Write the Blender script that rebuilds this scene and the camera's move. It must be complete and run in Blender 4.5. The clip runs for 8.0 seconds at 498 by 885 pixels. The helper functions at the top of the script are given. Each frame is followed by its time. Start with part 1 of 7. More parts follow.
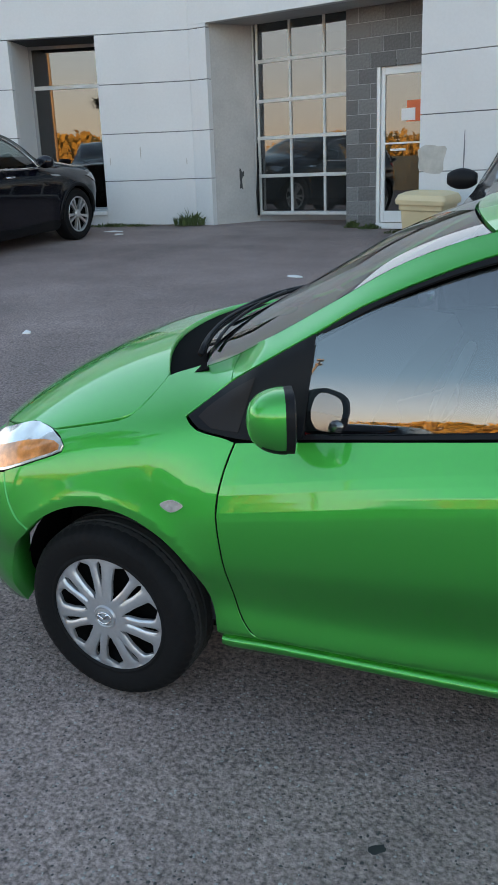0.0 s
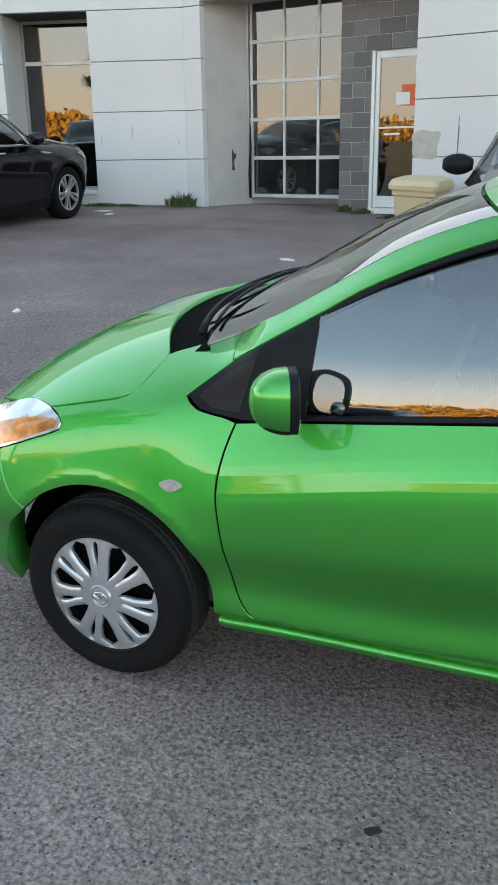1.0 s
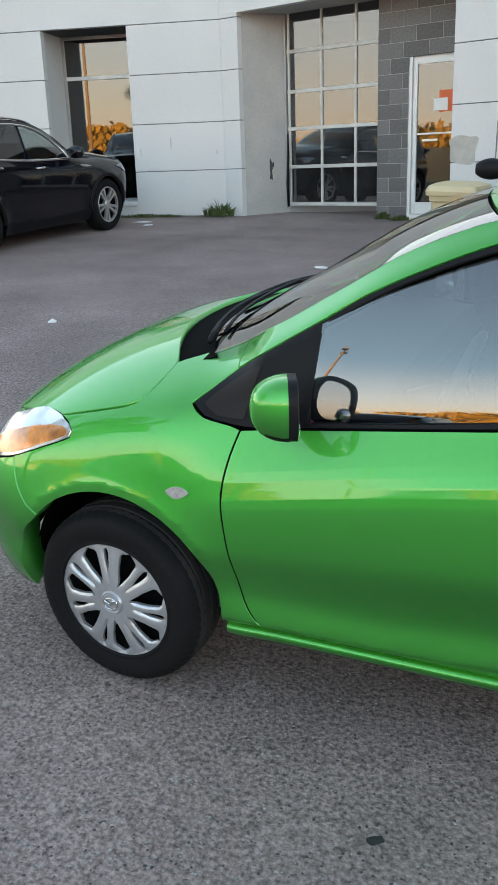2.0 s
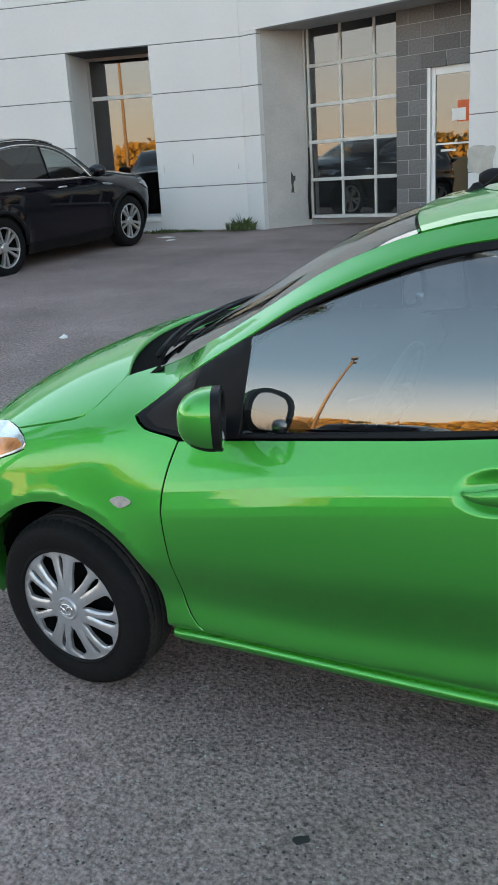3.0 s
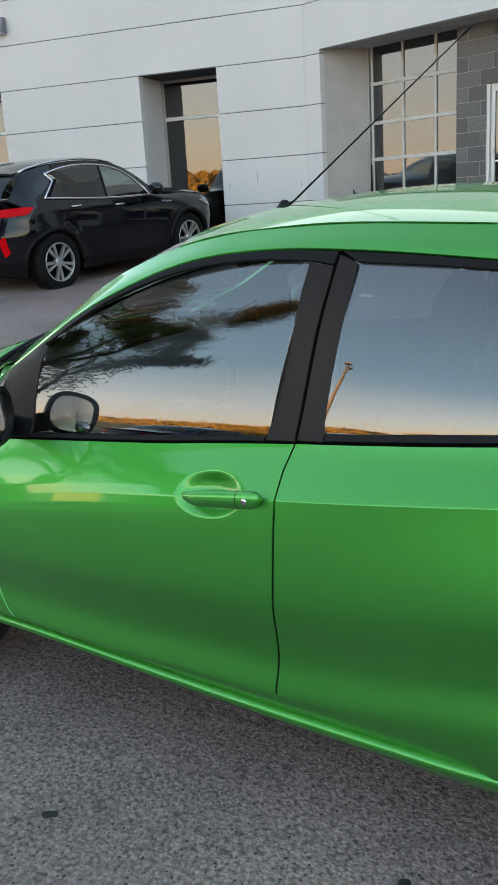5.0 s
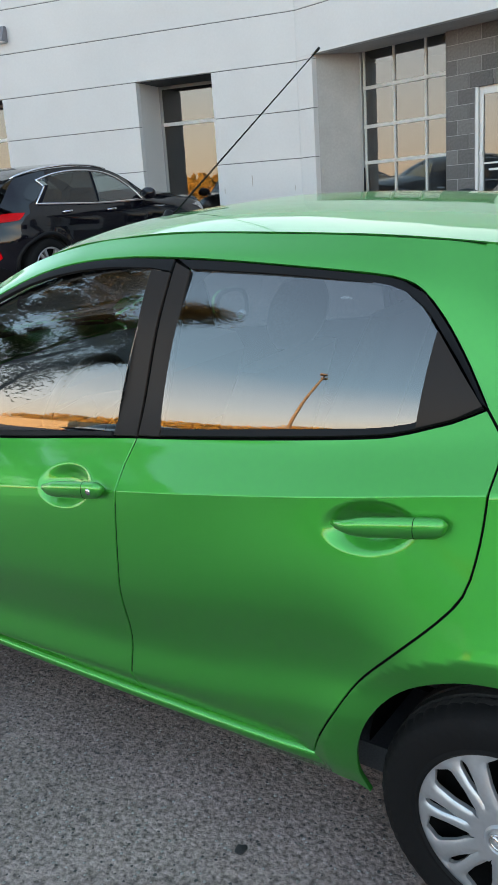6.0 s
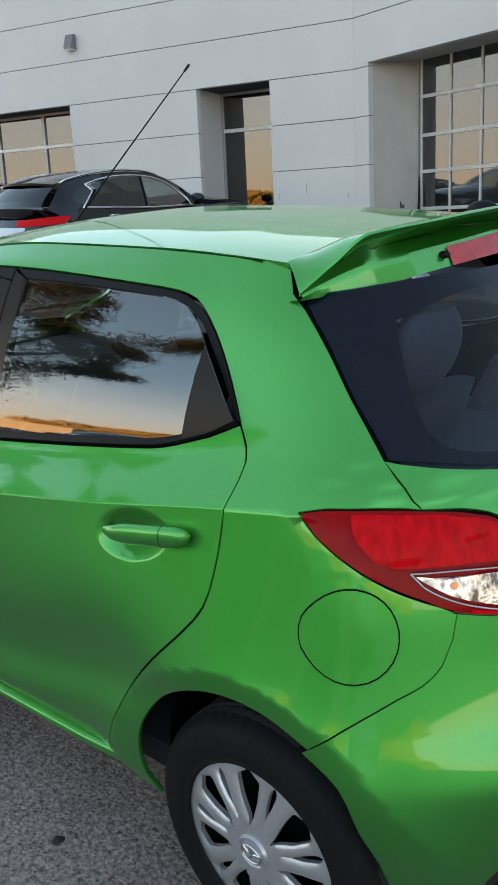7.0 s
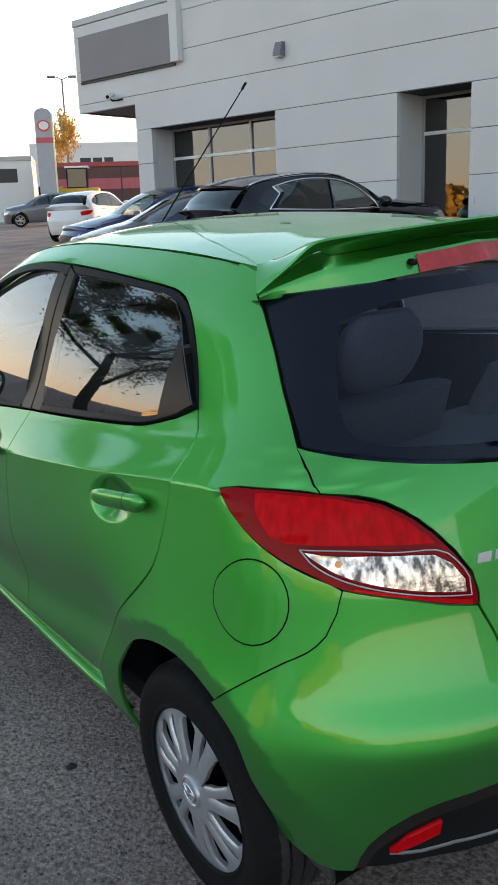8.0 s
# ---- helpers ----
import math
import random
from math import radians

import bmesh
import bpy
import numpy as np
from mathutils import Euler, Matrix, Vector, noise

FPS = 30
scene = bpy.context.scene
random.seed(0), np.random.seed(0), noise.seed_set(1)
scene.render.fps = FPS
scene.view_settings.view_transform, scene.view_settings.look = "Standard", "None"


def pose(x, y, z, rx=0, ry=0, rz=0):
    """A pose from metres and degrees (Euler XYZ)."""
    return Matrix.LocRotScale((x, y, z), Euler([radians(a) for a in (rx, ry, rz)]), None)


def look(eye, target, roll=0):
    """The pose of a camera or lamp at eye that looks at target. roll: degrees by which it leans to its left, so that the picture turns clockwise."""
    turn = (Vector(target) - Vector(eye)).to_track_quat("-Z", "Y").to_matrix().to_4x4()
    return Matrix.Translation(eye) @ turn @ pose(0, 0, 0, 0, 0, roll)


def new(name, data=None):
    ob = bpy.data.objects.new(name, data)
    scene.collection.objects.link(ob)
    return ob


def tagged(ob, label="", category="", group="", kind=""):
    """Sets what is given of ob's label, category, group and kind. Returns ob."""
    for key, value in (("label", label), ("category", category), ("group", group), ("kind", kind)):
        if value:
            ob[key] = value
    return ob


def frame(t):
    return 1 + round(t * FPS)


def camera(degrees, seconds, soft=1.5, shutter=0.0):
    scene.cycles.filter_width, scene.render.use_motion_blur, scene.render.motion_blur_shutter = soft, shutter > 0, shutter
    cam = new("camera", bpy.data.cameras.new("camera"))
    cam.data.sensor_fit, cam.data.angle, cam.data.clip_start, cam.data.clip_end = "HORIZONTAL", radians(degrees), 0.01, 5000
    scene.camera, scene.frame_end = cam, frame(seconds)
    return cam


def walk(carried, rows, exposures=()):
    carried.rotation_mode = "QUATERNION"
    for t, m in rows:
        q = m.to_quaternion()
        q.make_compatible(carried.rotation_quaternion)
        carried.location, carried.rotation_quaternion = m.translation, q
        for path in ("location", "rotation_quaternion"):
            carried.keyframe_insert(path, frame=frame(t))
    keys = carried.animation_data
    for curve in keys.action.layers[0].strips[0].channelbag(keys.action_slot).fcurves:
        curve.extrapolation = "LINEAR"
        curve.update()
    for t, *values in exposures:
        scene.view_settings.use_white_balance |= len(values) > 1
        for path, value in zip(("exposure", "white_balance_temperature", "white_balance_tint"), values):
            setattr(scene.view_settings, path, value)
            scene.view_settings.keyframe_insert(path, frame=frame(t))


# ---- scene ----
# World: gravity along -z, origin on the asphalt under the green car's front hub. The lot climbs gently towards the building.
cam = camera(32.0, 8.0, soft=1.5)
EXPOSURE, TINT = 2.98, 20.5
PATH = [
    (0, (1.334, -2.061, 1.573), (0.603, -0.299, 0.972), -2.09),
    (0.5, (1.327, -2.043, 1.558), (0.686, -0.260, 0.916), -1.28),
    (1, (1.288, -2.063, 1.558), (0.592, -0.299, 0.922), -0.86),
    (2.5, (1.524, -2.012, 1.554), (0.685, -0.299, 0.953), -2.95),
    (3, (1.694, -1.972, 1.561), (0.808, -0.276, 0.976), -3.35),
    (3.5, (1.894, -1.818, 1.531), (0.989, -0.132, 0.951), -3.00),
    (4, (2.145, -1.767, 1.532), (1.184, -0.102, 0.979), -2.48),
    (4.2, (2.284, -1.798, 1.548), (1.222, -0.190, 1.010), -1.76),
    (5.5, (2.711, -1.517, 1.493), (1.596, 0.054, 0.956), -3.63),
    (6, (3.006, -1.501, 1.507), (1.856, 0.047, 0.979), -3.84),
    (6.5, (3.283, -1.361, 1.483), (2.055, 0.132, 0.970), -4.46),
    (7, (3.536, -1.140, 1.493), (2.238, 0.294, 0.986), -2.79),
    (7.5, (3.844, -1.051, 1.496), (2.315, 0.137, 0.995), -2.97),
    (8, (4.036, -0.878, 1.484), (2.425, 0.204, 0.999), -2.04),
]
walk(cam, [(t, look(eye, target, roll)) for t, eye, target, roll in PATH], exposures=[(t, EXPOSURE + d, k + 230, TINT) for t, d, k in ((0, 0.1, 7000), (0.5, 0.45, 7250), (1.0, 0.41, 7550), (2.5, 0.42, 7650), (3.0, 0.25, 7500), (3.5, 0.07, 7450), (4.0, 0.13, 7600), (5.5, 0.29, 7500), (6.0, 0.36, 7400), (6.5, -0.01, 7400), (7.0, 0.02, 7450), (7.5, 0.02, 7350), (8.0, -0.28, 7300))])

# ---- world, sun, exposure ----
world = bpy.data.worlds.new("dusk_sky")
scene.world = world
world.use_nodes = True
_wt = world.node_tree
_sky = _wt.nodes.new("ShaderNodeTexSky")
_sky.sky_type = "NISHITA"
_sky.sun_disc = False
_sky.sun_elevation = radians(4.0)
_sky.sun_rotation = radians(-18.0)
_sky.air_density = 1.0
_sky.dust_density = 1.5
_sky.ozone_density = 1.5
# thin high haze over the whole sky: peach along the horizon, blue-grey overhead, in soft streaks
_tc, _sep, _ramp = _wt.nodes.new("ShaderNodeTexCoord"), _wt.nodes.new("ShaderNodeSeparateXYZ"), _wt.nodes.new("ShaderNodeValToRGB")
_map, _streak, _warp = _wt.nodes.new("ShaderNodeMapping"), _wt.nodes.new("ShaderNodeTexNoise"), _wt.nodes.new("ShaderNodeMath")
_map.inputs["Scale"].default_value = (1.2, 1.2, 9.0)
_streak.inputs["Scale"].default_value = 1.6
_streak.inputs["Detail"].default_value = 5.0
_warp.operation = "MULTIPLY_ADD"
_warp.inputs[1].default_value = 0.10
_wt.links.new(_tc.outputs["Generated"], _sep.inputs["Vector"])
_wt.links.new(_tc.outputs["Generated"], _map.inputs["Vector"])
_wt.links.new(_map.outputs["Vector"], _streak.inputs["Vector"])
_wt.links.new(_streak.outputs["Fac"], _warp.inputs[0])
_wt.links.new(_sep.outputs["Z"], _warp.inputs[2])
_wt.links.new(_warp.outputs["Value"], _ramp.inputs["Fac"])
_cr = _ramp.color_ramp
_cr.elements[0].position, _cr.elements[0].color = 0.05, (1.02, 0.84, 0.60, 1)
_cr.elements[1].position, _cr.elements[1].color = 1.0, (0.10, 0.15, 0.24, 1)
for _at, _col in ((0.09, (0.90, 0.86, 0.73)), (0.18, (0.70, 0.83, 0.90)), (0.36, (0.23, 0.44, 0.61))):
    _cr.elements.new(_at).color = (*_col, 1)
HAZE = 4.0
_scale, _sum = _wt.nodes.new("ShaderNodeVectorMath"), _wt.nodes.new("ShaderNodeVectorMath")
_scale.operation, _sum.operation = "SCALE", "ADD"
_scale.inputs["Scale"].default_value = HAZE
_wt.links.new(_ramp.outputs["Color"], _scale.inputs[0])
_dim = _wt.nodes.new("ShaderNodeVectorMath")
_dim.operation = "SCALE"
_dim.inputs["Scale"].default_value = 0.38
_wt.links.new(_sky.outputs["Color"], _dim.inputs[0])
_wt.links.new(_dim.outputs["Vector"], _sum.inputs[0])
_wt.links.new(_scale.outputs["Vector"], _sum.inputs[1])
_bg = _wt.nodes["Background"]
_bg.inputs["Strength"].default_value = 0.08
_wt.links.new(_sum.outputs["Vector"], _bg.inputs["Color"])
sun_data = bpy.data.lights.new("sun", "SUN")
sun_data.energy = 1.7
sun_data.angle = radians(0.6)
sun_data.color = (1.0, 0.62, 0.32)
sun = new("sun", sun_data)
sun.matrix_world = look((0, 0, 30), Vector((0, 0, 30)) - Vector((math.sin(radians(-18)), math.cos(radians(-18)), math.tan(radians(4.0)))))


# ---- builders ----
SLOPE = Matrix(((0.9996, 0.0008, 0.0285, 0), (0.0008, 0.9984, -0.0565, 0), (-0.0285, 0.0565, 0.998, 0), (0, 0, 0, 1)))


def ground_z(x, y):
    """Height of the asphalt: a steady climb that levels off far away."""
    climb = -0.02856 * x + 0.05661 * y
    far = min(max((-8.2 - x) / 3.0, 0.0), 1.0)
    swell = -0.13 * far * far * (3 - 2 * far) + 0.05 * math.exp(-((x + 6.6) ** 2 + (y - 6.4) ** 2) / 4.0)
    swell -= 0.018 * math.exp(-(x * x + y * y) / 1.2)
    return swell + (4.2 * math.tanh(climb / 4.2) if climb > 0 else 1.6 * math.tanh(climb / 1.6))


def on_ground(x, y, yaw=0.0):
    """Pose of a thing that stands on the sloping asphalt, turned by yaw degrees."""
    m = SLOPE @ pose(0, 0, 0, 0, 0, yaw)
    m.translation = (x, y, ground_z(x, y))
    return m


def finish(bm, smooth=False, angle=None):
    bmesh.ops.recalc_face_normals(bm, faces=bm.faces)
    me = bpy.data.meshes.new("mesh")
    bm.to_mesh(me)
    bm.free()
    if smooth:
        me.shade_smooth()
        if angle is not None:
            me.set_sharp_from_angle(angle=radians(angle))
    return me


def thing(name, m, label, category, group="", kind=""):
    """An empty at a thing's base."""
    ob = new(name)
    ob.empty_display_size = 0.1
    ob.matrix_world = m
    return tagged(ob, label, category, group, kind)


def part(name, bm, material, parent=None, label="", m=None, smooth=False, angle=None):
    me = bm if isinstance(bm, bpy.types.Mesh) else finish(bm, smooth, angle)
    if material and not me.materials:
        me.materials.append(material)
    ob = new(name, me)
    if parent:
        ob.parent = parent
    if m is not None:
        ob.matrix_local = m
    return tagged(ob, label)


def block(bm, x0, x1, y0, y1, z0, z1, m=None, bevel=0.0):
    """A box, with bevelled edges if asked."""
    r = bmesh.ops.create_cube(bm, size=1.0)
    vs = r["verts"]
    for v in vs:
        v.co = ((x0 + x1) / 2 + v.co.x * (x1 - x0), (y0 + y1) / 2 + v.co.y * (y1 - y0), (z0 + z1) / 2 + v.co.z * (z1 - z0))
    if bevel:
        es = list({e for v in vs for e in v.link_edges})
        r = bmesh.ops.bevel(bm, geom=es, offset=bevel, segments=2, affect="EDGES", profile=0.5)
        vs = list({v for f in r["faces"] for v in f.verts} | {v for v in vs if v.is_valid})
    if m is not None:
        bmesh.ops.transform(bm, matrix=m, verts=vs)
    return vs


def boxed(x0, x1, y0, y1, z0, z1, bevel=0.0):
    bm = bmesh.new()
    block(bm, x0, x1, y0, y1, z0, z1, None, bevel)
    return bm


def prism(bm, pts, depth, m=None):
    """Extrudes a closed outline in the xz plane along y by depth."""
    a = [bm.verts.new((x, 0, z)) for x, z in pts]
    b = [bm.verts.new((x, depth, z)) for x, z in pts]
    bm.faces.new(a)
    bm.faces.new(list(reversed(b)))
    n = len(pts)
    for i in range(n):
        bm.faces.new((a[i], b[i], b[(i + 1) % n], a[(i + 1) % n]))
    if m is not None:
        bmesh.ops.transform(bm, matrix=m, verts=a + b)
    return a + b


def lathe(bm, profile, n=48, axis="y", m=None):
    """Turns (radius, height) points round an axis."""
    rings = []
    for r, h in profile:
        ring = []
        for i in range(n):
            a = 2 * math.pi * i / n
            c, s = r * math.cos(a), r * math.sin(a)
            ring.append(bm.verts.new((c, h, s) if axis == "y" else (c, s, h) if axis == "z" else (h, c, s)))
        rings.append(ring)
    for a, b in zip(rings, rings[1:]):
        for i in range(n):
            bm.faces.new((a[i], a[(i + 1) % n], b[(i + 1) % n], b[i]))
    vs = [v for r in rings for v in r]
    if m is not None:
        bmesh.ops.transform(bm, matrix=m, verts=vs)
    return rings


def rod(bm, pts, radius, n=8, cap=True):
    """A tube along points; radius may be one number or one per point."""
    pts = [Vector(p) for p in pts]
    rad = radius if isinstance(radius, (list, tuple)) else [radius] * len(pts)
    rings = []
    up = None
    for i, p in enumerate(pts):
        d = (pts[min(i + 1, len(pts) - 1)] - pts[max(i - 1, 0)]).normalized()
        if up is None:
            up = d.orthogonal().normalized()
        up = (up - d * up.dot(d)).normalized()
        side = d.cross(up)
        rings.append([bm.verts.new(p + rad[i] * (math.cos(2 * math.pi * k / n) * up + math.sin(2 * math.pi * k / n) * side)) for k in range(n)])
    for a, b in zip(rings, rings[1:]):
        for k in range(n):
            bm.faces.new((a[k], a[(k + 1) % n], b[(k + 1) % n], b[k]))
    if cap:
        bm.faces.new(rings[0])
        bm.faces.new(list(reversed(rings[-1])))


def spline(pts, x):
    """Monotone-friendly cubic through (x, value) points."""
    if x <= pts[0][0]:
        (a, p), (b, q) = pts[0], pts[1]
        return p + (x - a) * (q - p) / (b - a)
    if x >= pts[-1][0]:
        (a, p), (b, q) = pts[-2], pts[-1]
        return q + (x - b) * (q - p) / (b - a)
    for i in range(len(pts) - 1):
        if x <= pts[i + 1][0]:
            break
    x0, y0 = pts[i]
    x1, y1 = pts[i + 1]
    d = (y1 - y0) / (x1 - x0)
    dl = (y0 - pts[i - 1][1]) / (x0 - pts[i - 1][0]) if i else d
    dr = (pts[i + 2][1] - y1) / (pts[i + 2][0] - x1) if i + 2 < len(pts) else d
    m0 = 2 * dl * d / (dl + d) if dl * d > 0 else 0.0
    m1 = 2 * dr * d / (dr + d) if dr * d > 0 else 0.0
    if i == 0:
        m0 = d
    if i + 2 == len(pts):
        m1 = d
    h = x1 - x0
    t = (x - x0) / h
    return (2 * t**3 - 3 * t * t + 1) * y0 + (t**3 - 2 * t * t + t) * h * m0 + (3 * t * t - 2 * t**3) * y1 + (t**3 - t * t) * h * m1


def smooth_loop(pts, step=0.03, closed=True):
    """Catmull-Rom through points; a point (x, y, 0) keeps a sharp corner."""
    n = len(pts)
    out = []
    for i in range(n if closed else n - 1):
        p1, p2 = pts[i], pts[(i + 1) % n]
        p0 = pts[i - 1] if closed or i else p1
        p3 = pts[(i + 2) % n] if closed or i + 2 < n else p2
        if len(p1) == 3:
            p0 = p1
        if len(p2) == 3:
            p3 = p2
        k = max(1, int(math.dist(p1[:2], p2[:2]) / step))
        for j in range(k):
            t = j / k
            a = []
            for c in (0, 1):
                m1, m2 = (p2[c] - p0[c]) / 2, (p3[c] - p1[c]) / 2
                if len(p1) == 3:
                    m1 = p2[c] - p1[c] if len(p2) == 3 else (p2[c] - p1[c]) * 1.0
                if len(p2) == 3:
                    m2 = p2[c] - p1[c]
                a.append((2 * t**3 - 3 * t * t + 1) * p1[c] + (t**3 - 2 * t * t + t) * m1 + (3 * t * t - 2 * t**3) * p2[c] + (t**3 - t * t) * m2)
            out.append(tuple(a))
    if not closed:
        out.append(tuple(pts[-1][:2]))
    return out


# ---- materials ----
def mat(name, color, rough=0.5, metal=0.0, vary=0.0, scale=3.0, fine=0.0, fine_scale=60.0, bump=0.0, bump_scale=120.0, coat=0.0, spec=0.5, per_object=0.0):
    """A surface: base colour with slow stains (vary), fine grain and relief."""
    m = bpy.data.materials.new(name)
    m.use_nodes = True
    nt = m.node_tree
    b = nt.nodes["Principled BSDF"]
    b.inputs["Base Color"].default_value = (*color, 1)
    b.inputs["Roughness"].default_value = rough
    b.inputs["Metallic"].default_value = metal
    b.inputs["Specular IOR Level"].default_value = spec
    b.inputs["Coat Weight"].default_value = coat
    b.inputs["Coat Roughness"].default_value = 0.03
    tc = nt.nodes.new("ShaderNodeTexCoord")
    value = None

    def noise_node(sc, detail):
        t = nt.nodes.new("ShaderNodeTexNoise")
        t.inputs["Scale"].default_value = sc
        t.inputs["Detail"].default_value = detail
        nt.links.new(tc.outputs["Object"], t.inputs["Vector"])
        return t.outputs["Fac"]

    def add_span(fac, amount, base):
        r = nt.nodes.new("ShaderNodeMapRange")
        r.inputs["From Min"].default_value, r.inputs["From Max"].default_value = 0.3, 0.7
        r.inputs["To Min"].default_value, r.inputs["To Max"].default_value = 1 - amount, 1 + amount
        nt.links.new(fac, r.inputs["Value"])
        if base is None:
            return r.outputs["Result"]
        mu = nt.nodes.new("ShaderNodeMath")
        mu.operation = "MULTIPLY"
        nt.links.new(base, mu.inputs[0])
        nt.links.new(r.outputs["Result"], mu.inputs[1])
        return mu.outputs[0]

    if vary:
        value = add_span(noise_node(scale, 6), vary, value)
    if fine:
        value = add_span(noise_node(fine_scale, 4), fine, value)
    if per_object:
        oi = nt.nodes.new("ShaderNodeObjectInfo")
        value = add_span(oi.outputs["Random"], per_object, value)
    if value is not None:
        hs = nt.nodes.new("ShaderNodeMix")
        hs.data_type, hs.blend_type = "RGBA", "MULTIPLY"
        hs.inputs["Factor"].default_value = 1.0
        hs.inputs["A"].default_value = (*color, 1)
        nt.links.new(value, hs.inputs["B"])
        nt.links.new(hs.outputs["Result"], b.inputs["Base Color"])
    if bump:
        bu = nt.nodes.new("ShaderNodeBump")
        bu.inputs["Strength"].default_value = bump
        bu.inputs["Distance"].default_value = 0.01
        nt.links.new(noise_node(bump_scale, 5), bu.inputs["Height"])
        nt.links.new(bu.outputs["Normal"], b.inputs["Normal"])
    return m


def glass(name, tint, rough=0.0, head_on=0.09, dust=0.0):
    """Thin tinted pane: see-through by tint, mirror-like more and more towards grazing view. head_on: reflectance face on."""
    m = bpy.data.materials.new(name)
    m.use_nodes = True
    nt = m.node_tree
    nt.nodes.remove(nt.nodes["Principled BSDF"])
    out = nt.nodes["Material Output"]
    tr, gl, mx, lw = (nt.nodes.new(k) for k in ("ShaderNodeBsdfTransparent", "ShaderNodeBsdfGlossy", "ShaderNodeMixShader", "ShaderNodeLayerWeight"))
    po, ma = nt.nodes.new("ShaderNodeMath"), nt.nodes.new("ShaderNodeMath")
    po.operation, ma.operation = "POWER", "MULTIPLY_ADD"
    po.inputs[1].default_value = 4.0
    ma.inputs[1].default_value, ma.inputs[2].default_value = 1 - head_on, head_on
    lw.inputs["Blend"].default_value = 0.5
    tr.inputs["Color"].default_value = (*tint, 1)
    gl.inputs["Roughness"].default_value = rough
    nt.links.new(lw.outputs["Facing"], po.inputs[0])
    nt.links.new(po.outputs[0], ma.inputs[0])
    nt.links.new(ma.outputs[0], mx.inputs["Fac"])
    nt.links.new(tr.outputs[0], mx.inputs[1])
    nt.links.new(gl.outputs[0], mx.inputs[2])
    if dust:
        df, md, tn, mr = (nt.nodes.new(k) for k in ("ShaderNodeBsdfDiffuse", "ShaderNodeMixShader", "ShaderNodeTexNoise", "ShaderNodeMapRange"))
        df.inputs["Color"].default_value = (0.5, 0.49, 0.47, 1)
        tn.inputs["Scale"].default_value = 2.5
        tn.inputs["Detail"].default_value = 6
        mr.inputs["From Min"].default_value, mr.inputs["From Max"].default_value = 0.35, 0.65
        mr.inputs["To Min"].default_value, mr.inputs["To Max"].default_value = dust * 0.5, dust * 1.5
        nt.links.new(nt.nodes.new("ShaderNodeTexCoord").outputs["Object"], tn.inputs["Vector"])
        nt.links.new(tn.outputs["Fac"], mr.inputs["Value"])
        nt.links.new(mr.outputs["Result"], md.inputs["Fac"])
        nt.links.new(mx.outputs[0], md.inputs[1])
        nt.links.new(df.outputs[0], md.inputs[2])
        mx = md
    nt.links.new(mx.outputs[0], out.inputs["Surface"])
    return m


M_ASPHALT = mat("asphalt", (0.236, 0.177, 0.159), 0.9, vary=0.3, scale=0.9, fine=0.62, fine_scale=70, bump=0.9, bump_scale=95)
M_PANEL = mat("concrete_panel", (0.60, 0.598, 0.59), 0.75, vary=0.05, scale=0.6, fine=0.02, fine_scale=25, bump=0.06, bump_scale=40)
M_JOINT = mat("joint_sealant", (0.16, 0.16, 0.17), 0.8)
M_BLOCK = mat("split_block", (0.145, 0.14, 0.135), 0.85, fine=0.2, fine_scale=40, bump=0.25, bump_scale=60, per_object=0.16)
M_MORTAR = mat("mortar", (0.36, 0.35, 0.34), 0.9)
M_WHITE = mat("white_aluminium", (0.72, 0.72, 0.70), 0.4, vary=0.05, scale=2)
M_BAYFRAME = mat("dull_bay_door_paint", (0.52, 0.51, 0.48), 0.5, vary=0.12, scale=3, fine=0.06, fine_scale=50)
M_GREYFRAME = mat("grey_aluminium", (0.34, 0.35, 0.36), 0.4, metal=0.3, vary=0.05)
# near black: dark painted parts, and shade painted over the window openings
M_DARKPAINT_SHADE = mat("dark_paint_and_shade", (0.035, 0.035, 0.036), 0.6)
M_GLASS = glass("window_glass", (0.25, 0.27, 0.27), 0.0, 0.14)
M_ROOM = mat("room_plaster", (0.3, 0.31, 0.32), 0.8)
M_DOORGLASS = glass("dusty_door_glass", (0.3, 0.33, 0.34), 0.01, 0.13, 0.02)
# ---- ground ----
def make_ground():
    bm = bmesh.new()
    def cuts(lo, hi, fine_lo, fine_hi):
        out, v, step = [], fine_lo, 0.5
        while v <= fine_hi:
            out.append(v)
            v += step
        step = 0.7
        v = fine_hi
        while v < hi:
            v += step
            step *= 1.35
            out.append(v)
        step, v = 0.7, fine_lo
        while v > lo:
            v -= step
            step *= 1.35
            out.append(v)
        return sorted(out)
    xs, ys = cuts(-2500, 2500, -9, 6), cuts(-2500, 2500, -4, 12.5)
    rows = [[bm.verts.new((x, y, ground_z(x, y) + 0.006 * noise.noise((x * 0.4, y * 0.4, 0)))) for x in xs] for y in ys]
    for a, b in zip(rows, rows[1:]):
        for i in range(len(xs) - 1):
            bm.faces.new((a[i], a[i + 1], b[i + 1], b[i]))
    return tagged(part("ground", bm, M_ASPHALT, smooth=True), "worn grey asphalt of a sloping car lot", "ground", kind="structure")


make_ground()

# ---- dealership building ----
# Facade frame: x along the wall to the right, y into the building, z up.
FACADE = pose(-6.25, 10.58, 0, 0, 0, 14)
BAY = pose(-4.817, 10.937, 0, 0, 0, -14)
JOINTS = (0.2, 1.454, 2.166, 2.89, 3.605, 4.335, 5.05, 5.78, 6.02)
GAP = 0.012


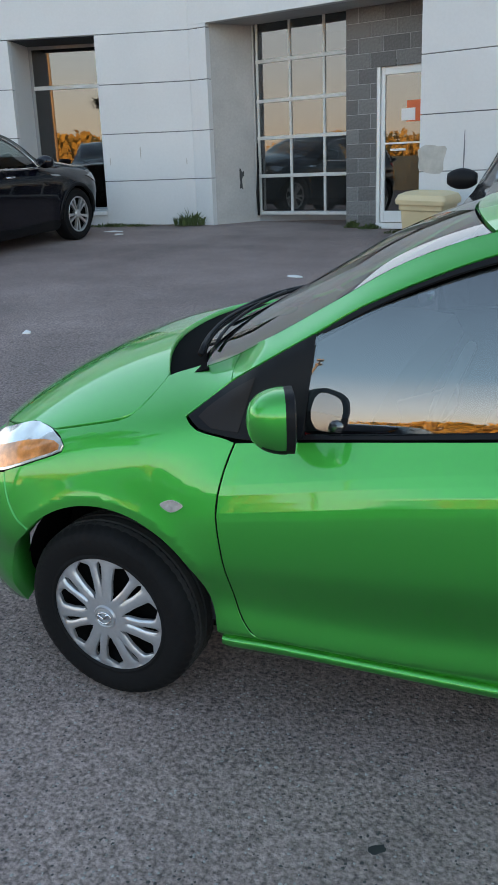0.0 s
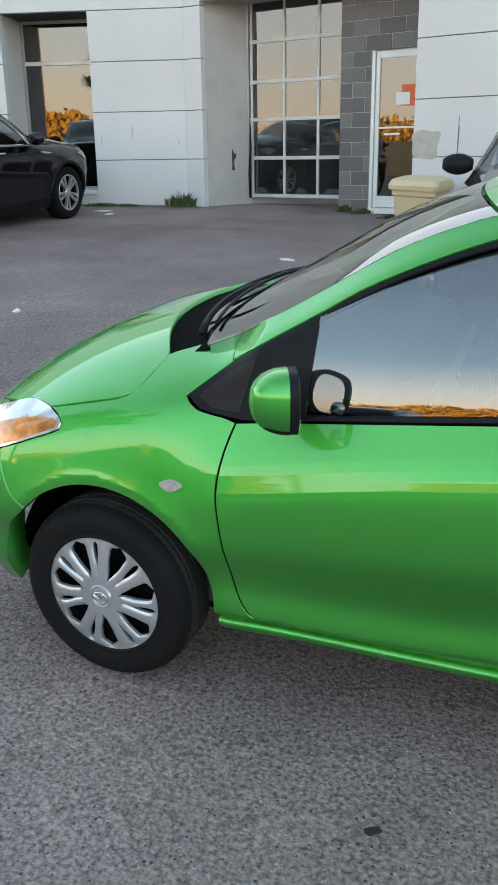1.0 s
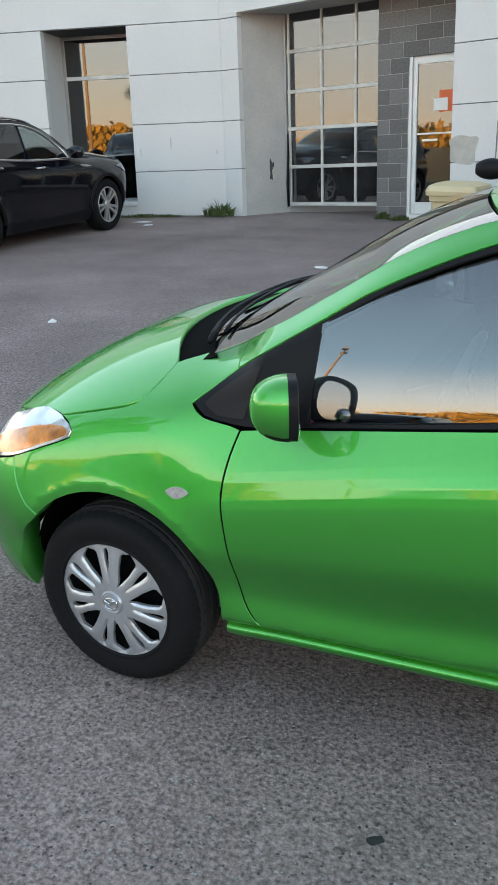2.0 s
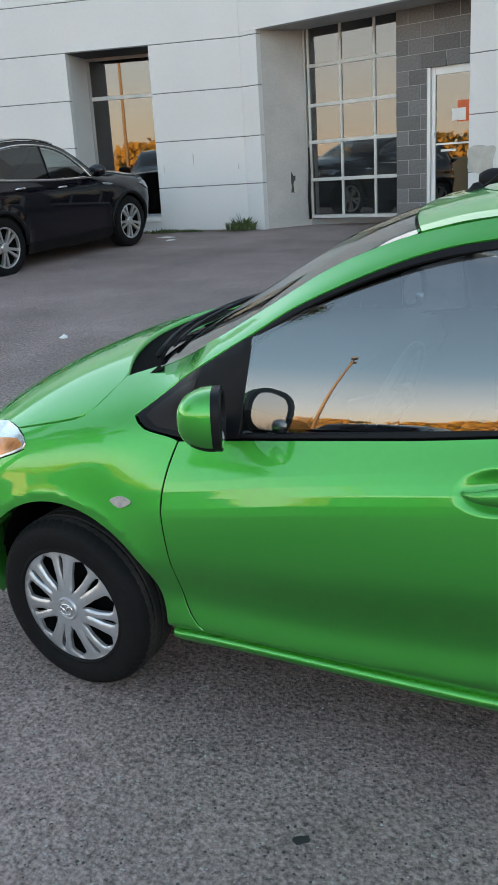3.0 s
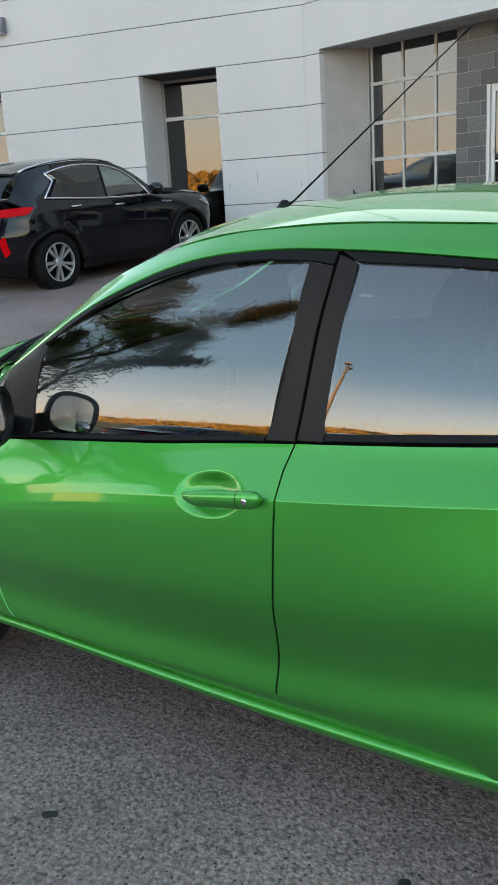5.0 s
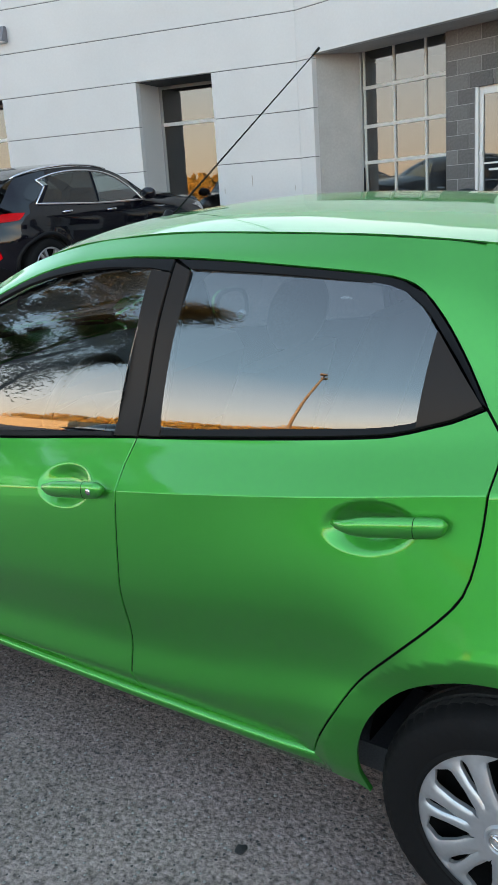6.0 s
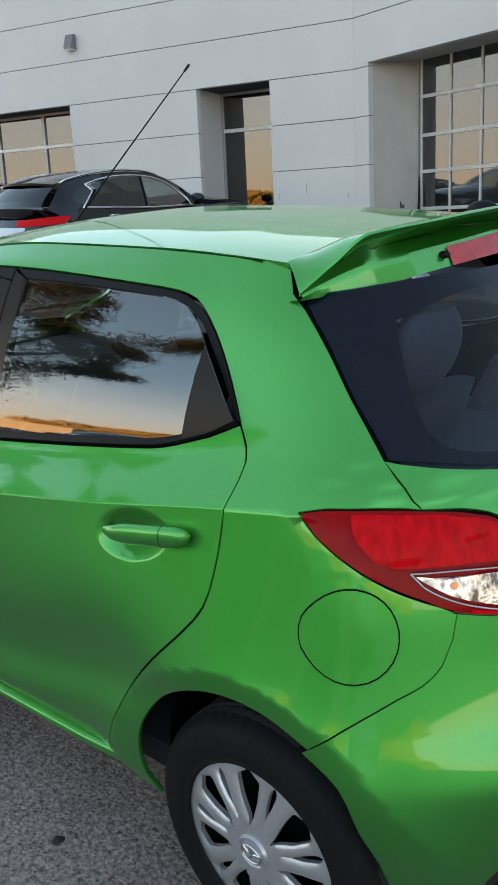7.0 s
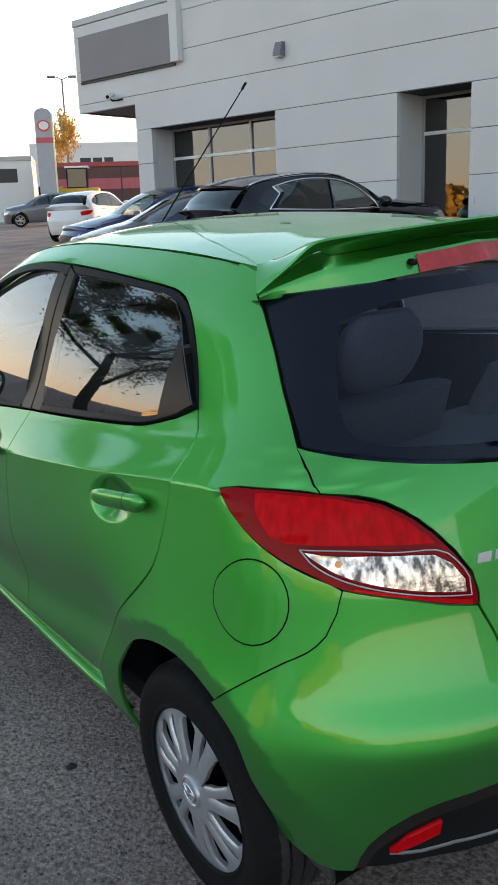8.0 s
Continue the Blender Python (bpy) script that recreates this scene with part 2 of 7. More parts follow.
def bands(wall, m, spans, top=len(JOINTS) - 1, front=0.0):
    """Precast bands between horizontal joints. spans: (s0, s1, z0, z1) pieces of wall."""
    for s0, s1, z0, z1 in spans:
        for a, b in zip(JOINTS, JOINTS[1:]):
            lo, hi = max(a, z0), min(b, z1)
            if hi - lo < 0.05:
                continue
            g0 = GAP / 2 if lo == a else 0
            g1 = GAP / 2 if hi == b else 0
            part("panel", boxed(s0, s1, front, front + 0.12, lo + g0, hi - g1, 0.004), M_PANEL, wall, m=m)


def backing(name, m, boxes, label):
    bm = bmesh.new()
    for b in boxes:
        block(bm, *b)
    ob = part(name, bm, M_JOINT)
    ob.matrix_world = m
    return tagged(ob, label, "wall", kind="structure")


W1 = (-1.385, 0.008, 0.98, 3.605)
W2 = (-7.63, -4.12, 0.98, 3.605)
LEFT_END, OVERHANG = -8.12, -10.08
wall_left = backing("wall_left", FACADE, [
    (LEFT_END + 0.02, W2[0] - 0.02, 0.02, 0.3, 0.2, 6.0), (W2[0] - 0.02, W2[1] + 0.02, 0.02, 0.3, 3.625, 6.0), (W2[0] - 0.02, W2[1] + 0.02, 0.02, 0.3, 0.2, 0.96),
    (W2[1] + 0.02, W1[0] - 0.02, 0.02, 0.3, 0.2, 6.0), (W1[0] - 0.02, W1[1] + 0.02, 0.02, 0.3, 3.625, 6.0), (W1[0] - 0.02, W1[1] + 0.02, 0.02, 0.3, 0.2, 0.96),
    (W1[1] + 0.02, 1.5, 0.02, 0.3, 0.2, 6.0), (OVERHANG + 0.02, LEFT_END + 0.02, 0.02, 0.3, 4.17, 6.0)],
    "pale grey precast concrete wall with horizontal joints")
bands(wall_left, None, [
    (LEFT_END, W2[0], 0.2, 3.605), (W2[0], W2[1], 0.2, 0.98), (W2[1], W1[0], 0.2, 3.605), (W1[0], W1[1], 0.2, 0.98), (W1[1], 1.478, 0.2, 3.605),
    (LEFT_END, 1.478, 3.605, 4.335), (OVERHANG, LEFT_END, 4.155, 4.335), (OVERHANG, 1.478, 4.335, 6.02)])

RECESS, SOFFIT = 0.7, 3.66
PIER, PIER_END, BAY_TWO = 3.845, 5.05, 6.9
wall_bay = backing("wall_bay", BAY, [
    (0.0, 0.32, 0.02, 0.3, 0.2, 6.0), (0.32, PIER + 0.02, 0.02, 0.3, SOFFIT + 0.02, 6.0), (PIER + 0.02, PIER_END - 0.02, 0.02, 0.3, 0.2, 6.0), (PIER_END - 0.02, BAY_TWO + 0.02, 0.02, 0.3, SOFFIT + 0.02, 6.0), (BAY_TWO + 0.02, 30.0, 0.02, 0.3, 0.2, 6.0)],
    "pale grey precast concrete wall beside a recessed bay")
bands(wall_bay, None, [(0.0, 0.335, 0.2, SOFFIT), (0.0, 30.0, SOFFIT, 6.02), (PIER, PIER_END, 0.2, SOFFIT), (BAY_TWO, 30.0, 0.2, SOFFIT)])

# coping, jambs, soffit of the bay
for nm, m, a, b in (("trim_coping_left", FACADE, OVERHANG - 0.02, 1.5), ("trim_coping_bay", BAY, -0.02, 30.0)):
    ob = part(nm, boxed(a, b, -0.02, 0.34, 6.02, 6.16, 0.01), M_GREYFRAME)
    ob.matrix_world = m
    tagged(ob, "grey metal coping along the roof edge", "coping", kind="structure")


def placed(ob, m):
    ob.matrix_world = m
    return ob


bm = bmesh.new()
vs = [(0.335, 0.1), (0.71, RECESS + 0.05), (0.55, RECESS + 0.05), (0.2, 0.1)]
lo = [bm.verts.new((x, y, 0.3)) for x, y in vs]
hi = [bm.verts.new((x, y, SOFFIT + 0.1)) for x, y in vs]
bm.faces.new(lo), bm.faces.new(hi)
for i in range(4):
    bm.faces.new((lo[i], lo[(i + 1) % 4], hi[(i + 1) % 4], hi[i]))
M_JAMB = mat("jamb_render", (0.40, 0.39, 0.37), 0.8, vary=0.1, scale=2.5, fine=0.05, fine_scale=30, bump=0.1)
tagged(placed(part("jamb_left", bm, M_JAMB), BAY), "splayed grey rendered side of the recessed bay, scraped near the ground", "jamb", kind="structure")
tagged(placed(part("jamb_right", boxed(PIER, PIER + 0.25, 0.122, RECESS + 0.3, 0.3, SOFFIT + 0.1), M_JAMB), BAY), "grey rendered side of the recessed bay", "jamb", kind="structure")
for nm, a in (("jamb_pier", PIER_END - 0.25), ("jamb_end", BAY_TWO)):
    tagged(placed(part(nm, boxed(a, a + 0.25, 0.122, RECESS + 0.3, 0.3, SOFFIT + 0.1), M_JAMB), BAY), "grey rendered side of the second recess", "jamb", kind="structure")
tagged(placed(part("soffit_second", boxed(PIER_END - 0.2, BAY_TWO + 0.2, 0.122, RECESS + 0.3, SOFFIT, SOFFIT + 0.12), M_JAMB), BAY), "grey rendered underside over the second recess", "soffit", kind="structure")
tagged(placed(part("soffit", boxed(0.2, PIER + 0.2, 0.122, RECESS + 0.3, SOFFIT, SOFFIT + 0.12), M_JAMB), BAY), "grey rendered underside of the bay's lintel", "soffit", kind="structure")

# concrete block wall between and above the doors
BW0, DOOR0, DOOR_TOP = 2.37, 2.865, 2.93
wall_block = backing("wall_block", BAY, [(BW0 + 0.01, DOOR0, RECESS - 0.06, RECESS + 0.1, 0.5, SOFFIT), (DOOR0, PIER + 0.1, RECESS - 0.06, RECESS + 0.1, DOOR_TOP + 0.01, SOFFIT)],
                     "dark grey concrete block wall with pale mortar")
wall_block.data.materials.clear()
wall_block.data.materials.append(M_MORTAR)
bm = bmesh.new()
block(bm, -0.196, 0.196, -0.005, 0.06, -0.096, 0.096, None, 0.004)
BLOCK_MESH = finish(bm)
BLOCK_MESH.materials.append(M_BLOCK)
bm = bmesh.new()
block(bm, -0.096, 0.096, -0.005, 0.06, -0.096, 0.096, None, 0.004)
HALF_MESH = finish(bm)
HALF_MESH.materials.append(M_BLOCK)


def lay_blocks(wall, s0, s1, door):
    """Courses of blocks in running bond from s0 to s1; a door cuts off the lower courses if there is one."""
    z, row = 0.66, 0
    while z < SOFFIT:
        s = s0 + (0.0 if row % 2 else -0.2)
        while s < s1:
            a, b = max(s, s0), s + 0.4
            if door and z < DOOR_TOP - 0.08:
                b = min(b, DOOR0)
            if b - a > 0.05:
                ob = part("block", BLOCK_MESH if b - a > 0.3 else HALF_MESH, None, wall)
                ob.location = ((a + b) / 2, RECESS - 0.06, z + 0.1)
                ob.scale = ((b - a - 0.008) / (0.392 if b - a > 0.3 else 0.192), 1, 1)
            s += 0.4
        z += 0.2
        row += 1


lay_blocks(wall_block, BW0, PIER + 0.1, True)
wall_block_second = backing("wall_block_second", BAY, [(PIER_END - 0.2, BAY_TWO + 0.2, RECESS - 0.06, RECESS + 0.1, 0.3, SOFFIT)], "dark grey concrete block wall beyond a pale pier")
wall_block_second.data.materials.clear()
wall_block_second.data.materials.append(M_MORTAR)
lay_blocks(wall_block_second, PIER_END - 0.15, BAY_TWO, False)
tagged(placed(part("trim_pier_edge", boxed(PIER_END + 0.004, PIER_END + 0.05, 0.14, 0.2, 0.3, SOFFIT, 0.004), M_GREYFRAME), BAY), "grey metal strip beside the pier", "trim", kind="structure")


def glazed_door():
    d = thing("door_entrance", BAY @ pose(DOOR0, RECESS - 0.02, 0.745), "white aluminium glass door with stickers, set in a block wall", "door", kind="structure")
    w, h = 0.98, DOOR_TOP - 0.745
    for nm, b in (("frame_side", (0, 0.05, -0.03, 0.09, 0, h)), ("frame_side", (w - 0.05, w, -0.03, 0.09, 0, h)), ("frame_head", (0.05, w - 0.05, -0.03, 0.09, h - 0.05, h)), ("sill", (0.0, w, -0.05, 0.1, -0.08, 0.0))):
        part(nm, boxed(*b, 0.004), M_WHITE, d)
    leaf = part("leaf_stile", boxed(0.055, 0.115, 0.0, 0.05, 0.01, h - 0.055, 0.004), M_WHITE, d)
    part("leaf_stile", boxed(w - 0.115, w - 0.055, 0.0, 0.05, 0.01, h - 0.055, 0.004), M_WHITE, d)
    part("leaf_rail", boxed(0.115, w - 0.115, 0.0, 0.05, 0.01, 0.17, 0.004), M_WHITE, d)
    part("leaf_rail", boxed(0.115, w - 0.115, 0.0, 0.05, h - 0.17, h - 0.055, 0.004), M_WHITE, d)
    p = part("pane", boxed(0.113, w - 0.113, 0.02, 0.028, 0.165, h - 0.165), M_GLASS, d)
    p.visible_shadow = False
    part("push_bar", boxed(0.12, w - 0.12, 0.0, 0.018, 1.09, 1.115, 0.003), M_WHITE, d)
    part("lock", boxed(0.06, 0.11, -0.02, 0.01, 1.22, 1.27, 0.006), M_WHITE, d)
    part("poster", boxed(0.45, 0.72, 0.012, 0.018, 1.38, 1.66), mat("orange_poster", (0.75, 0.14, 0.04), 0.6, vary=0.1), d, "orange paper notice")
    part("notice", boxed(0.37, 0.58, 0.006, 0.011, 1.40, 1.56), M_WHITE, d, "white paper notice")
    part("lettering", boxed(0.2, 0.44, 0.012, 0.018, 1.0, 1.03), M_WHITE, d, "thin bar of white lettering")


glazed_door()


def sectional_door():
    d = thing("door_overhead", BAY @ pose(0.72, RECESS + 0.02, 0.86), "glazed overhead garage door in white aluminium", "garage door", kind="structure")
    xs, zs = (0.03, 0.63, 1.23, 1.83), (0.06, 0.594, 1.16, 1.70, 2.27, 2.9)
    bm = boxed(0, 1.9, -0.01, 0.05, 0.0, 0.05, 0.004)
    part("bottom_rail", bm, M_BAYFRAME, d)
    for z in zs[1:]:
        part("rail", boxed(0, 1.9, -0.006, 0.05, z - 0.026, z + 0.026, 0.004), M_BAYFRAME, d)
    for x in xs:
        part("stile", boxed(x - 0.018, x + 0.018, -0.003, 0.05, 0.05, 2.9, 0.003), M_BAYFRAME, d)
    for a, b in zip(xs, xs[1:]):
        for c, e in zip(zs, zs[1:]):
            p = part("pane", boxed(a, b, 0.018, 0.024, c, e), M_DOORGLASS, d)
            p.visible_shadow = False
    part("track", boxed(-0.035, -0.005, -0.03, 0.06, -0.03, 2.9, 0.004), mat("galvanised_track", (0.42, 0.42, 0.42), 0.45, metal=0.6), d)


sectional_door()


def shop_window(name, s0, s1, z0, z1, depth, stiles, bars, label):
    w = thing(name, FACADE @ pose(s0, depth, z0), label, "window", kind="structure")
    W, H = s1 - s0, z1 - z0
    fr = 0.05
    for b in ((0, fr, -0.02, 0.06, 0, H), (W - fr, W, -0.02, 0.06, 0, H), (fr, W - fr, -0.02, 0.06, 0, fr), (fr, W - fr, -0.02, 0.06, H - fr, H)):
        part("window_frame", boxed(*b, 0.004), M_GREYFRAME, w)
    for x in stiles:
        part("mullion", boxed(x - 0.03, x + 0.03, -0.025, 0.06, fr, H - fr, 0.004), M_GREYFRAME, w)
    for z in bars:
        part("transom", boxed(fr, W - fr, -0.03, 0.06, z - 0.03, z + 0.03, 0.004), M_WHITE, w)
    part("window_sill", boxed(-0.0, W, -depth - 0.03, -0.02, -0.045, 0.02, 0.006), M_WHITE, w)
    xs, zs = [fr] + list(stiles) + [W - fr], [fr] + list(bars) + [H - fr]
    for a, b in zip(xs, xs[1:]):
        for c, e in zip(zs, zs[1:]):
            p = part("pane", boxed(a, b, 0.01, 0.018, c, e), M_GLASS, w)
            p.visible_shadow = False
    # reveals; the top one is near black, its shade put into the colour
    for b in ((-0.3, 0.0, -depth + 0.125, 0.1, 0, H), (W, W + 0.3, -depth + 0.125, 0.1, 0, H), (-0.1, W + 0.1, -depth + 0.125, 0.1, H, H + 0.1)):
        part("reveal", boxed(*b), M_PANEL if b[0] != -0.1 else M_DARKPAINT_SHADE, w)


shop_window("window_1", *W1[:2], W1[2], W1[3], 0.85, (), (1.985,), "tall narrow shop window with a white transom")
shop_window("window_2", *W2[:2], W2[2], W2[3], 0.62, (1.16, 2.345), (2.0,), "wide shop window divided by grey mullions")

# rooms behind the glass, roof and back walls
for nm, m, b in (("wall_back", FACADE, (OVERHANG, 16, 9.0, 9.2, -0.5, 6.0)), ("wall_end_left", FACADE, (LEFT_END, LEFT_END + 0.25, 0.3, 9.0, -0.5, 6.0)),
                 ("wall_end_right", BAY, (29.8, 30.0, 0.3, 9.0, -0.5, 6.0)), ("wall_room", FACADE, (LEFT_END + 0.3, 8, 4.0, 4.1, 0.2, 4.1))):
    tagged(placed(part(nm, boxed(*b), M_PANEL if "room" not in nm else M_ROOM), m), "plain grey wall", "wall", kind="structure")
tagged(placed(part("roof", boxed(OVERHANG, 16, 0.28, 9.0, 5.8, 5.95), M_JOINT), FACADE), "flat dark roof", "roof", kind="structure")
tagged(placed(part("ceiling", boxed(LEFT_END + 0.3, 9.0, 0.9, 8.9, 4.0, 4.1), M_ROOM), FACADE), "plain ceiling of the showroom", "ceiling", kind="structure")
tagged(placed(part("floor", boxed(LEFT_END + 0.3, 9.0, 0.35, 8.9, 0.6, 0.84), M_ROOM), FACADE), "plain floor of the showroom", "floor", kind="structure")
tagged(placed(part("soffit_overhang", boxed(OVERHANG, LEFT_END + 0.1, 0.125, 3.0, 4.16, 4.25), M_DARKPAINT_SHADE), FACADE), "dark underside of the overhanging upper wall", "soffit", kind="structure")
tagged(placed(part("wall_overhang_end", boxed(OVERHANG + 0.0, OVERHANG + 0.25, 0.125, 3.0, 4.16, 6.0), M_PANEL), FACADE), "end of the overhanging upper wall", "wall", kind="structure")
# ---- the green hatchback: its skin as a surface of (u, z) ----
# Car frame: x from the front hub towards the rear, y from the near side inwards, z up from the asphalt. YC is the centre line.
YC = 0.83
L_BOT = ((-0.8, 0.17), (0.3, 0.213), (0.6, 0.232), (1.2, 0.243), (2.0, 0.268), (2.5, 0.27), (3.1, 0.30))
L_SILL = ((-0.8, 0.25), (0.33, 0.268), (0.52, 0.28), (1.2, 0.292), (2.0, 0.324), (3.1, 0.38))
L_CREASE = ((-0.8, 0.52), (-0.2, 0.62), (0.37, 0.706), (0.9, 0.806), (1.5, 0.896), (2.0, 0.965), (2.42, 1.025), (2.6, 1.046), (3.1, 1.08))
L_BELT = ((-0.8, 0.50), (-0.4, 0.70), (-0.2, 0.785), (0.0, 0.836), (0.11, 0.86), (0.24, 0.9), (0.45, 0.905), (0.9, 0.955), (1.5, 1.012), (2.0, 1.06), (2.4, 1.115), (2.6, 1.15), (3.1, 1.2))
L_HEAD = ((-0.8, 0.53), (-0.4, 0.761), (-0.2, 0.844), (0.0, 0.896), (0.11, 0.925), (0.24, 0.96), (0.45, 1.065), (0.7, 1.215), (0.9, 1.315), (1.2, 1.4), (1.55, 1.425), (2.0, 1.40), (2.3, 1.35), (2.6, 1.30), (3.1, 1.25))
L_TOP = ((-0.8, 0.56), (-0.4, 0.825), (-0.16, 0.92), (0.0, 0.958), (0.11, 0.982), (0.29, 1.042), (0.47, 1.14), (0.634, 1.238), (0.78, 1.325), (0.9, 1.378), (1.02, 1.418), (1.2, 1.455), (1.55, 1.479), (2.0, 1.472), (2.36, 1.447), (2.7, 1.40), (3.1, 1.36))
Y_BOT = ((-0.8, 0.08), (0.3, 0.045), (1.0, 0.03), (2.0, 0.014), (2.6, 0.012), (3.1, 0.05))
Y_SILL = ((-0.8, 0.03), (0.3, 0.014), (0.52, 0.006), (1.2, -0.002), (2.0, -0.008), (2.6, -0.008), (3.1, 0.03))
L_EDGE = ((-0.8, 0.34), (0.3, 0.31), (0.6, 0.315), (0.9, 0.325), (1.16, 0.345), (1.45, 0.367), (1.7, 0.40), (2.08, 0.478), (2.3, 0.50), (3.1, 0.5))
Y_MID = ((-0.8, 0.01), (0.0, -0.012), (0.37, -0.016), (0.9, -0.034), (1.5, -0.042), (2.1, -0.036), (2.6, -0.018), (3.1, 0.05))
Y_CREASE = ((-0.8, 0.03), (-0.2, -0.005), (0.37, -0.006), (0.9, -0.022), (1.5, -0.026), (2.0, -0.008), (2.42, 0.036), (2.6, 0.056), (3.1, 0.12))
Y_BELT = ((-0.8, 0.06), (-0.3, 0.04), (0.0, 0.04), (0.11, 0.06), (0.24, 0.095), (0.45, 0.085), (0.9, 0.065), (1.5, 0.072), (2.0, 0.085), (2.4, 0.118), (2.6, 0.145), (3.1, 0.2))
Y_HEAD = ((-0.8, 0.12), (-0.3, 0.1), (0.0, 0.1), (0.11, 0.125), (0.24, 0.155), (0.45, 0.16), (0.7, 0.18), (0.9, 0.20), (1.2, 0.23), (1.55, 0.242), (2.0, 0.245), (2.3, 0.25), (2.6, 0.25), (3.1, 0.3))
Y_TOP = ((-0.8, 0.30), (-0.3, 0.262), (0.0, 0.268), (0.24, 0.268), (0.45, 0.272), (0.7, 0.285), (0.9, 0.297), (1.2, 0.31), (1.55, 0.318), (2.0, 0.322), (2.36, 0.331), (2.7, 0.34), (3.1, 0.36))
U_REAR = ((0.1, 2.62), (0.85, 2.62), (1.0, 2.58), (1.13, 2.46), (1.25, 2.37), (1.38, 2.27), (1.46, 2.2))
X_REAR = ((0.15, 3.02), (0.25, 3.05), (0.38, 3.085), (0.50, 3.106), (0.59, 3.118), (0.63, 3.112), (0.70, 3.078), (0.80, 3.042), (0.95, 3.0), (1.04, 2.962), (1.11, 2.92), (1.25, 2.82), (1.40, 2.69), (1.47, 2.62))
U_FRONT = -0.28
X_FRONT = ((0.15, -0.70), (0.25, -0.755), (0.45, -0.78), (0.60, -0.765), (0.68, -0.715), (0.75, -0.63), (0.82, -0.53), (0.90, -0.38), (1.5, -0.34))
WRAP = 0.9


def hood_z(x):
    """Height of the bonnet along the centre line."""
    return (-0.1758) * x**4 + (0.1132) * x**3 + (-0.2491) * x**2 + (0.2005) * x**1 + 1.0245


def front_y(x, z):
    """Depth of the front wing: one rounded section that runs from the bonnet over the shoulder down to the arch."""
    fall = max(hood_z(x) - z, 0.02)
    d = min((fall / 0.293) ** (1 / 2.6), 0.837 * (fall / 0.19) ** (1 / 30))
    for _ in range(6):
        d -= (0.293 * d**2.6 + 0.19 * (d / 0.837) ** 30 - fall) / (0.7618 * d**1.6 + 6.81 * (d / 0.837) ** 29)
    return YC - d


def ease(a, b, v):
    t = min(max((v - a) / (b - a), 0.0), 1.0)
    return t * t * (3 - 2 * t)


def side_y(x, z):
    """Depth of the near flank at a place along the car and a height; the crease fades out towards the front."""
    w = min(max((1.7 - x) / 1.0, 0.0), 1.0)
    y = raw_y(x, z)
    d = abs(z - spline(L_CREASE, x)) / 0.16
    if w > 0 and d < 1:
        k = w * 0.95 * (1 - d * d) ** 2
        y = (1 - k) * y + k * sum(a * raw_y(x, z + e) for e, a in ((-0.08, 0.12), (-0.05, 0.18), (-0.025, 0.2), (0.025, 0.2), (0.05, 0.18), (0.08, 0.12)))
    front = (1 - ease(0.12, 0.45, x)) * ease(0.42, 0.62, z)
    return y + front * (front_y(x, z) - y) if front > 0 else y


def raw_y(x, z):
    zc = spline(L_CREASE, x)
    sill, edge, ys_ = spline(L_SILL, x), spline(L_EDGE, x), spline(Y_SILL, x)
    wing = ease(2.05, 2.4, x)
    zs = (spline(L_BOT, x), sill + 0.004, edge - 0.004, edge + 0.004, edge + 0.085, edge + 0.085 + (0.45 - 0.27 * wing) * (zc - edge - 0.085), zc)
    lip, hollow = ys_ - 0.013 + wing * (-0.021 - ys_), ys_ - 0.003 + wing * (-0.024 - ys_)
    tuck = 1 - ease(1.98, 2.1, x)
    ys = (spline(Y_BOT, x) + 0.02 * tuck, ys_ + 0.012 * tuck, lip - 0.0005, lip, hollow, spline(Y_MID, x), spline(Y_CREASE, x))
    if z <= zc:
        y = spline((*zip(zs, ys),), z)
    else:
        zt = (zc, spline(L_BELT, x), spline(L_HEAD, x), spline(L_TOP, x))
        yt = (ys[-1], spline(Y_BELT, x), spline(Y_HEAD, x), spline(Y_TOP, x))
        zt = (zt[0], max(zt[1], zt[0] + 0.02), max(zt[2], zt[0] + 0.04), max(zt[3], zt[0] + 0.06))
        y = spline((*zip(zt, yt),), z)
    return y


def flare(x, z):
    """How far the lips of the wheel arches stand proud."""
    out = 0.0
    for hx, amp, ridge, wide in ((0.0, 0.010, 0.385, 0.05), (2.49, 0.022, 0.425, 0.08)):
        r = math.hypot(x - hx, z - 0.29) - ridge
        out += amp * (math.exp(-r / wide) if r > 0 else max(0.0, 1 + 5 * r - (r / 0.2) ** 2)) * ease(0.2, 0.4, z)
    return out


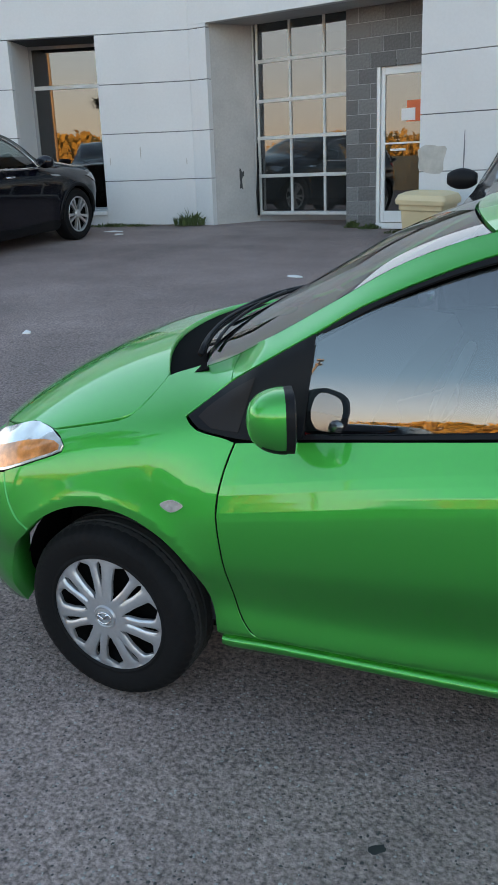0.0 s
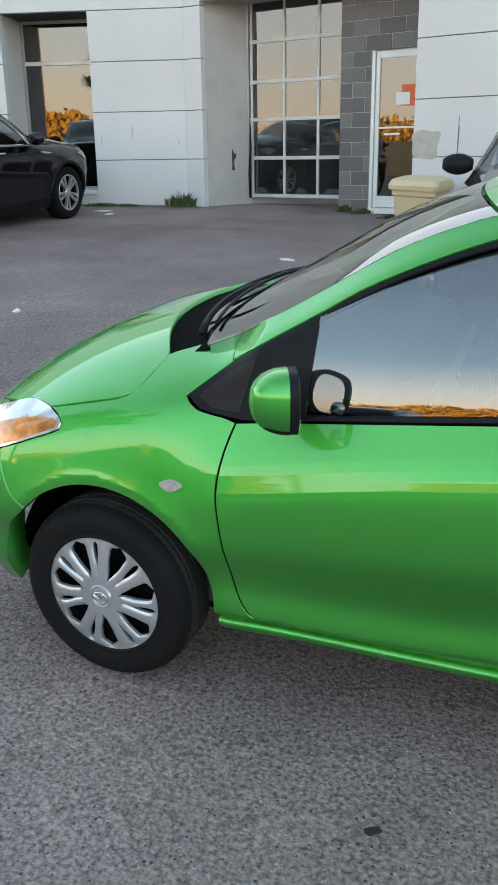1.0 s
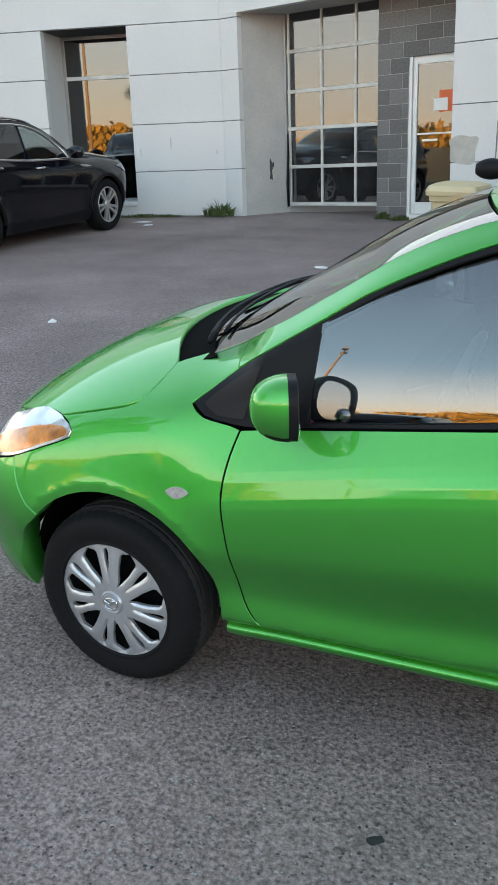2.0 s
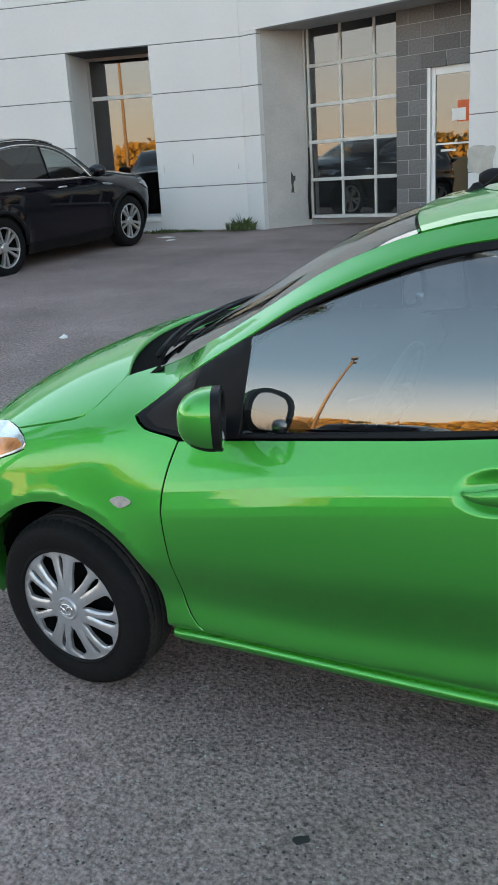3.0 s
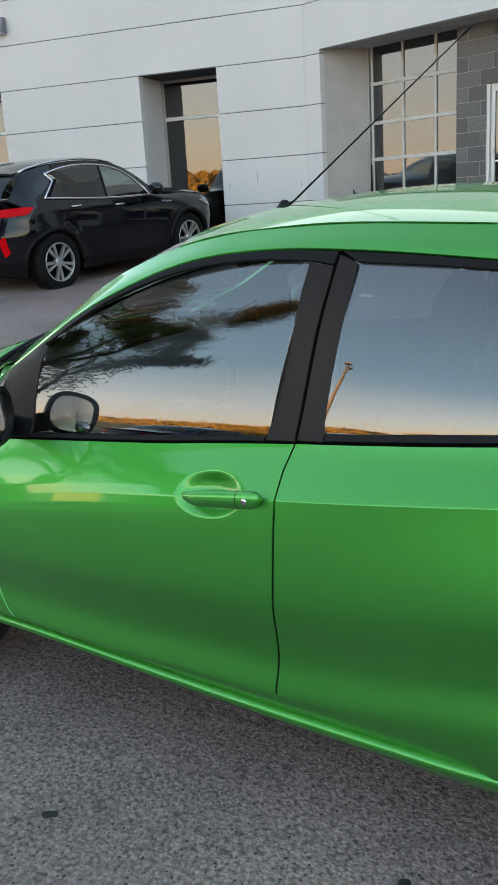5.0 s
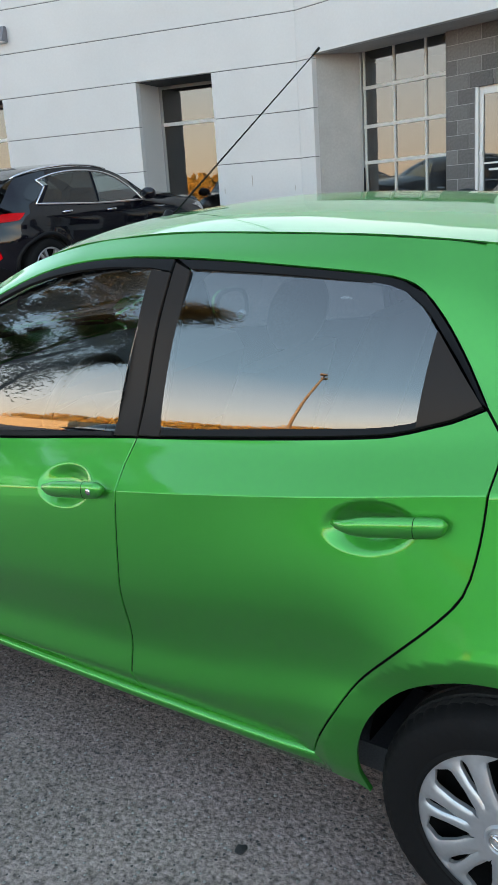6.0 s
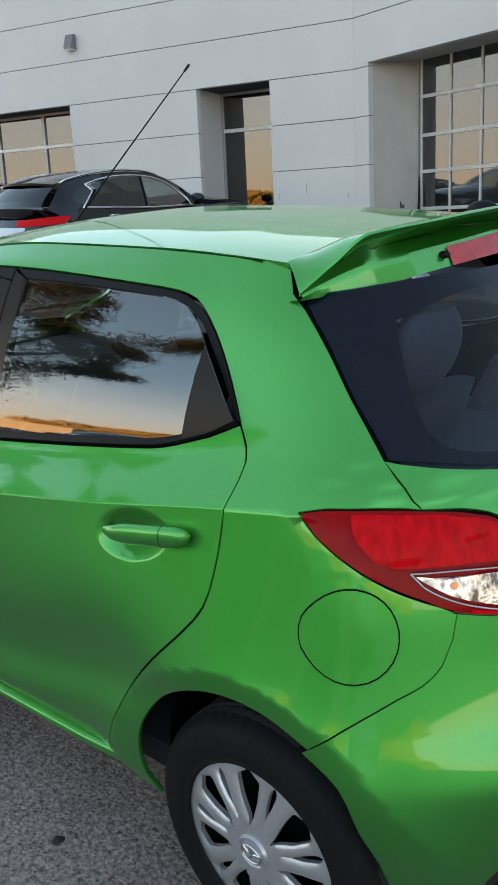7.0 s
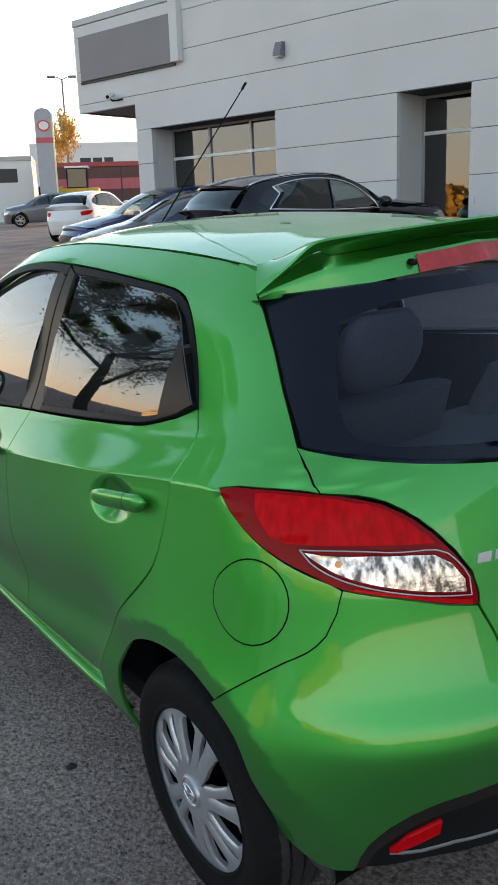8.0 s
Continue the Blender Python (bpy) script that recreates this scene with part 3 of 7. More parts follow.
def skin(u, z):
    """The point of the skin at u (x on the flank, then round the corners) and height z."""
    ur = spline(U_REAR, z)
    if u > ur or u < U_FRONT:
        rear = u > ur
        u0, xe = (ur, spline(X_REAR, z)) if rear else (U_FRONT, spline(X_FRONT, z))
        a = min(abs(u - u0) / WRAP, 0.99999) * math.pi / 2
        x = u0 + (xe - u0) * math.sin(a) ** 0.84
        back = -0.05 if rear else 0.05
        w = min(1.0, a / 0.35)
        y0, yb = ((1 - w) * side_y(c, z) + w * sum(k * side_y(c, z + d) for d, k in ((-0.09, 0.1), (-0.06, 0.15), (-0.03, 0.2), (0, 0.1), (0.03, 0.2), (0.06, 0.15), (0.09, 0.1))) for c in (u0, u0 + back))
        limit = 0.3 if rear else 0.1
        y0 += min(max((y0 - yb) / -back, -limit), limit) * (x - u0)
        k = math.cos(a) ** 0.84
        ledge = 0.020 * math.exp((0.015 - math.hypot(z - 0.60, 0.015)) / 0.13) * min(1.0, a / 0.7) ** 1.5 if rear else 0.0
        return (x + ledge * math.sin(a), YC - (YC - y0) * k - flare(x, z) * k - ledge * math.cos(a), z)
    return (u, side_y(u, z) - flare(u, z), z)


def pane(u, z):
    """Smooth tumblehome of the door glass."""
    r = z - (1.012 + 0.105 * (u - 1.5))
    return (u, 0.074 + 0.034 * (u - 1.2) ** 2 + 0.21 * r + (0.525 + 0.5 * max(0.0, u - 1.55)) * r * r, z)
def paint(name, deep, rough=0.32, metal=0.55, coat=1.0, ior=1.5):
    """Metallic lacquer: flake-flecked base under a clear coat."""
    m = bpy.data.materials.new(name)
    m.use_nodes = True
    nt = m.node_tree
    b = nt.nodes["Principled BSDF"]
    b.inputs["Metallic"].default_value = metal
    b.inputs["Roughness"].default_value = rough
    b.inputs["Specular IOR Level"].default_value = 0.1
    b.inputs["Coat Weight"].default_value = coat
    b.inputs["Coat IOR"].default_value = ior
    tc = nt.nodes.new("ShaderNodeTexCoord")
    fl = nt.nodes.new("ShaderNodeTexVoronoi")
    fl.inputs["Scale"].default_value = 1800
    nt.links.new(tc.outputs["Object"], fl.inputs["Vector"])
    r = nt.nodes.new("ShaderNodeValToRGB")
    r.color_ramp.elements[0].color = (*[c * 0.86 for c in deep], 1)
    r.color_ramp.elements[1].color = (*[min(1, c * 1.14) for c in deep], 1)
    nt.links.new(fl.outputs["Color"], r.inputs["Fac"])
    nt.links.new(r.outputs["Color"], b.inputs["Base Color"])
    du = nt.nodes.new("ShaderNodeTexNoise")
    du.inputs["Scale"].default_value = 2.2
    du.inputs["Detail"].default_value = 5
    nt.links.new(tc.outputs["Object"], du.inputs["Vector"])
    mr = nt.nodes.new("ShaderNodeMapRange")
    mr.inputs["To Min"].default_value, mr.inputs["To Max"].default_value = 0.015, 0.07
    nt.links.new(du.outputs["Fac"], mr.inputs["Value"])
    nt.links.new(mr.outputs["Result"], b.inputs["Coat Roughness"])
    return m


M_GREEN = paint("green_metallic_paint", (0.029, 0.41, 0.061), 0.50, 0.95, 1.0, 1.58)
M_TRIM = mat("black_plastic_trim", (0.010, 0.010, 0.011), 0.45, spec=0.13, fine=0.1, fine_scale=300, bump=0.04, bump_scale=500)
M_SATIN = mat("satin_black_pillar_film", (0.024, 0.019, 0.017), 0.32, spec=0.14, vary=0.06)
M_RUBBER = mat("tyre_rubber", (0.008, 0.008, 0.0085), 0.75, spec=0.15, vary=0.15, scale=8, fine=0.1, fine_scale=200, bump=0.1, bump_scale=300)
M_TREAD = mat("dusty_tyre_tread", (0.032, 0.031, 0.03), 0.85, spec=0.2, vary=0.2, scale=8, fine=0.2, fine_scale=150, bump=0.1, bump_scale=300)
M_SILVER = mat("silver_wheel_cover", (0.50, 0.51, 0.53), 0.33, metal=0.65, vary=0.05, scale=9, fine=0.05, fine_scale=80)
M_CHROME = mat("chrome", (0.75, 0.75, 0.76), 0.12, metal=1.0)
M_VOID = mat("underbody_black", (0.005, 0.005, 0.005), 0.95, spec=0.05)
M_CARGLASS = glass("car_side_glass", (0.46, 0.50, 0.51), 0.0, 0.2)
M_CARGLASS_REAR = glass("car_privacy_glass", (0.72, 0.79, 0.92), 0.0, 0.03)
M_SCREEN = glass("windscreen_glass", (0.5, 0.54, 0.52), 0.0, 0.2)
M_FRIT = mat("black_glass_border", (0.003, 0.004, 0.009), 0.06, spec=0.1)
M_REDLENS = mat("red_lamp_lens", (0.62, 0.004, 0.007), 0.25, vary=0.06, scale=7, fine=0.08, fine_scale=90, spec=0.04, coat=0.12)
M_BRAKELENS = mat("pale_red_brake_lens", (0.52, 0.035, 0.035), 0.16, vary=0.2, scale=25, fine=0.1, fine_scale=90)
M_DARKRED = mat("deep_red_lamp_lens", (0.30, 0.003, 0.005), 0.25, vary=0.12, scale=12, spec=0.04, coat=0.12)
M_CLEARLENS = mat("clear_lamp_reflector", (0.5, 0.5, 0.5), 0.16, metal=0.9, vary=0.35, scale=22, fine=0.15, fine_scale=90, coat=0.8)
_nt = M_CLEARLENS.node_tree
_wave, _bump = _nt.nodes.new("ShaderNodeTexVoronoi"), _nt.nodes.new("ShaderNodeBump")
_wave.inputs["Scale"].default_value = 150.0
_bump.inputs["Strength"].default_value = 0.05
_bump.inputs["Distance"].default_value = 0.004
_nt.links.new(_nt.nodes.new("ShaderNodeTexCoord").outputs["Object"], _wave.inputs["Vector"])
_nt.links.new(_wave.outputs["Distance"], _bump.inputs["Height"])
_nt.links.new(_bump.outputs["Normal"], _nt.nodes["Principled BSDF"].inputs["Normal"])


def banded(m, scale, stops):
    """Moulded reflector facets: upright bands of the stops' colours."""
    nt = m.node_tree
    tc, mp = nt.nodes.new("ShaderNodeTexCoord"), nt.nodes.new("ShaderNodeMapping")
    no, rp = nt.nodes.new("ShaderNodeTexNoise"), nt.nodes.new("ShaderNodeValToRGB")
    mp.inputs["Scale"].default_value = scale
    no.inputs["Scale"].default_value = 1.0
    no.inputs["Detail"].default_value = 3.0
    rp.color_ramp.elements[0].position, rp.color_ramp.elements[0].color = 0.36, (*stops[0], 1)
    rp.color_ramp.elements[1].position, rp.color_ramp.elements[1].color = 0.64, (*stops[1], 1)
    nt.links.new(tc.outputs["Object"], mp.inputs["Vector"])
    nt.links.new(mp.outputs["Vector"], no.inputs["Vector"])
    nt.links.new(no.outputs["Fac"], rp.inputs["Fac"])
    nt.links.new(rp.outputs["Color"], nt.nodes["Principled BSDF"].inputs["Base Color"])
    return m


banded(M_CLEARLENS, (75, 75, 38), ((0.035, 0.035, 0.045), (0.72, 0.72, 0.73)))
M_FLUTED = banded(mat("fluted_red_lamp_lens", (0.5, 0.004, 0.007), 0.3, spec=0.03, coat=0.08), (55, 55, 4), ((0.50, 0.003, 0.005), (0.70, 0.006, 0.009)))
M_HEADLENS = mat("headlamp_reflector", (0.62, 0.61, 0.60), 0.18, metal=0.7, vary=0.25, scale=14, fine=0.1, fine_scale=60, coat=1.0)
M_AMBER = mat("amber_lamp_lens", (0.78, 0.27, 0.07), 0.22, metal=0.25, vary=0.45, scale=16, fine=0.15, fine_scale=70, coat=1.0)
M_SEAT = mat("charcoal_seat_cloth", (0.045, 0.047, 0.052), 0.9, fine=0.2, fine_scale=200, bump=0.1)
M_ALLOYGREY = mat("grey_edge_plastic", (0.2, 0.2, 0.2), 0.35, vary=0.1)
M_ALLOYGREY2 = mat("pale_repeater_lens", (0.5, 0.47, 0.45), 0.2, metal=0.3, vary=0.2, scale=60, coat=0.8)
M_DASH = mat("grey_dash_plastic", (0.06, 0.061, 0.064), 0.6, bump=0.05, bump_scale=400)


def along(pts, t):
    return Vector([spline([(k, p[c]) for k, p in pts], t) for c in range(3)])


def crease_of(u):
    return spline(L_CREASE, u)


def normal_at(surface, u, z):
    h = 0.0015
    a, b = Vector(surface(u + h, z)) - Vector(surface(u - h, z)), Vector(surface(u, z + h)) - Vector(surface(u, z - h))
    return a.cross(b).normalized()


def inset_outline(pts, d):
    """Shrinks a closed outline by d."""
    area = sum(pts[i - 1][0] * p[1] - p[0] * pts[i - 1][1] for i, p in enumerate(pts))
    sgn = 1 if area > 0 else -1
    out, n = [], len(pts)
    for i in range(n):
        a, p, b = pts[i - 1], pts[i], pts[(i + 1) % n]
        d1, d2 = Vector((p[0] - a[0], p[1] - a[1])), Vector((b[0] - p[0], b[1] - p[1]))
        if d1.length < 1e-7 or d2.length < 1e-7:
            continue
        d1.normalize(), d2.normalize()
        n1, n2 = Vector((-d1.y, d1.x)) * sgn, Vector((-d2.y, d2.x)) * sgn
        v = n1 + n2
        k = max(v.length_squared / 2, 0.35)
        out.append((p[0] + v.x * d / k, p[1] + v.y * d / k))
    return out


def panel_mesh(outline, surface=skin, inset=0.003, offset=0.0, rim=0.012, du=0.045, dz=0.04, fine=(), mirror=False, both=False, step=0.03, closed_smooth=True):
    """A sheet of the skin inside an outline in (u, z), with folded edges. fine: (u, z, ru, rz) areas of closer mesh."""
    pts = smooth_loop(outline, step) if closed_smooth else [p[:2] for p in outline]
    pts = inset_outline(pts, inset) if inset else pts
    bm = bmesh.new()
    vs = [bm.verts.new((u, z - crease_of(u), 0)) for u, z in pts]
    bm.faces.new(vs)
    us, zs = [p[0] for p in pts], [p[1] - crease_of(p[0]) for p in pts]

    def cut(axis, at):
        bmesh.ops.bisect_plane(bm, geom=bm.verts[:] + bm.edges[:] + bm.faces[:], dist=1e-6, plane_co=(at, at, 0), plane_no=(1, 0, 0) if axis == 0 else (0, 1, 0))

    ulist = [math.floor(min(us) / du) * du + i * du for i in range(1, int((max(us) - min(us)) / du) + 2)]
    zlist = [math.floor(min(zs) / dz) * dz + i * dz for i in range(1, int((max(zs) - min(zs)) / dz) + 2)]
    zlist = [z for z in zlist if abs(z) > 0.012]
    if offset >= 0:
        zlist += [-0.007, 0.0, 0.007]
    for fu, fz, ru, rz in fine:
        ulist += [fu - ru + ru / 18 * i for i in range(37)]
        zlist += [fz - crease_of(fu) - rz + rz / 16 * i for i in range(33)]
    for a in sorted(set(round(x, 4) for x in ulist)):
        if min(us) + 0.003 < a < max(us) - 0.003:
            cut(0, a)
    for a in sorted(set(round(x, 4) for x in zlist)):
        if min(zs) + 0.003 < a < max(zs) - 0.003:
            cut(1, a)
    normals = []
    bm.verts.index_update()
    for v in bm.verts:
        u, z = v.co.x, v.co.y + crease_of(v.co.x)
        n = normal_at(surface, u, z)
        v.co = Vector(surface(u, z)) + n * offset
        normals.append(n)
    bm.normal_update()
    bm.faces.ensure_lookup_table()
    flip = sum(f.normal.dot(normals[f.verts[0].index]) * f.calc_area() for f in bm.faces) < 0
    if flip:
        bmesh.ops.reverse_faces(bm, faces=bm.faces[:])
    verts = [v.co.copy() for v in bm.verts]
    faces = [[v.index for v in f.verts] for f in bm.faces]
    if rim:
        for e in [e for e in bm.edges if e.is_boundary]:
            f = e.link_faces[0]
            l = [x for x in f.loops if x.edge == e][0]
            a, b = l.vert.index, l.link_loop_next.vert.index
            k = len(verts)
            na, nb = normals[a], normals[b]
            t = (verts[b] - verts[a])
            side = t.cross(na).normalized() if t.length > 1e-9 else na
            verts += [verts[a].copy(), verts[b].copy(), verts[b] - nb * rim, verts[a] - na * rim]
            normals += [(na + side).normalized(), (nb + side).normalized(), side, side]
            faces.append([k + 1, k, k + 3, k + 2])
    bm.free()
    if both or mirror:
        mv = [Vector((v.x, 2 * YC - v.y, v.z)) for v in verts]
        mn = [Vector((n.x, -n.y, n.z)) for n in normals]
        if both:
            k = len(verts)
            faces = faces + [[i + k for i in reversed(f)] for f in faces]
            verts, normals = verts + mv, normals + mn
        else:
            faces, verts, normals = [list(reversed(f)) for f in faces], mv, mn
    me = bpy.data.meshes.new("skin")
    me.from_pydata(verts, [], faces)
    me.shade_smooth()
    me.normals_split_custom_set_from_vertices(normals)
    return me


green_car = thing("green_car", SLOPE.copy(), "bright metallic green five-door hatchback parked on the asphalt", "car")


def skin_part(name, outline, material, label="", parent=None, far=True, **kw):
    ob = part(name, panel_mesh(outline, **kw), material, parent or green_car, label)
    if far:
        coarse = dict(kw, du=max(kw.get("du", 0.045), 0.05), dz=max(kw.get("dz", 0.04), 0.04), fine=())
        part(name, panel_mesh(outline, mirror=True, **coarse), material, parent or green_car, label)
    return ob


# door handle bowls pressed into the doors
BOWLS = ((1.305, 0.872, 0.108, 0.056, 0.03), (2.186, 0.93, 0.108, 0.058, 0.03))


def skin_bowls(u, z):
    p = Vector(skin(u, z))
    for bu, bz, ru, rz, deep in BOWLS:
        q = ((u - bu) / ru) ** 2 + ((z - bz - 0.12 * (u - bu)) / rz) ** 2
        if q < 1:
            p.y += deep * (1 - q) ** 1.8 * (1 + 0.3 * q)
    return tuple(p)


SEAM_TOP = [(x, spline(L_TOP, x) - 0.002) for x in (2.36, 2.2, 2.0, 1.8, 1.55, 1.35, 1.2, 1.02, 0.9, 0.78, 0.634, 0.47, 0.33)]
FRAME_TOP = [(0.248, 0.921, 0), (0.35, 1.005), (0.48, 1.089), (0.606, 1.165), (0.722, 1.236), (0.89, 1.314), (1.049, 1.374), (1.2, 1.408), (1.378, 1.424), (1.545, 1.425), (1.7, 1.42), (1.88, 1.41), (2.08, 1.396), (2.154, 1.384), (2.2, 1.363), (2.254, 1.315), (2.31, 1.249), (2.376, 1.158, 0)]
REAR_DOOR_EDGE = [(2.376, 1.158, 0), (2.41, 1.122), (2.422, 1.1), (2.424, 1.07), (2.421, 1.035), (2.418, 0.97), (2.41, 0.9), (2.392, 0.83), (2.345, 0.768), (2.26, 0.68), (2.17, 0.58), (2.11, 0.485), (2.06, 0.395), (2.03, 0.324, 0)]
CUT_B = [(1.507, 1.009, 0), (1.497, 0.955), (1.5, 0.89), (1.497, 0.8), (1.494, 0.7), (1.486, 0.58), (1.475, 0.46), (1.47, 0.4), (1.467, 0.366), (1.473, 0.335), (1.483, 0.301, 0)]
CUT_A = [(0.404, 0.87, 0), (0.384, 0.802), (0.371, 0.725), (0.369, 0.675), (0.38, 0.592), (0.402, 0.48), (0.427, 0.375), (0.461, 0.322), (0.49, 0.296), (0.53, 0.279, 0)]
SILL_TOP = [(u, spline(L_SILL, u) - 0.003) for u in (0.65, 0.8, 0.95, 1.1, 1.25, 1.4)]
SILL_TOP2 = [(u, spline(L_SILL, u) - 0.003) for u in (1.55, 1.65, 1.75, 1.85, 1.95)]
BELT_F = [(1.3, 0.984), (1.1, 0.958), (0.85, 0.929), (0.6, 0.896), (0.45, 0.876)]
BELT_R = [(2.31, 1.128), (2.26, 1.112), (2.19, 1.092), (2.1, 1.078), (1.96, 1.06), (1.82, 1.043), (1.65, 1.024)]
HATCH_CUT = [(2.838, 1.056, 0), (2.773, 1.097), (2.723, 1.128), (2.61, 1.215), (2.522, 1.298), (2.444, 1.364), (2.405, 1.39, 0)]
TAIL_TOP = [(2.582, 1.047, 0), (2.631, 1.056), (2.758, 1.059), (2.838, 1.056)]
TAIL_REST = [(2.921, 1.049), (2.987, 1.037), (3.039, 1.019), (3.095, 0.986), (3.154, 0.936), (3.19, 0.896), (3.203, 0.859), (3.202, 0.833, 0), (3.148, 0.844), (3.064, 0.866)]
TAIL_LOW = [(2.937, 0.89), (2.867, 0.914), (2.789, 0.938), (2.698, 0.973), (2.623, 1.012)]
BUMP_CUT = [(2.937, 0.89, 0), (2.928, 0.848), (2.905, 0.805), (2.865, 0.773), (2.815, 0.75), (2.742, 0.708), (2.68, 0.664), (2.632, 0.62, 0)]


def arch(cx, r, a0, a1, n=14, rise=0.0):
    """Edge of a wheel arch; rise: how much further it reaches overhead than at its ends."""
    angles = [radians(a0 + (a1 - a0) * i / n) for i in range(n + 1)]
    return [(cx + (r + rise * math.sin(a)) * math.cos(a), 0.292 + (r + rise * math.sin(a)) * math.sin(a)) for a in angles]


ARCH_R = arch(2.49, 0.335, 66, 188, rise=0.042)
ARCH_F = arch(0.0, 0.356, 176, -4)

front_door = skin_part("front_door", CUT_A + SILL_TOP + list(reversed(CUT_B)) + BELT_F, M_GREEN, "green front door", surface=skin_bowls, inset=0.0035, dz=0.013, fine=[(1.306, 0.872, 0.12, 0.072)])
rear_door = skin_part("rear_door", CUT_B + SILL_TOP2 + list(reversed(REAR_DOOR_EDGE)) + BELT_R, M_GREEN, "green rear door", surface=skin_bowls, inset=0.0035, dz=0.013, fine=[(2.188, 0.93, 0.12, 0.075)])
BOTTOM = [(u, spline(L_BOT, u)) for u in (0.45, 0.8, 1.2, 1.6, 2.0)] + [(2.13, spline(L_BOT, 2.13), 0)]
side_panel = skin_part("side_panel", [(0.352, 1.008, 0)] + FRAME_TOP[2:] + REAR_DOOR_EDGE[1:] + [(u, spline(L_SILL, u) - 0.013) for u in (1.95, 1.85, 1.65, 1.46, 1.1, 0.8)] + [(0.523, 0.267, 0), (0.365, 0.25, 0), (0.36, 0.216, 0)] + BOTTOM
                       + [(*ARCH_R[-1], 0)] + list(reversed(ARCH_R[:-1])) + list(reversed(BUMP_CUT))[0:-1] + TAIL_LOW + TAIL_TOP[0:3] + HATCH_CUT + [(2.375, 1.445, 0)] + SEAM_TOP, M_GREEN, "green side panel from windscreen pillar to rear wing", step=0.025, du=0.016, dz=0.011, inset=0.0022)
SHUT = [(0.112, 0.24), (0.1, 0.177), (0.087, 0.128), (0.062, 0.1), (0.033, 0.09), (-0.021, 0.085), (-0.118, 0.085)]
SHUT_Z = [(0.108, 0.972), (0.1, 0.945), (0.087, 0.923), (0.062, 0.902), (0.033, 0.891), (-0.021, 0.878), (-0.118, 0.855)]
LAMP_LOW = [(-0.16, 0.823), (-0.139, 0.806), (-0.143, 0.79), (-0.19, 0.769), (-0.251, 0.745), (-0.3, 0.724)]


def side_sill(mir):
    """Rounded green sill under the doors, its upper edge proud of them."""
    secs = []
    for i in range(59):
        x = 0.364 + 1.70 * i / 58
        ys_, zs_ = spline(Y_SILL, x), spline(L_SILL, x)
        fade = min(1.0, (2.064 - x) / 0.14, (x - 0.34) / 0.05)
        run = [(ys_ + 0.028, zs_ + 0.004), (ys_ + 0.010, zs_ + 0.0045), (ys_ + 0.002, zs_ + 0.003), (ys_ - 0.004, zs_ - 0.003), (ys_ - 0.0055, zs_ - 0.010), (ys_ - 0.003, zs_ - 0.020), (spline(Y_BOT, x) - 0.002, spline(L_BOT, x) - 0.002), (spline(Y_BOT, x) + 0.03, spline(L_BOT, x) - 0.002)]
        run = [(y + 0.006 * (1 - fade), z) for y, z in run]
        secs.append([Vector((x, 2 * YC - y if mir else y, z)) for y, z in run])
    bm = bmesh.new()
    rings = [[bm.verts.new(q) for q in sec] for sec in secs]
    for a, b in zip(rings, rings[1:]):
        for k in range(len(a) - 1):
            bm.faces.new((a[k], a[k + 1], b[k + 1], b[k]))
    return finish(bm, True)


for mir in (False, True):
    part("side_sill", side_sill(mir), M_GREEN, green_car, "green side sill")
skin_part("front_wing", [(0.352, 1.008, 0), (0.318, 1.052, 0), (0.28, 1.036), (0.2, 1.008), (0.13, 0.988), (0.106, 0.979, 0)] + SHUT_Z + [(-0.202, 0.835, 0)] + LAMP_LOW + [(-0.362, 0.701, 0), (-0.323, 0.61), (-0.292, 0.563), (-0.258, 0.537, 0)]
                   + ARCH_F[4:] + [(0.362, 0.262, 0), (0.523, 0.284, 0)] + list(reversed(CUT_A))[1:] + [(0.374, 0.878), (0.29, 0.893), (0.248, 0.921, 0)], M_GREEN, "green front wing with round arch", step=0.02, dz=0.012, du=0.02)
front_bumper = part("front_bumper", panel_mesh([(-0.362, 0.699, 0), (-0.323, 0.608), (-0.292, 0.561), (-0.26, 0.535, 0)] + list(reversed(ARCH_F[0:4])) + [(-0.35, 0.22, 0), (-0.6, 0.2), (-0.9, 0.2), (U_FRONT - WRAP, 0.2, 0), (U_FRONT - WRAP, 0.655, 0), (-0.8, 0.652), (-0.62, 0.65), (-0.5, 0.664)], both=True, step=0.025, rim=0.09), M_GREEN, green_car, "green front bumper")
UC = [spline(U_REAR, z) + WRAP for z in (0.3, 0.45, 0.7, 0.9, 1.05, 1.085, 1.2, 1.3, 1.39)]
INSERT_TOP = [(2.955, 0.283), (2.978, 0.33), (3.0, 0.373), (3.04, 0.419), (3.077, 0.446), (3.126, 0.468), (3.176, 0.477), (3.26, 0.488)]
rear_bumper = part("rear_bumper", panel_mesh(BUMP_CUT + [(2.705, 0.578), (2.745, 0.49), (2.778, 0.421), (2.79, 0.36), (2.835, 0.318), (2.87, 0.292), (2.915, 0.278)] + INSERT_TOP + [(UC[1], 0.49, 0), (UC[2], 0.70, 0), (3.26, 0.70), (3.237, 0.734), (3.225, 0.778), (3.202, 0.833, 0), (3.148, 0.844), (3.064, 0.866)], both=True, step=0.025, du=0.02, dz=0.014, rim=0.03, inset=0.001), M_GREEN, green_car, "green rear bumper")
insert = part("bumper_insert", panel_mesh([(2.90, 0.27, 0)] + [(u, z + 0.01) for u, z in INSERT_TOP] + [(UC[1], 0.495, 0), (UC[0], 0.25, 0), (3.239, 0.268), (3.122, 0.28), (3.031, 0.274)], both=True, offset=-0.014, rim=0.06), M_TRIM, green_car, "black lower bumper insert")
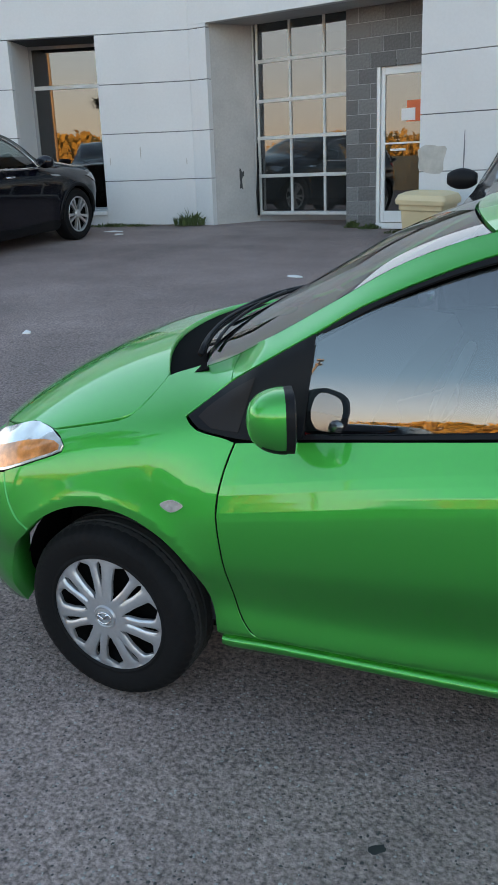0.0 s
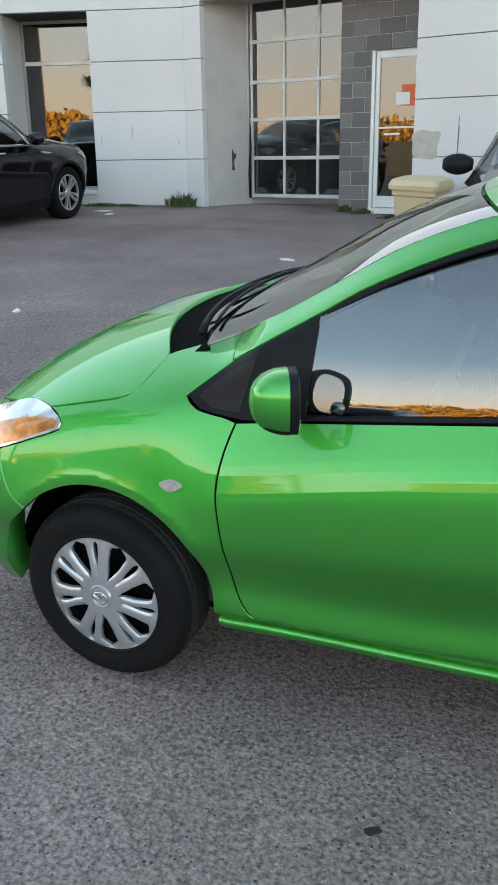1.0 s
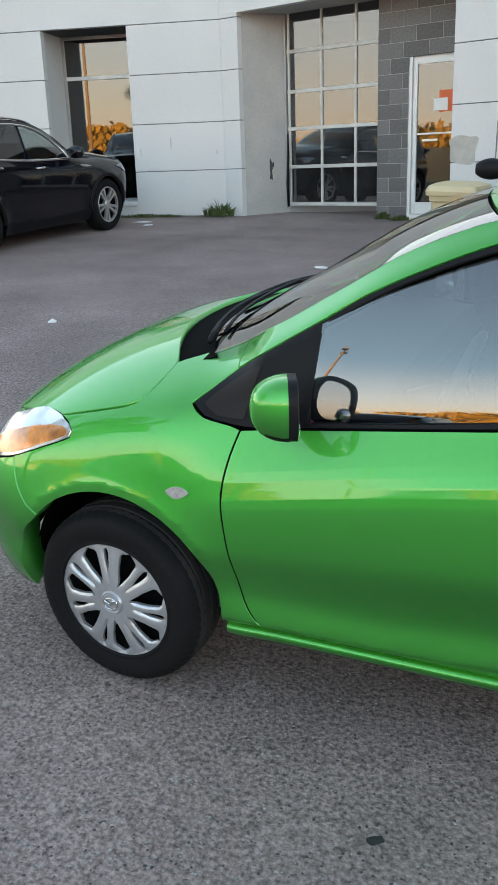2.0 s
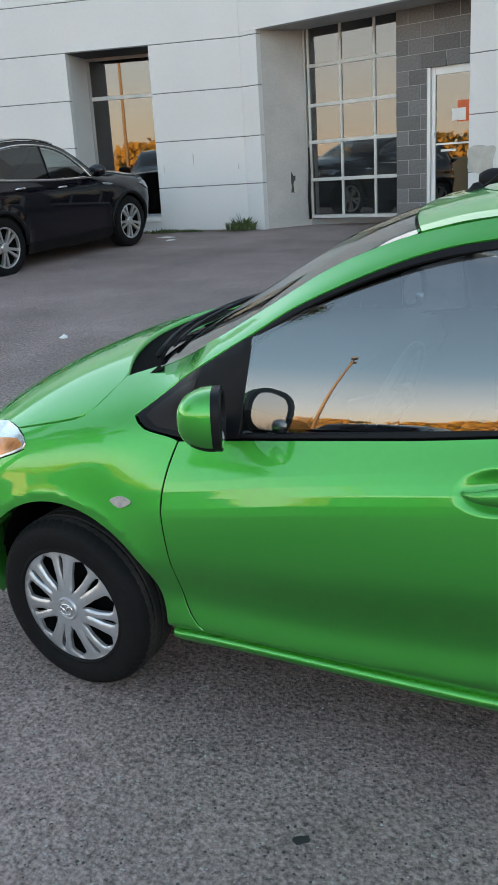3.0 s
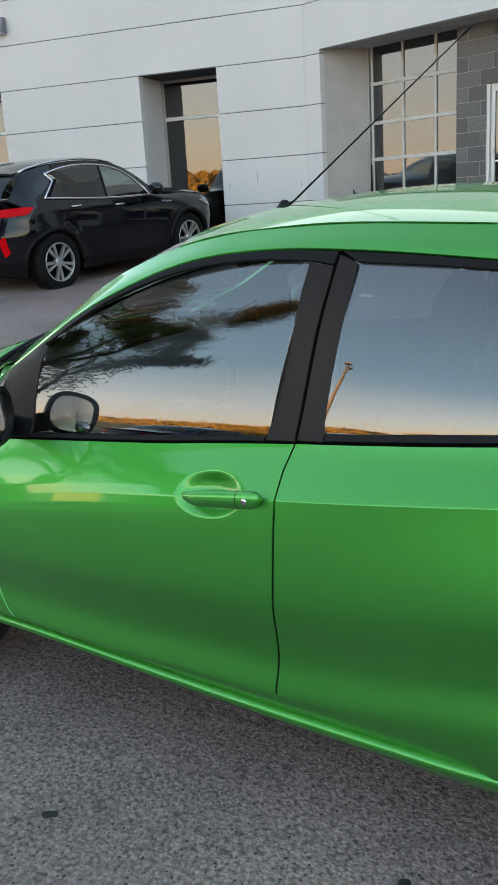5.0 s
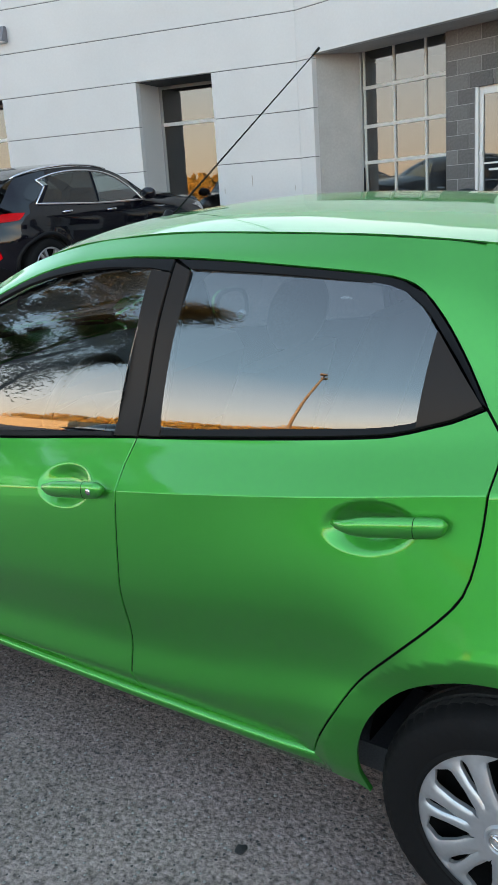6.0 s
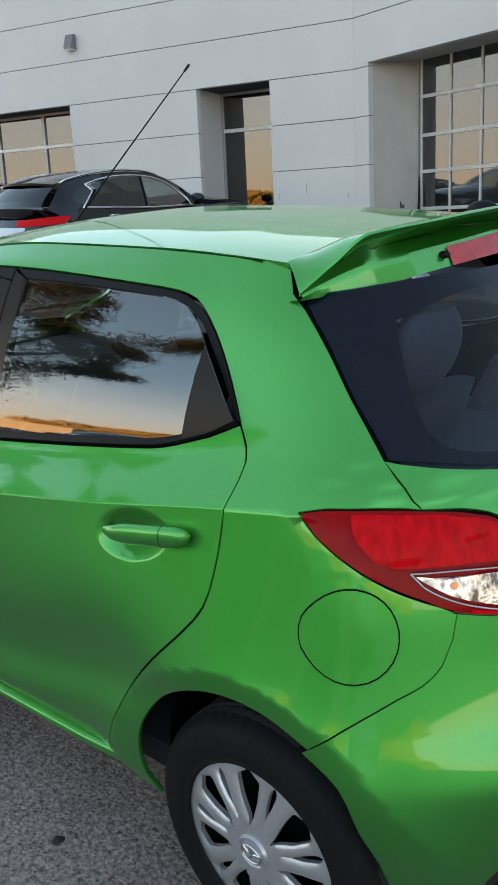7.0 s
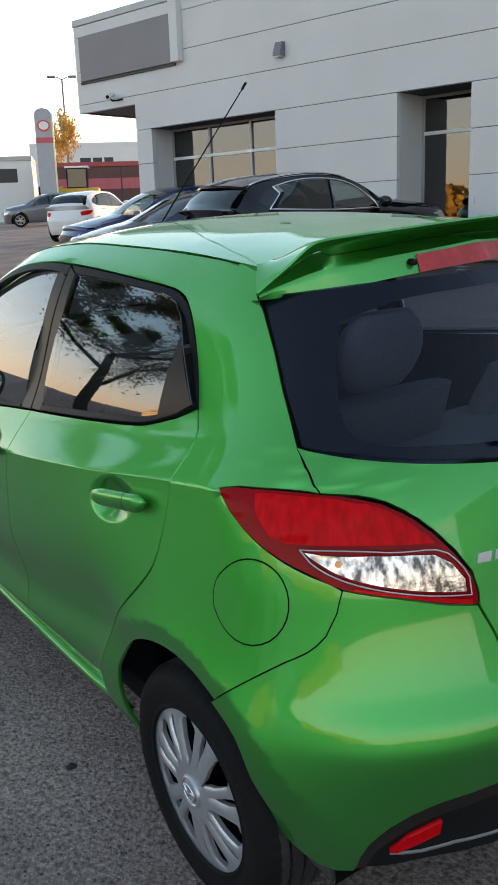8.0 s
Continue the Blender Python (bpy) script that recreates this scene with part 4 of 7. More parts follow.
part("insert_lip", panel_mesh([(u, z - 0.006) for u, z in INSERT_TOP] + [(UC[1], 0.484, 0), (UC[1], 0.452, 0)] + [(u + 0.006, z - 0.04) for u, z in reversed(INSERT_TOP[1:])], both=True, offset=-0.006, rim=0.01, inset=0.0), M_SATIN, insert, "raised edge of the lower bumper")
part("insert_line", panel_mesh([(3.037, 0.325), (3.098, 0.319), (3.165, 0.325), (3.235, 0.317), (UC[0], 0.315, 0), (UC[0], 0.309, 0), (3.235, 0.311), (3.165, 0.319), (3.098, 0.313), (3.037, 0.32)], both=True, offset=-0.009, rim=0.004, inset=0.0, dz=0.02), M_ALLOYGREY, insert, "pale edge line")
skin_part("reflector", [(3.037, 0.335, 0), (3.074, 0.376), (3.134, 0.407, 0), (3.13, 0.372, 0), (3.092, 0.351), (3.05, 0.331, 0)], M_REDLENS, "red bumper reflector", offset=-0.004, inset=0, dz=0.02)
hatch = part("tailgate", panel_mesh([(2.838, 1.056, 0), (2.773, 1.097), (2.723, 1.126, 0), (2.828, 1.114), (2.963, 1.10), (3.09, 1.086), (3.25, 1.07), (UC[5], 1.062, 0), (UC[2], 0.702, 0), (3.27, 0.705), (3.24, 0.735), (3.228, 0.779), (3.206, 0.833, 0), (3.206, 0.859), (3.193, 0.897), (3.157, 0.938), (3.098, 0.988), (3.042, 1.021), (2.989, 1.04), (2.922, 1.052)], both=True, inset=0.001, dz=0.025, du=0.03), M_GREEN, green_car, "green tailgate")
GLASS_R = [(2.729, 1.127, 0), (2.612, 1.216), (2.526, 1.298), (2.448, 1.366), (2.42, 1.39, 0), (2.7, 1.41), (UC[8] - 0.2, 1.415), (UC[8], 1.415, 0), (UC[5], 1.066, 0), (3.25, 1.074), (3.09, 1.09), (2.963, 1.104), (2.828, 1.118)]
part("rear_window", panel_mesh(GLASS_R, both=True, offset=-0.003), M_CARGLASS_REAR, green_car, "dark tinted rear window")
skin_part("window_seam", [(2.70, 1.12, 0), (2.585, 1.216), (2.497, 1.298), (2.415, 1.366), (2.36, 1.405, 0), (2.37, 1.436, 0), (2.44, 1.432, 0), (2.48, 1.40), (2.52, 1.35), (2.58, 1.28), (2.68, 1.2), (2.77, 1.12, 0)], M_VOID, "black seal beside the rear window", offset=-0.012, rim=0.0)
part("window_border", panel_mesh([(2.729, 1.127, 0), (2.612, 1.216), (2.526, 1.298), (2.448, 1.366), (2.42, 1.39, 0), (2.7, 1.41), (UC[8] - 0.2, 1.415), (UC[8], 1.415, 0), (UC[8], 1.385, 0), (2.85, 1.375), (2.68, 1.34, 0), (2.72, 1.26), (2.80, 1.17), (2.90, 1.135), (3.1, 1.118), (UC[5], 1.095, 0), (UC[5], 1.066, 0), (3.25, 1.074), (3.09, 1.09), (2.963, 1.104), (2.828, 1.118)], both=True, offset=-0.008, rim=0.0), M_FRIT, green_car, "black border of the rear window")

# lamps
tail_lamp = skin_part("tail_lamp", TAIL_TOP + TAIL_REST + TAIL_LOW, M_DARKRED, "red wrap-around tail lamp with a clear lower lens", offset=0.006, du=0.02, dz=0.02)
for mir in (False, True):
    part("lens", panel_mesh([(2.69, 1.049), (2.838, 1.049), (2.921, 1.042), (2.984, 1.03), (3.036, 1.011), (3.088, 0.979), (3.112, 0.957, 0), (2.95, 0.966), (2.83, 0.968), (2.79, 0.97), (2.74, 0.99), (2.70, 1.025)], offset=0.018, mirror=mir, rim=0.006, dz=0.02, du=0.02, step=0.015), M_FLUTED, tail_lamp, "bright red upper lens")
    part("clear_lens", panel_mesh([(2.837, 0.959, 0), (2.925, 0.957), (3.02, 0.95), (3.109, 0.943), (3.147, 0.923), (3.176, 0.89), (3.181, 0.862, 0), (3.105, 0.874), (2.992, 0.898), (2.915, 0.92), (2.863, 0.943)], offset=0.013, mirror=mir, rim=0.003, dz=0.015), M_CLEARLENS, tail_lamp, "clear reversing lens")
    part("lower_lens", panel_mesh([(2.96, 0.895, 0), (3.064, 0.877), (3.15, 0.857), (3.188, 0.849, 0), (3.188, 0.840, 0), (3.148, 0.849), (3.064, 0.870), (2.96, 0.890, 0)], offset=0.010, mirror=mir, rim=0.003, inset=0.0, dz=0.015, step=0.015), M_REDLENS, tail_lamp, "bright red lower strip")
    rim_loop = smooth_loop([(2.832, 0.962, 0), (2.925, 0.961), (3.02, 0.955), (3.111, 0.948), (3.151, 0.926), (3.181, 0.891), (3.186, 0.858, 0), (3.105, 0.87), (2.992, 0.894), (2.915, 0.916), (2.86, 0.94)], 0.02)
    rim_pts = [Vector(skin(u, z)) + normal_at(skin, u, z) * 0.0135 for u, z in rim_loop + rim_loop[:1]]
    bm = bmesh.new()
    rod(bm, [(q.x, 2 * YC - q.y if mir else q.y, q.z) for q in rim_pts], 0.0016, 6, False)
    part("lens_rim", bm, M_SILVER, tail_lamp, "bright rim of the clear lens", smooth=True)
    part("amber_bulb", panel_mesh([(2.915, 0.944), (2.926, 0.944), (2.93, 0.938), (2.925, 0.932), (2.916, 0.933), (2.912, 0.939)], offset=0.0145, mirror=mir, rim=0.002, dz=0.01, du=0.01, inset=0.0, step=0.008), M_AMBER, tail_lamp, "amber indicator bulb")
LAMP = [(-0.202, 0.835)] + LAMP_LOW + [(-0.362, 0.701), (-0.5, 0.668), (-0.62, 0.655), (-0.78, 0.66, 0), (-0.74, 0.71), (-0.62, 0.765), (-0.5, 0.797), (-0.36, 0.825), (-0.268, 0.834)]
AMBER = [(-0.153, 0.806), (-0.152, 0.793), (-0.19, 0.776), (-0.251, 0.753), (-0.3, 0.732), (-0.362, 0.711), (-0.47, 0.69), (-0.55, 0.70), (-0.5, 0.74), (-0.4, 0.768), (-0.3, 0.79), (-0.22, 0.807), (-0.175, 0.812)]
for mir in (False, True):
    head_lamp = part("head_lamp", panel_mesh(LAMP, mirror=mir, offset=0.004, inset=0.001, rim=0.02, du=0.02, dz=0.015), M_HEADLENS, green_car, "clear headlamp with an amber corner")
    part("amber_corner", panel_mesh(AMBER, mirror=mir, offset=0.0065, inset=0.0, rim=0.003, du=0.02, dz=0.015), M_AMBER, head_lamp, "amber indicator")
    part("lamp_gasket", panel_mesh(LAMP, mirror=mir, offset=-0.004, inset=-0.004, rim=0.0, du=0.03, dz=0.02), M_VOID, head_lamp, "black lamp seam")
skin_part("side_repeater", [(0.202, 0.688), (0.236, 0.703), (0.27, 0.689), (0.236, 0.669)], M_ALLOYGREY2, "small oval clear side repeater", offset=0.008, rim=0.01, inset=0, du=0.015, dz=0.012, step=0.008)

# fuel flap
flap_c = [(2.714 + 0.102 * math.cos(a) + 0.004 * math.sin(a), 0.850 + 0.081 * math.sin(a)) for a in [2 * math.pi * i / 28 for i in range(28)]]
ring = part("flap_seam", panel_mesh(flap_c, offset=0.0006, rim=0, inset=-0.0032, closed_smooth=False, du=0.02, dz=0.02), M_VOID, green_car, "dark seam round the fuel flap")
part("fuel_flap", panel_mesh(flap_c, offset=0.0016, rim=0.004, inset=0.0, closed_smooth=False, du=0.02, dz=0.02), M_GREEN, green_car, "round green fuel flap")

# window frames, pillars, glass
GLASS_F = [(0.599, 0.909, 0), (0.613, 1.152, 0), (0.779, 1.247), (0.931, 1.314), (1.072, 1.36), (1.208, 1.386), (1.338, 1.398), (1.474, 1.399, 0), (1.424, 1.01, 0), (1.0, 0.962)]
GLASS_B = [(1.602, 1.397, 0), (1.798, 1.393), (1.967, 1.384), (2.089, 1.374), (2.162, 1.359), (2.21, 1.33), (2.265, 1.272), (2.31, 1.222), (2.356, 1.166, 0), (2.312, 1.143), (2.185, 1.106), (2.039, 1.086), (1.765, 1.054), (1.582, 1.034, 0)]
for nm, outline, label in (("front_door_glass", GLASS_F, "front door glass"), ("rear_door_glass", GLASS_B, "rear door glass")):
    for ob in (skin_part(nm, outline, M_CARGLASS, label, surface=pane, offset=0.0, rim=0.003, inset=-0.006),):
        ob.visible_shadow = False
PILLAR = [(1.545, 1.424, 0), (1.537, 1.349), (1.522, 1.252), (1.512, 1.152), (1.506, 1.054), (1.505, 1.01, 0)]
skin_part("pillar_backing", [(1.49, 1.39, 0), (1.52, 1.418, 0), (1.575, 1.418, 0), (1.6, 1.39, 0), (1.57, 1.04, 0), (1.46, 1.02, 0)], M_VOID, "black inner pillar", offset=-0.006)
skin_part("mirror_sail", FRAME_TOP[0:4] + [(0.613, 1.152, 0), (0.599, 0.909, 0), (0.598, 0.897, 0), (0.45, 0.877), (0.374, 0.879), (0.29, 0.894)], M_TRIM, "black triangular trim at the mirror", offset=0.001)
skin_part("sail_inset", [(0.285, 0.922), (0.36, 0.985), (0.44, 1.035, 0), (0.41, 0.895, 0), (0.33, 0.898)], M_SATIN, "darker inset of the mirror trim", offset=0.0035, inset=0.0)
skin_part("window_frame", [(0.606, 1.163, 0)] + FRAME_TOP[4:9] + [(1.545, 1.424, 0), (1.54, 1.392, 0), (1.474, 1.399, 0), (1.338, 1.398), (1.208, 1.386), (1.072, 1.36), (0.931, 1.314), (0.779, 1.247), (0.613, 1.152, 0)], M_TRIM, "black frame over the front window", offset=0.001)
skin_part("pillar_trim", [(1.474, 1.4, 0), (1.541, 1.394, 0)] + PILLAR[1:] + [(1.505, 1.008, 0), (1.424, 1.0, 0)], M_SATIN, "satin black centre pillar trim", offset=0.002)
skin_part("pillar_trim", [(1.549, 1.418, 0), (1.6, 1.4, 0), (1.582, 1.034, 0), (1.58, 1.016, 0), (1.509, 1.01, 0), (1.511, 1.054), (1.517, 1.152), (1.527, 1.252), (1.541, 1.349)], M_SATIN, "satin black centre pillar trim", offset=0.002)
skin_part("window_frame", [(1.549, 1.424, 0)] + FRAME_TOP[10:] + [(2.357, 1.165, 0), (2.31, 1.222), (2.265, 1.272), (2.21, 1.33), (2.162, 1.359), (2.089, 1.374), (1.967, 1.384), (1.798, 1.393), (1.6, 1.398, 0)], M_TRIM, "black frame round the rear window", offset=0.001)
skin_part("belt_moulding", [(0.598, 0.897, 0), (0.85, 0.929), (1.1, 0.958), (1.3, 0.984), (1.424, 0.998, 0), (1.424, 1.013, 0), (1.3, 0.999), (1.1, 0.975), (0.85, 0.944), (0.599, 0.912, 0)], M_TRIM, "black moulding under the front window", offset=0.004)
skin_part("belt_moulding", [(1.58, 1.017, 0), (1.82, 1.044), (1.96, 1.061), (2.1, 1.079), (2.19, 1.093), (2.26, 1.113), (2.31, 1.129), (2.374, 1.157, 0), (2.356, 1.169, 0), (2.312, 1.147), (2.185, 1.110), (2.039, 1.09), (1.765, 1.058), (1.582, 1.037, 0)], M_TRIM, "black moulding under the rear window", offset=0.004)
skin_part("quarter_light", [(2.262, 1.276, 0), (2.356, 1.168, 0), (2.312, 1.145), (2.25, 1.125, 0)], M_SATIN, "dark fixed corner of the rear window", surface=pane, offset=0.005, inset=-0.009, rim=0.0, far=False)

# dark rubber behind the shut lines
def shut_line(pts, wide=0.009, deep=-0.0045):
    run = smooth_loop(pts, 0.03, False)
    sides = [], []
    for i, p in enumerate(run):
        a, b = run[max(i - 1, 0)], run[min(i + 1, len(run) - 1)]
        t = Vector((b[0] - a[0], b[1] - a[1])).normalized() * wide
        sides[0].append((p[0] - t.y, p[1] + t.x))
        sides[1].append((p[0] + t.y, p[1] - t.x))
    part("shut_line_seal", panel_mesh(sides[0] + sides[1][::-1], offset=deep, rim=0.0, inset=0.0, closed_smooth=False), M_VOID, green_car, "black rubber behind a shut line")


for pts in (CUT_A[:-1], CUT_B[:-1], REAR_DOOR_EDGE[:-1], BUMP_CUT):
    shut_line(pts)

# dark inner shell behind the seams
skin_part("inner_shell", [(0.36, 0.25, 0), (1.2, 0.29), (2.05, 0.33, 0), (2.12, 0.42)] + list(reversed(ARCH_R[0:11])) + [(2.80, 0.75, 0), (2.9, 0.86), (2.85, 1.0), (2.6, 1.1), (2.40, 1.18), (2.15, 1.105), (1.5, 1.032), (1.0, 0.978), (0.6, 0.925), (0.3, 0.87), (0.36, 0.6), (0.36, 0.4)], M_VOID, "dark inner shell", offset=-0.03, rim=0, du=0.08, dz=0.08)
skin_part("inner_shell", [(0.25, 0.90, 0), (0.35, 0.99), (0.606, 1.15), (0.9, 1.30), (1.2, 1.39), (1.55, 1.41), (2.1, 1.385), (2.22, 1.34), (2.38, 1.15, 0), (2.45, 1.12), (2.6, 1.16), (2.5, 1.3), (2.38, 1.43), (2.0, 1.462), (1.5, 1.468), (1.1, 1.428), (0.8, 1.322), (0.5, 1.143), (0.3, 1.03)], M_VOID, "dark inner shell", offset=-0.025, rim=0, du=0.08, dz=0.08)


# roof, windscreen, bonnet: sheets across the car
def sheet(fn, nr, ns, rim=0.012):
    bm = bmesh.new()
    rows = [[bm.verts.new(fn(i / nr, -1 + 2 * j / ns)) for j in range(ns + 1)] for i in range(nr + 1)]
    for a, b in zip(rows, rows[1:]):
        for j in range(ns):
            bm.faces.new((a[j], a[j + 1], b[j + 1], b[j]))
    bmesh.ops.recalc_face_normals(bm, faces=bm.faces)
    if sum(f.normal.z for f in bm.faces) < 0:
        bmesh.ops.reverse_faces(bm, faces=bm.faces[:])
    if rim:
        edges = [e for e in bm.edges if e.is_boundary]
        r = bmesh.ops.extrude_edge_only(bm, edges=edges)
        for v in r["geom"]:
            if isinstance(v, bmesh.types.BMVert):
                v.co.z -= rim
                v.co.y += 0.002 if v.co.y < YC else -0.002
    me = bpy.data.meshes.new("sheet")
    bm.to_mesh(me)
    bm.free()
    me.shade_smooth()
    me.set_sharp_from_angle(angle=radians(40))
    return me


def across(x, s, bow, crown, edge=0.0, drop=0.0):
    """A point across the car: x at the flank's top line, bowed and crowned towards the centre."""
    yt, zt = spline(Y_TOP, x) + edge, spline(L_TOP, x) - drop
    k = 1 - abs(s) ** 2.2
    return (x + bow * k, YC + s * (YC - yt), zt + crown * (1 - abs(s) ** 2.6))


roof = part("roof_panel", sheet(lambda r, s: across(1.03 + 1.34 * r, s, -0.10 * (1 - r) ** 2 + 0.06 * r ** 3, 0.026 + 0.012 * math.sin(math.pi * min(r * 1.2, 1)), 0.003), 30, 28), M_GREEN, green_car, "green roof panel")
screen = part("windscreen", sheet(lambda r, s: across(0.235 + 0.785 * r, s, -0.13 + 0.03 * r, 0.012 + 0.012 * r, 0.006, 0.004), 16, 24, 0.004), M_SCREEN, green_car, "sloping windscreen")
screen.visible_shadow = False
part("cowl", sheet(lambda r, s: across(0.112 + 0.13 * r, s, -0.14, 0.034 - 0.015 * r, 0.006, 0.014), 6, 24, 0.02), M_VOID, green_car, "black plastic cowl under the windscreen")
def bonnet_at(x, y):
    d = abs(y - YC)
    return (x, y, hood_z(x) - 0.293 * d**2.6 - 0.19 * (d / 0.837) ** 30)


NOSE_EDGE = [(-0.268, 0.13), (-0.322, 0.152), (-0.386, 0.18), (-0.5, 0.265), (-0.6, 0.4), (-0.67, 0.6)]
half = [(0.108 - 0.14 * (1 - (abs(y - YC) / 0.545) ** 2.2), y) for y in (0.7, 0.56, 0.42)] + [(0.106, 0.285, 0)] + SHUT + [(-0.202, 0.09, 0)] + NOSE_EDGE
loop = half + [(-0.695, YC)] + [(q[0], 2 * YC - q[1], *q[2:]) for q in reversed(half)] + [(-0.032, YC)]
part("bonnet", panel_mesh(loop, surface=bonnet_at, inset=0.0028, rim=0.02, du=0.025, dz=0.03), M_GREEN, green_car, "green bonnet")


def nose(r, s):
    y = YC + 0.6 * s
    x = spline([(0.0, -0.695), (0.23, -0.67), (0.43, -0.6), (0.565, -0.5), (0.65, -0.386)], abs(y - YC))
    return (x - 0.05 * math.sin(math.pi * r / 2) + 0.004, y, bonnet_at(x, y)[2] * (1 - r) + 0.648 * r - 0.006)


part("nose_panel", sheet(nose, 8, 28), M_GREEN, green_car, "green nose panel under the bonnet")


def on_screen(x, y, up):
    """A point of the windscreen or cowl, by distance along the car and across it."""
    s = (y - YC) / (YC - 0.28)
    return Vector(across(x, s, -0.135, 0.02)) + Vector((0, 0, up))


for x0, y0, x1, y1 in ((0.22, 0.36, 0.30, 0.95), (0.22, 0.80, 0.33, 1.36)):
    bm = bmesh.new()
    arm = [on_screen(x0 + (x1 - x0) * t, y0 + (y1 - y0) * t, 0.006 + 0.010 * math.sin(math.pi * t)) for t in [i / 8 for i in range(9)]]
    rod(bm, arm, [0.010, 0.009, 0.008, 0.007, 0.007, 0.006, 0.006, 0.005, 0.004], 6)
    wiper = part("wiper", bm, M_TRIM, green_car, "black windscreen wiper", smooth=True)
    bm = bmesh.new()
    rod(bm, [on_screen(x0 + 0.05 + (x1 - x0) * t, y0 + 0.05 + (y1 - y0) * t, 0.004) for t in [i / 8 for i in range(9)]], 0.006, 6)
    part("blade", bm, M_TRIM, wiper, smooth=True)
part("seam_strip", sheet(lambda r, s: (1.1 + 1.2 * r, spline(Y_TOP, 1.1 + 1.2 * r) + 0.002 + 0.005 * s, spline(L_TOP, 1.1 + 1.2 * r) - 0.003), 24, 1, 0.0), M_VOID, green_car, "dark roof ditch")

# roof aerial
bm = bmesh.new()
rod(bm, [(1.05, YC - 0.03, 1.472), (1.085, YC - 0.026, 1.49), (1.605, YC + 0.025, 1.905)], [0.008, 0.0032, 0.0017], 8)
rod(bm, [(1.595, YC + 0.024, 1.897), (1.614, YC + 0.026, 1.913)], 0.0038, 8)
aerial = part("aerial", bm, M_TRIM, green_car, "thin black roof aerial", smooth=True)
bm = bmesh.new()
lathe(bm, [(0.0, 0.026), (0.007, 0.023), (0.012, 0.012), (0.019, 0.0), (0.02, -0.012)], 16, "z", pose(1.055, YC - 0.03, 1.47) @ Matrix.Diagonal((1.7, 1, 1, 1)))
part("aerial_base", bm, M_TRIM, aerial, smooth=True)


# rear spoiler
def loft(sections, closed=True):
    bm = bmesh.new()
    rings = [[bm.verts.new(p) for p in sec] for sec in sections]
    n = len(rings[0])
    for a, b in zip(rings, rings[1:]):
        for i in range(n if closed else n - 1):
            bm.faces.new((a[i], a[(i + 1) % n], b[(i + 1) % n], b[i]))
    if closed:
        bm.faces.new(rings[0])
        bm.faces.new(list(reversed(rings[-1])))
    return bm


# edge lines of the spoiler from the flank to the centre, keyed 0 to 1
SP_FRONT = ((0, (2.362, 0.338, 1.449)), (0.25, (2.385, 0.44, 1.468)), (0.5, (2.405, 0.56, 1.476)), (1, (2.44, YC, 1.484)))
SP_TIP = ((0, (2.425, 0.288, 1.398)), (0.13, (2.475, 0.338, 1.452)), (0.25, (2.5215, 0.388, 1.5007)), (0.33, (2.54, 0.44, 1.506)), (0.5, (2.558, 0.574, 1.51)), (0.75, (2.572, 0.72, 1.5145)), (1, (2.578, YC, 1.516)))
SP_UNDER = ((0, (2.425, 0.290, 1.395)), (0.13, (2.465, 0.345, 1.437)), (0.25, (2.505, 0.402, 1.476)), (0.33, (2.488, 0.452, 1.462)), (0.5, (2.47, 0.58, 1.463)), (0.75, (2.475, 0.72, 1.469)), (1, (2.48, YC, 1.474)))
SP_LIP = ((0, (2.427, 0.292, 1.392)), (0.25, (2.475, 0.41, 1.429)), (0.33, (2.49, 0.44, 1.436)), (0.5, (2.526, 0.585, 1.447)), (0.75, (2.552, 0.73, 1.456)), (1, (2.566, YC, 1.463)))
SP_LOW = ((0, (2.4256, 0.2913, 1.379)), (0.25, (2.492, 0.42, 1.386)), (0.33, (2.512, 0.467, 1.39)), (0.5, (2.548, 0.585, 1.402)), (0.75, (2.582, 0.72, 1.412)), (1, (2.6, YC, 1.417)))


def half_and_half(rows):
    bm = bmesh.new()
    for f in (lambda p: p, lambda p: Vector((p.x, 2 * YC - p.y, p.z))):
        vr = [[bm.verts.new(f(p)) for p in row] for row in rows]
        for a, b in zip(vr, vr[1:]):
            for i in range(len(a) - 1):
                bm.faces.new((a[i], a[i + 1], b[i + 1], b[i]))
    bmesh.ops.remove_doubles(bm, verts=bm.verts, dist=0.0005)
    return bm


ts = [i / 48 for i in range(49)]
rows = []
for k in range(7):
    rows.append([along(SP_FRONT, t).lerp(along(SP_TIP, t), k / 6) + Vector((0, 0, 0.006 * math.sin(math.pi * k / 6))) for t in ts])
rows.append([along(SP_TIP, t) + Vector((0.004, 0, -0.004)) for t in ts])
rows.append([along(SP_TIP, t) + Vector((0.0, 0, -0.011)) for t in ts])
for k in range(1, 5):
    rows.append([(along(SP_TIP, t) + Vector((0, 0, -0.011))).lerp(along(SP_UNDER, t), k / 4) for t in ts])
spoiler = part("roof_spoiler", half_and_half(rows), M_GREEN, green_car, "green raised roof spoiler blade", smooth=True, angle=35)
rows = [[along(SP_UNDER, t) + Vector((0, 0, -0.001)) for t in ts]]
for k in range(1, 4):
    rows.append([along(SP_UNDER, t).lerp(along(SP_LIP, t), k / 3) for t in ts])
rows.append([along(SP_LIP, t) + Vector((0.004, 0, -0.006)) for t in ts])
for k in range(1, 5):
    rows.append([(along(SP_LIP, t) + Vector((0.004, 0, -0.006))).lerp(along(SP_LOW, t), k / 4) for t in ts])
rows.append([along(SP_LOW, t) + Vector((-0.03, 0, -0.002)) for t in ts])
part("spoiler_base", half_and_half(rows), M_GREEN, spoiler, "green lower lip of the spoiler", smooth=True, angle=30)
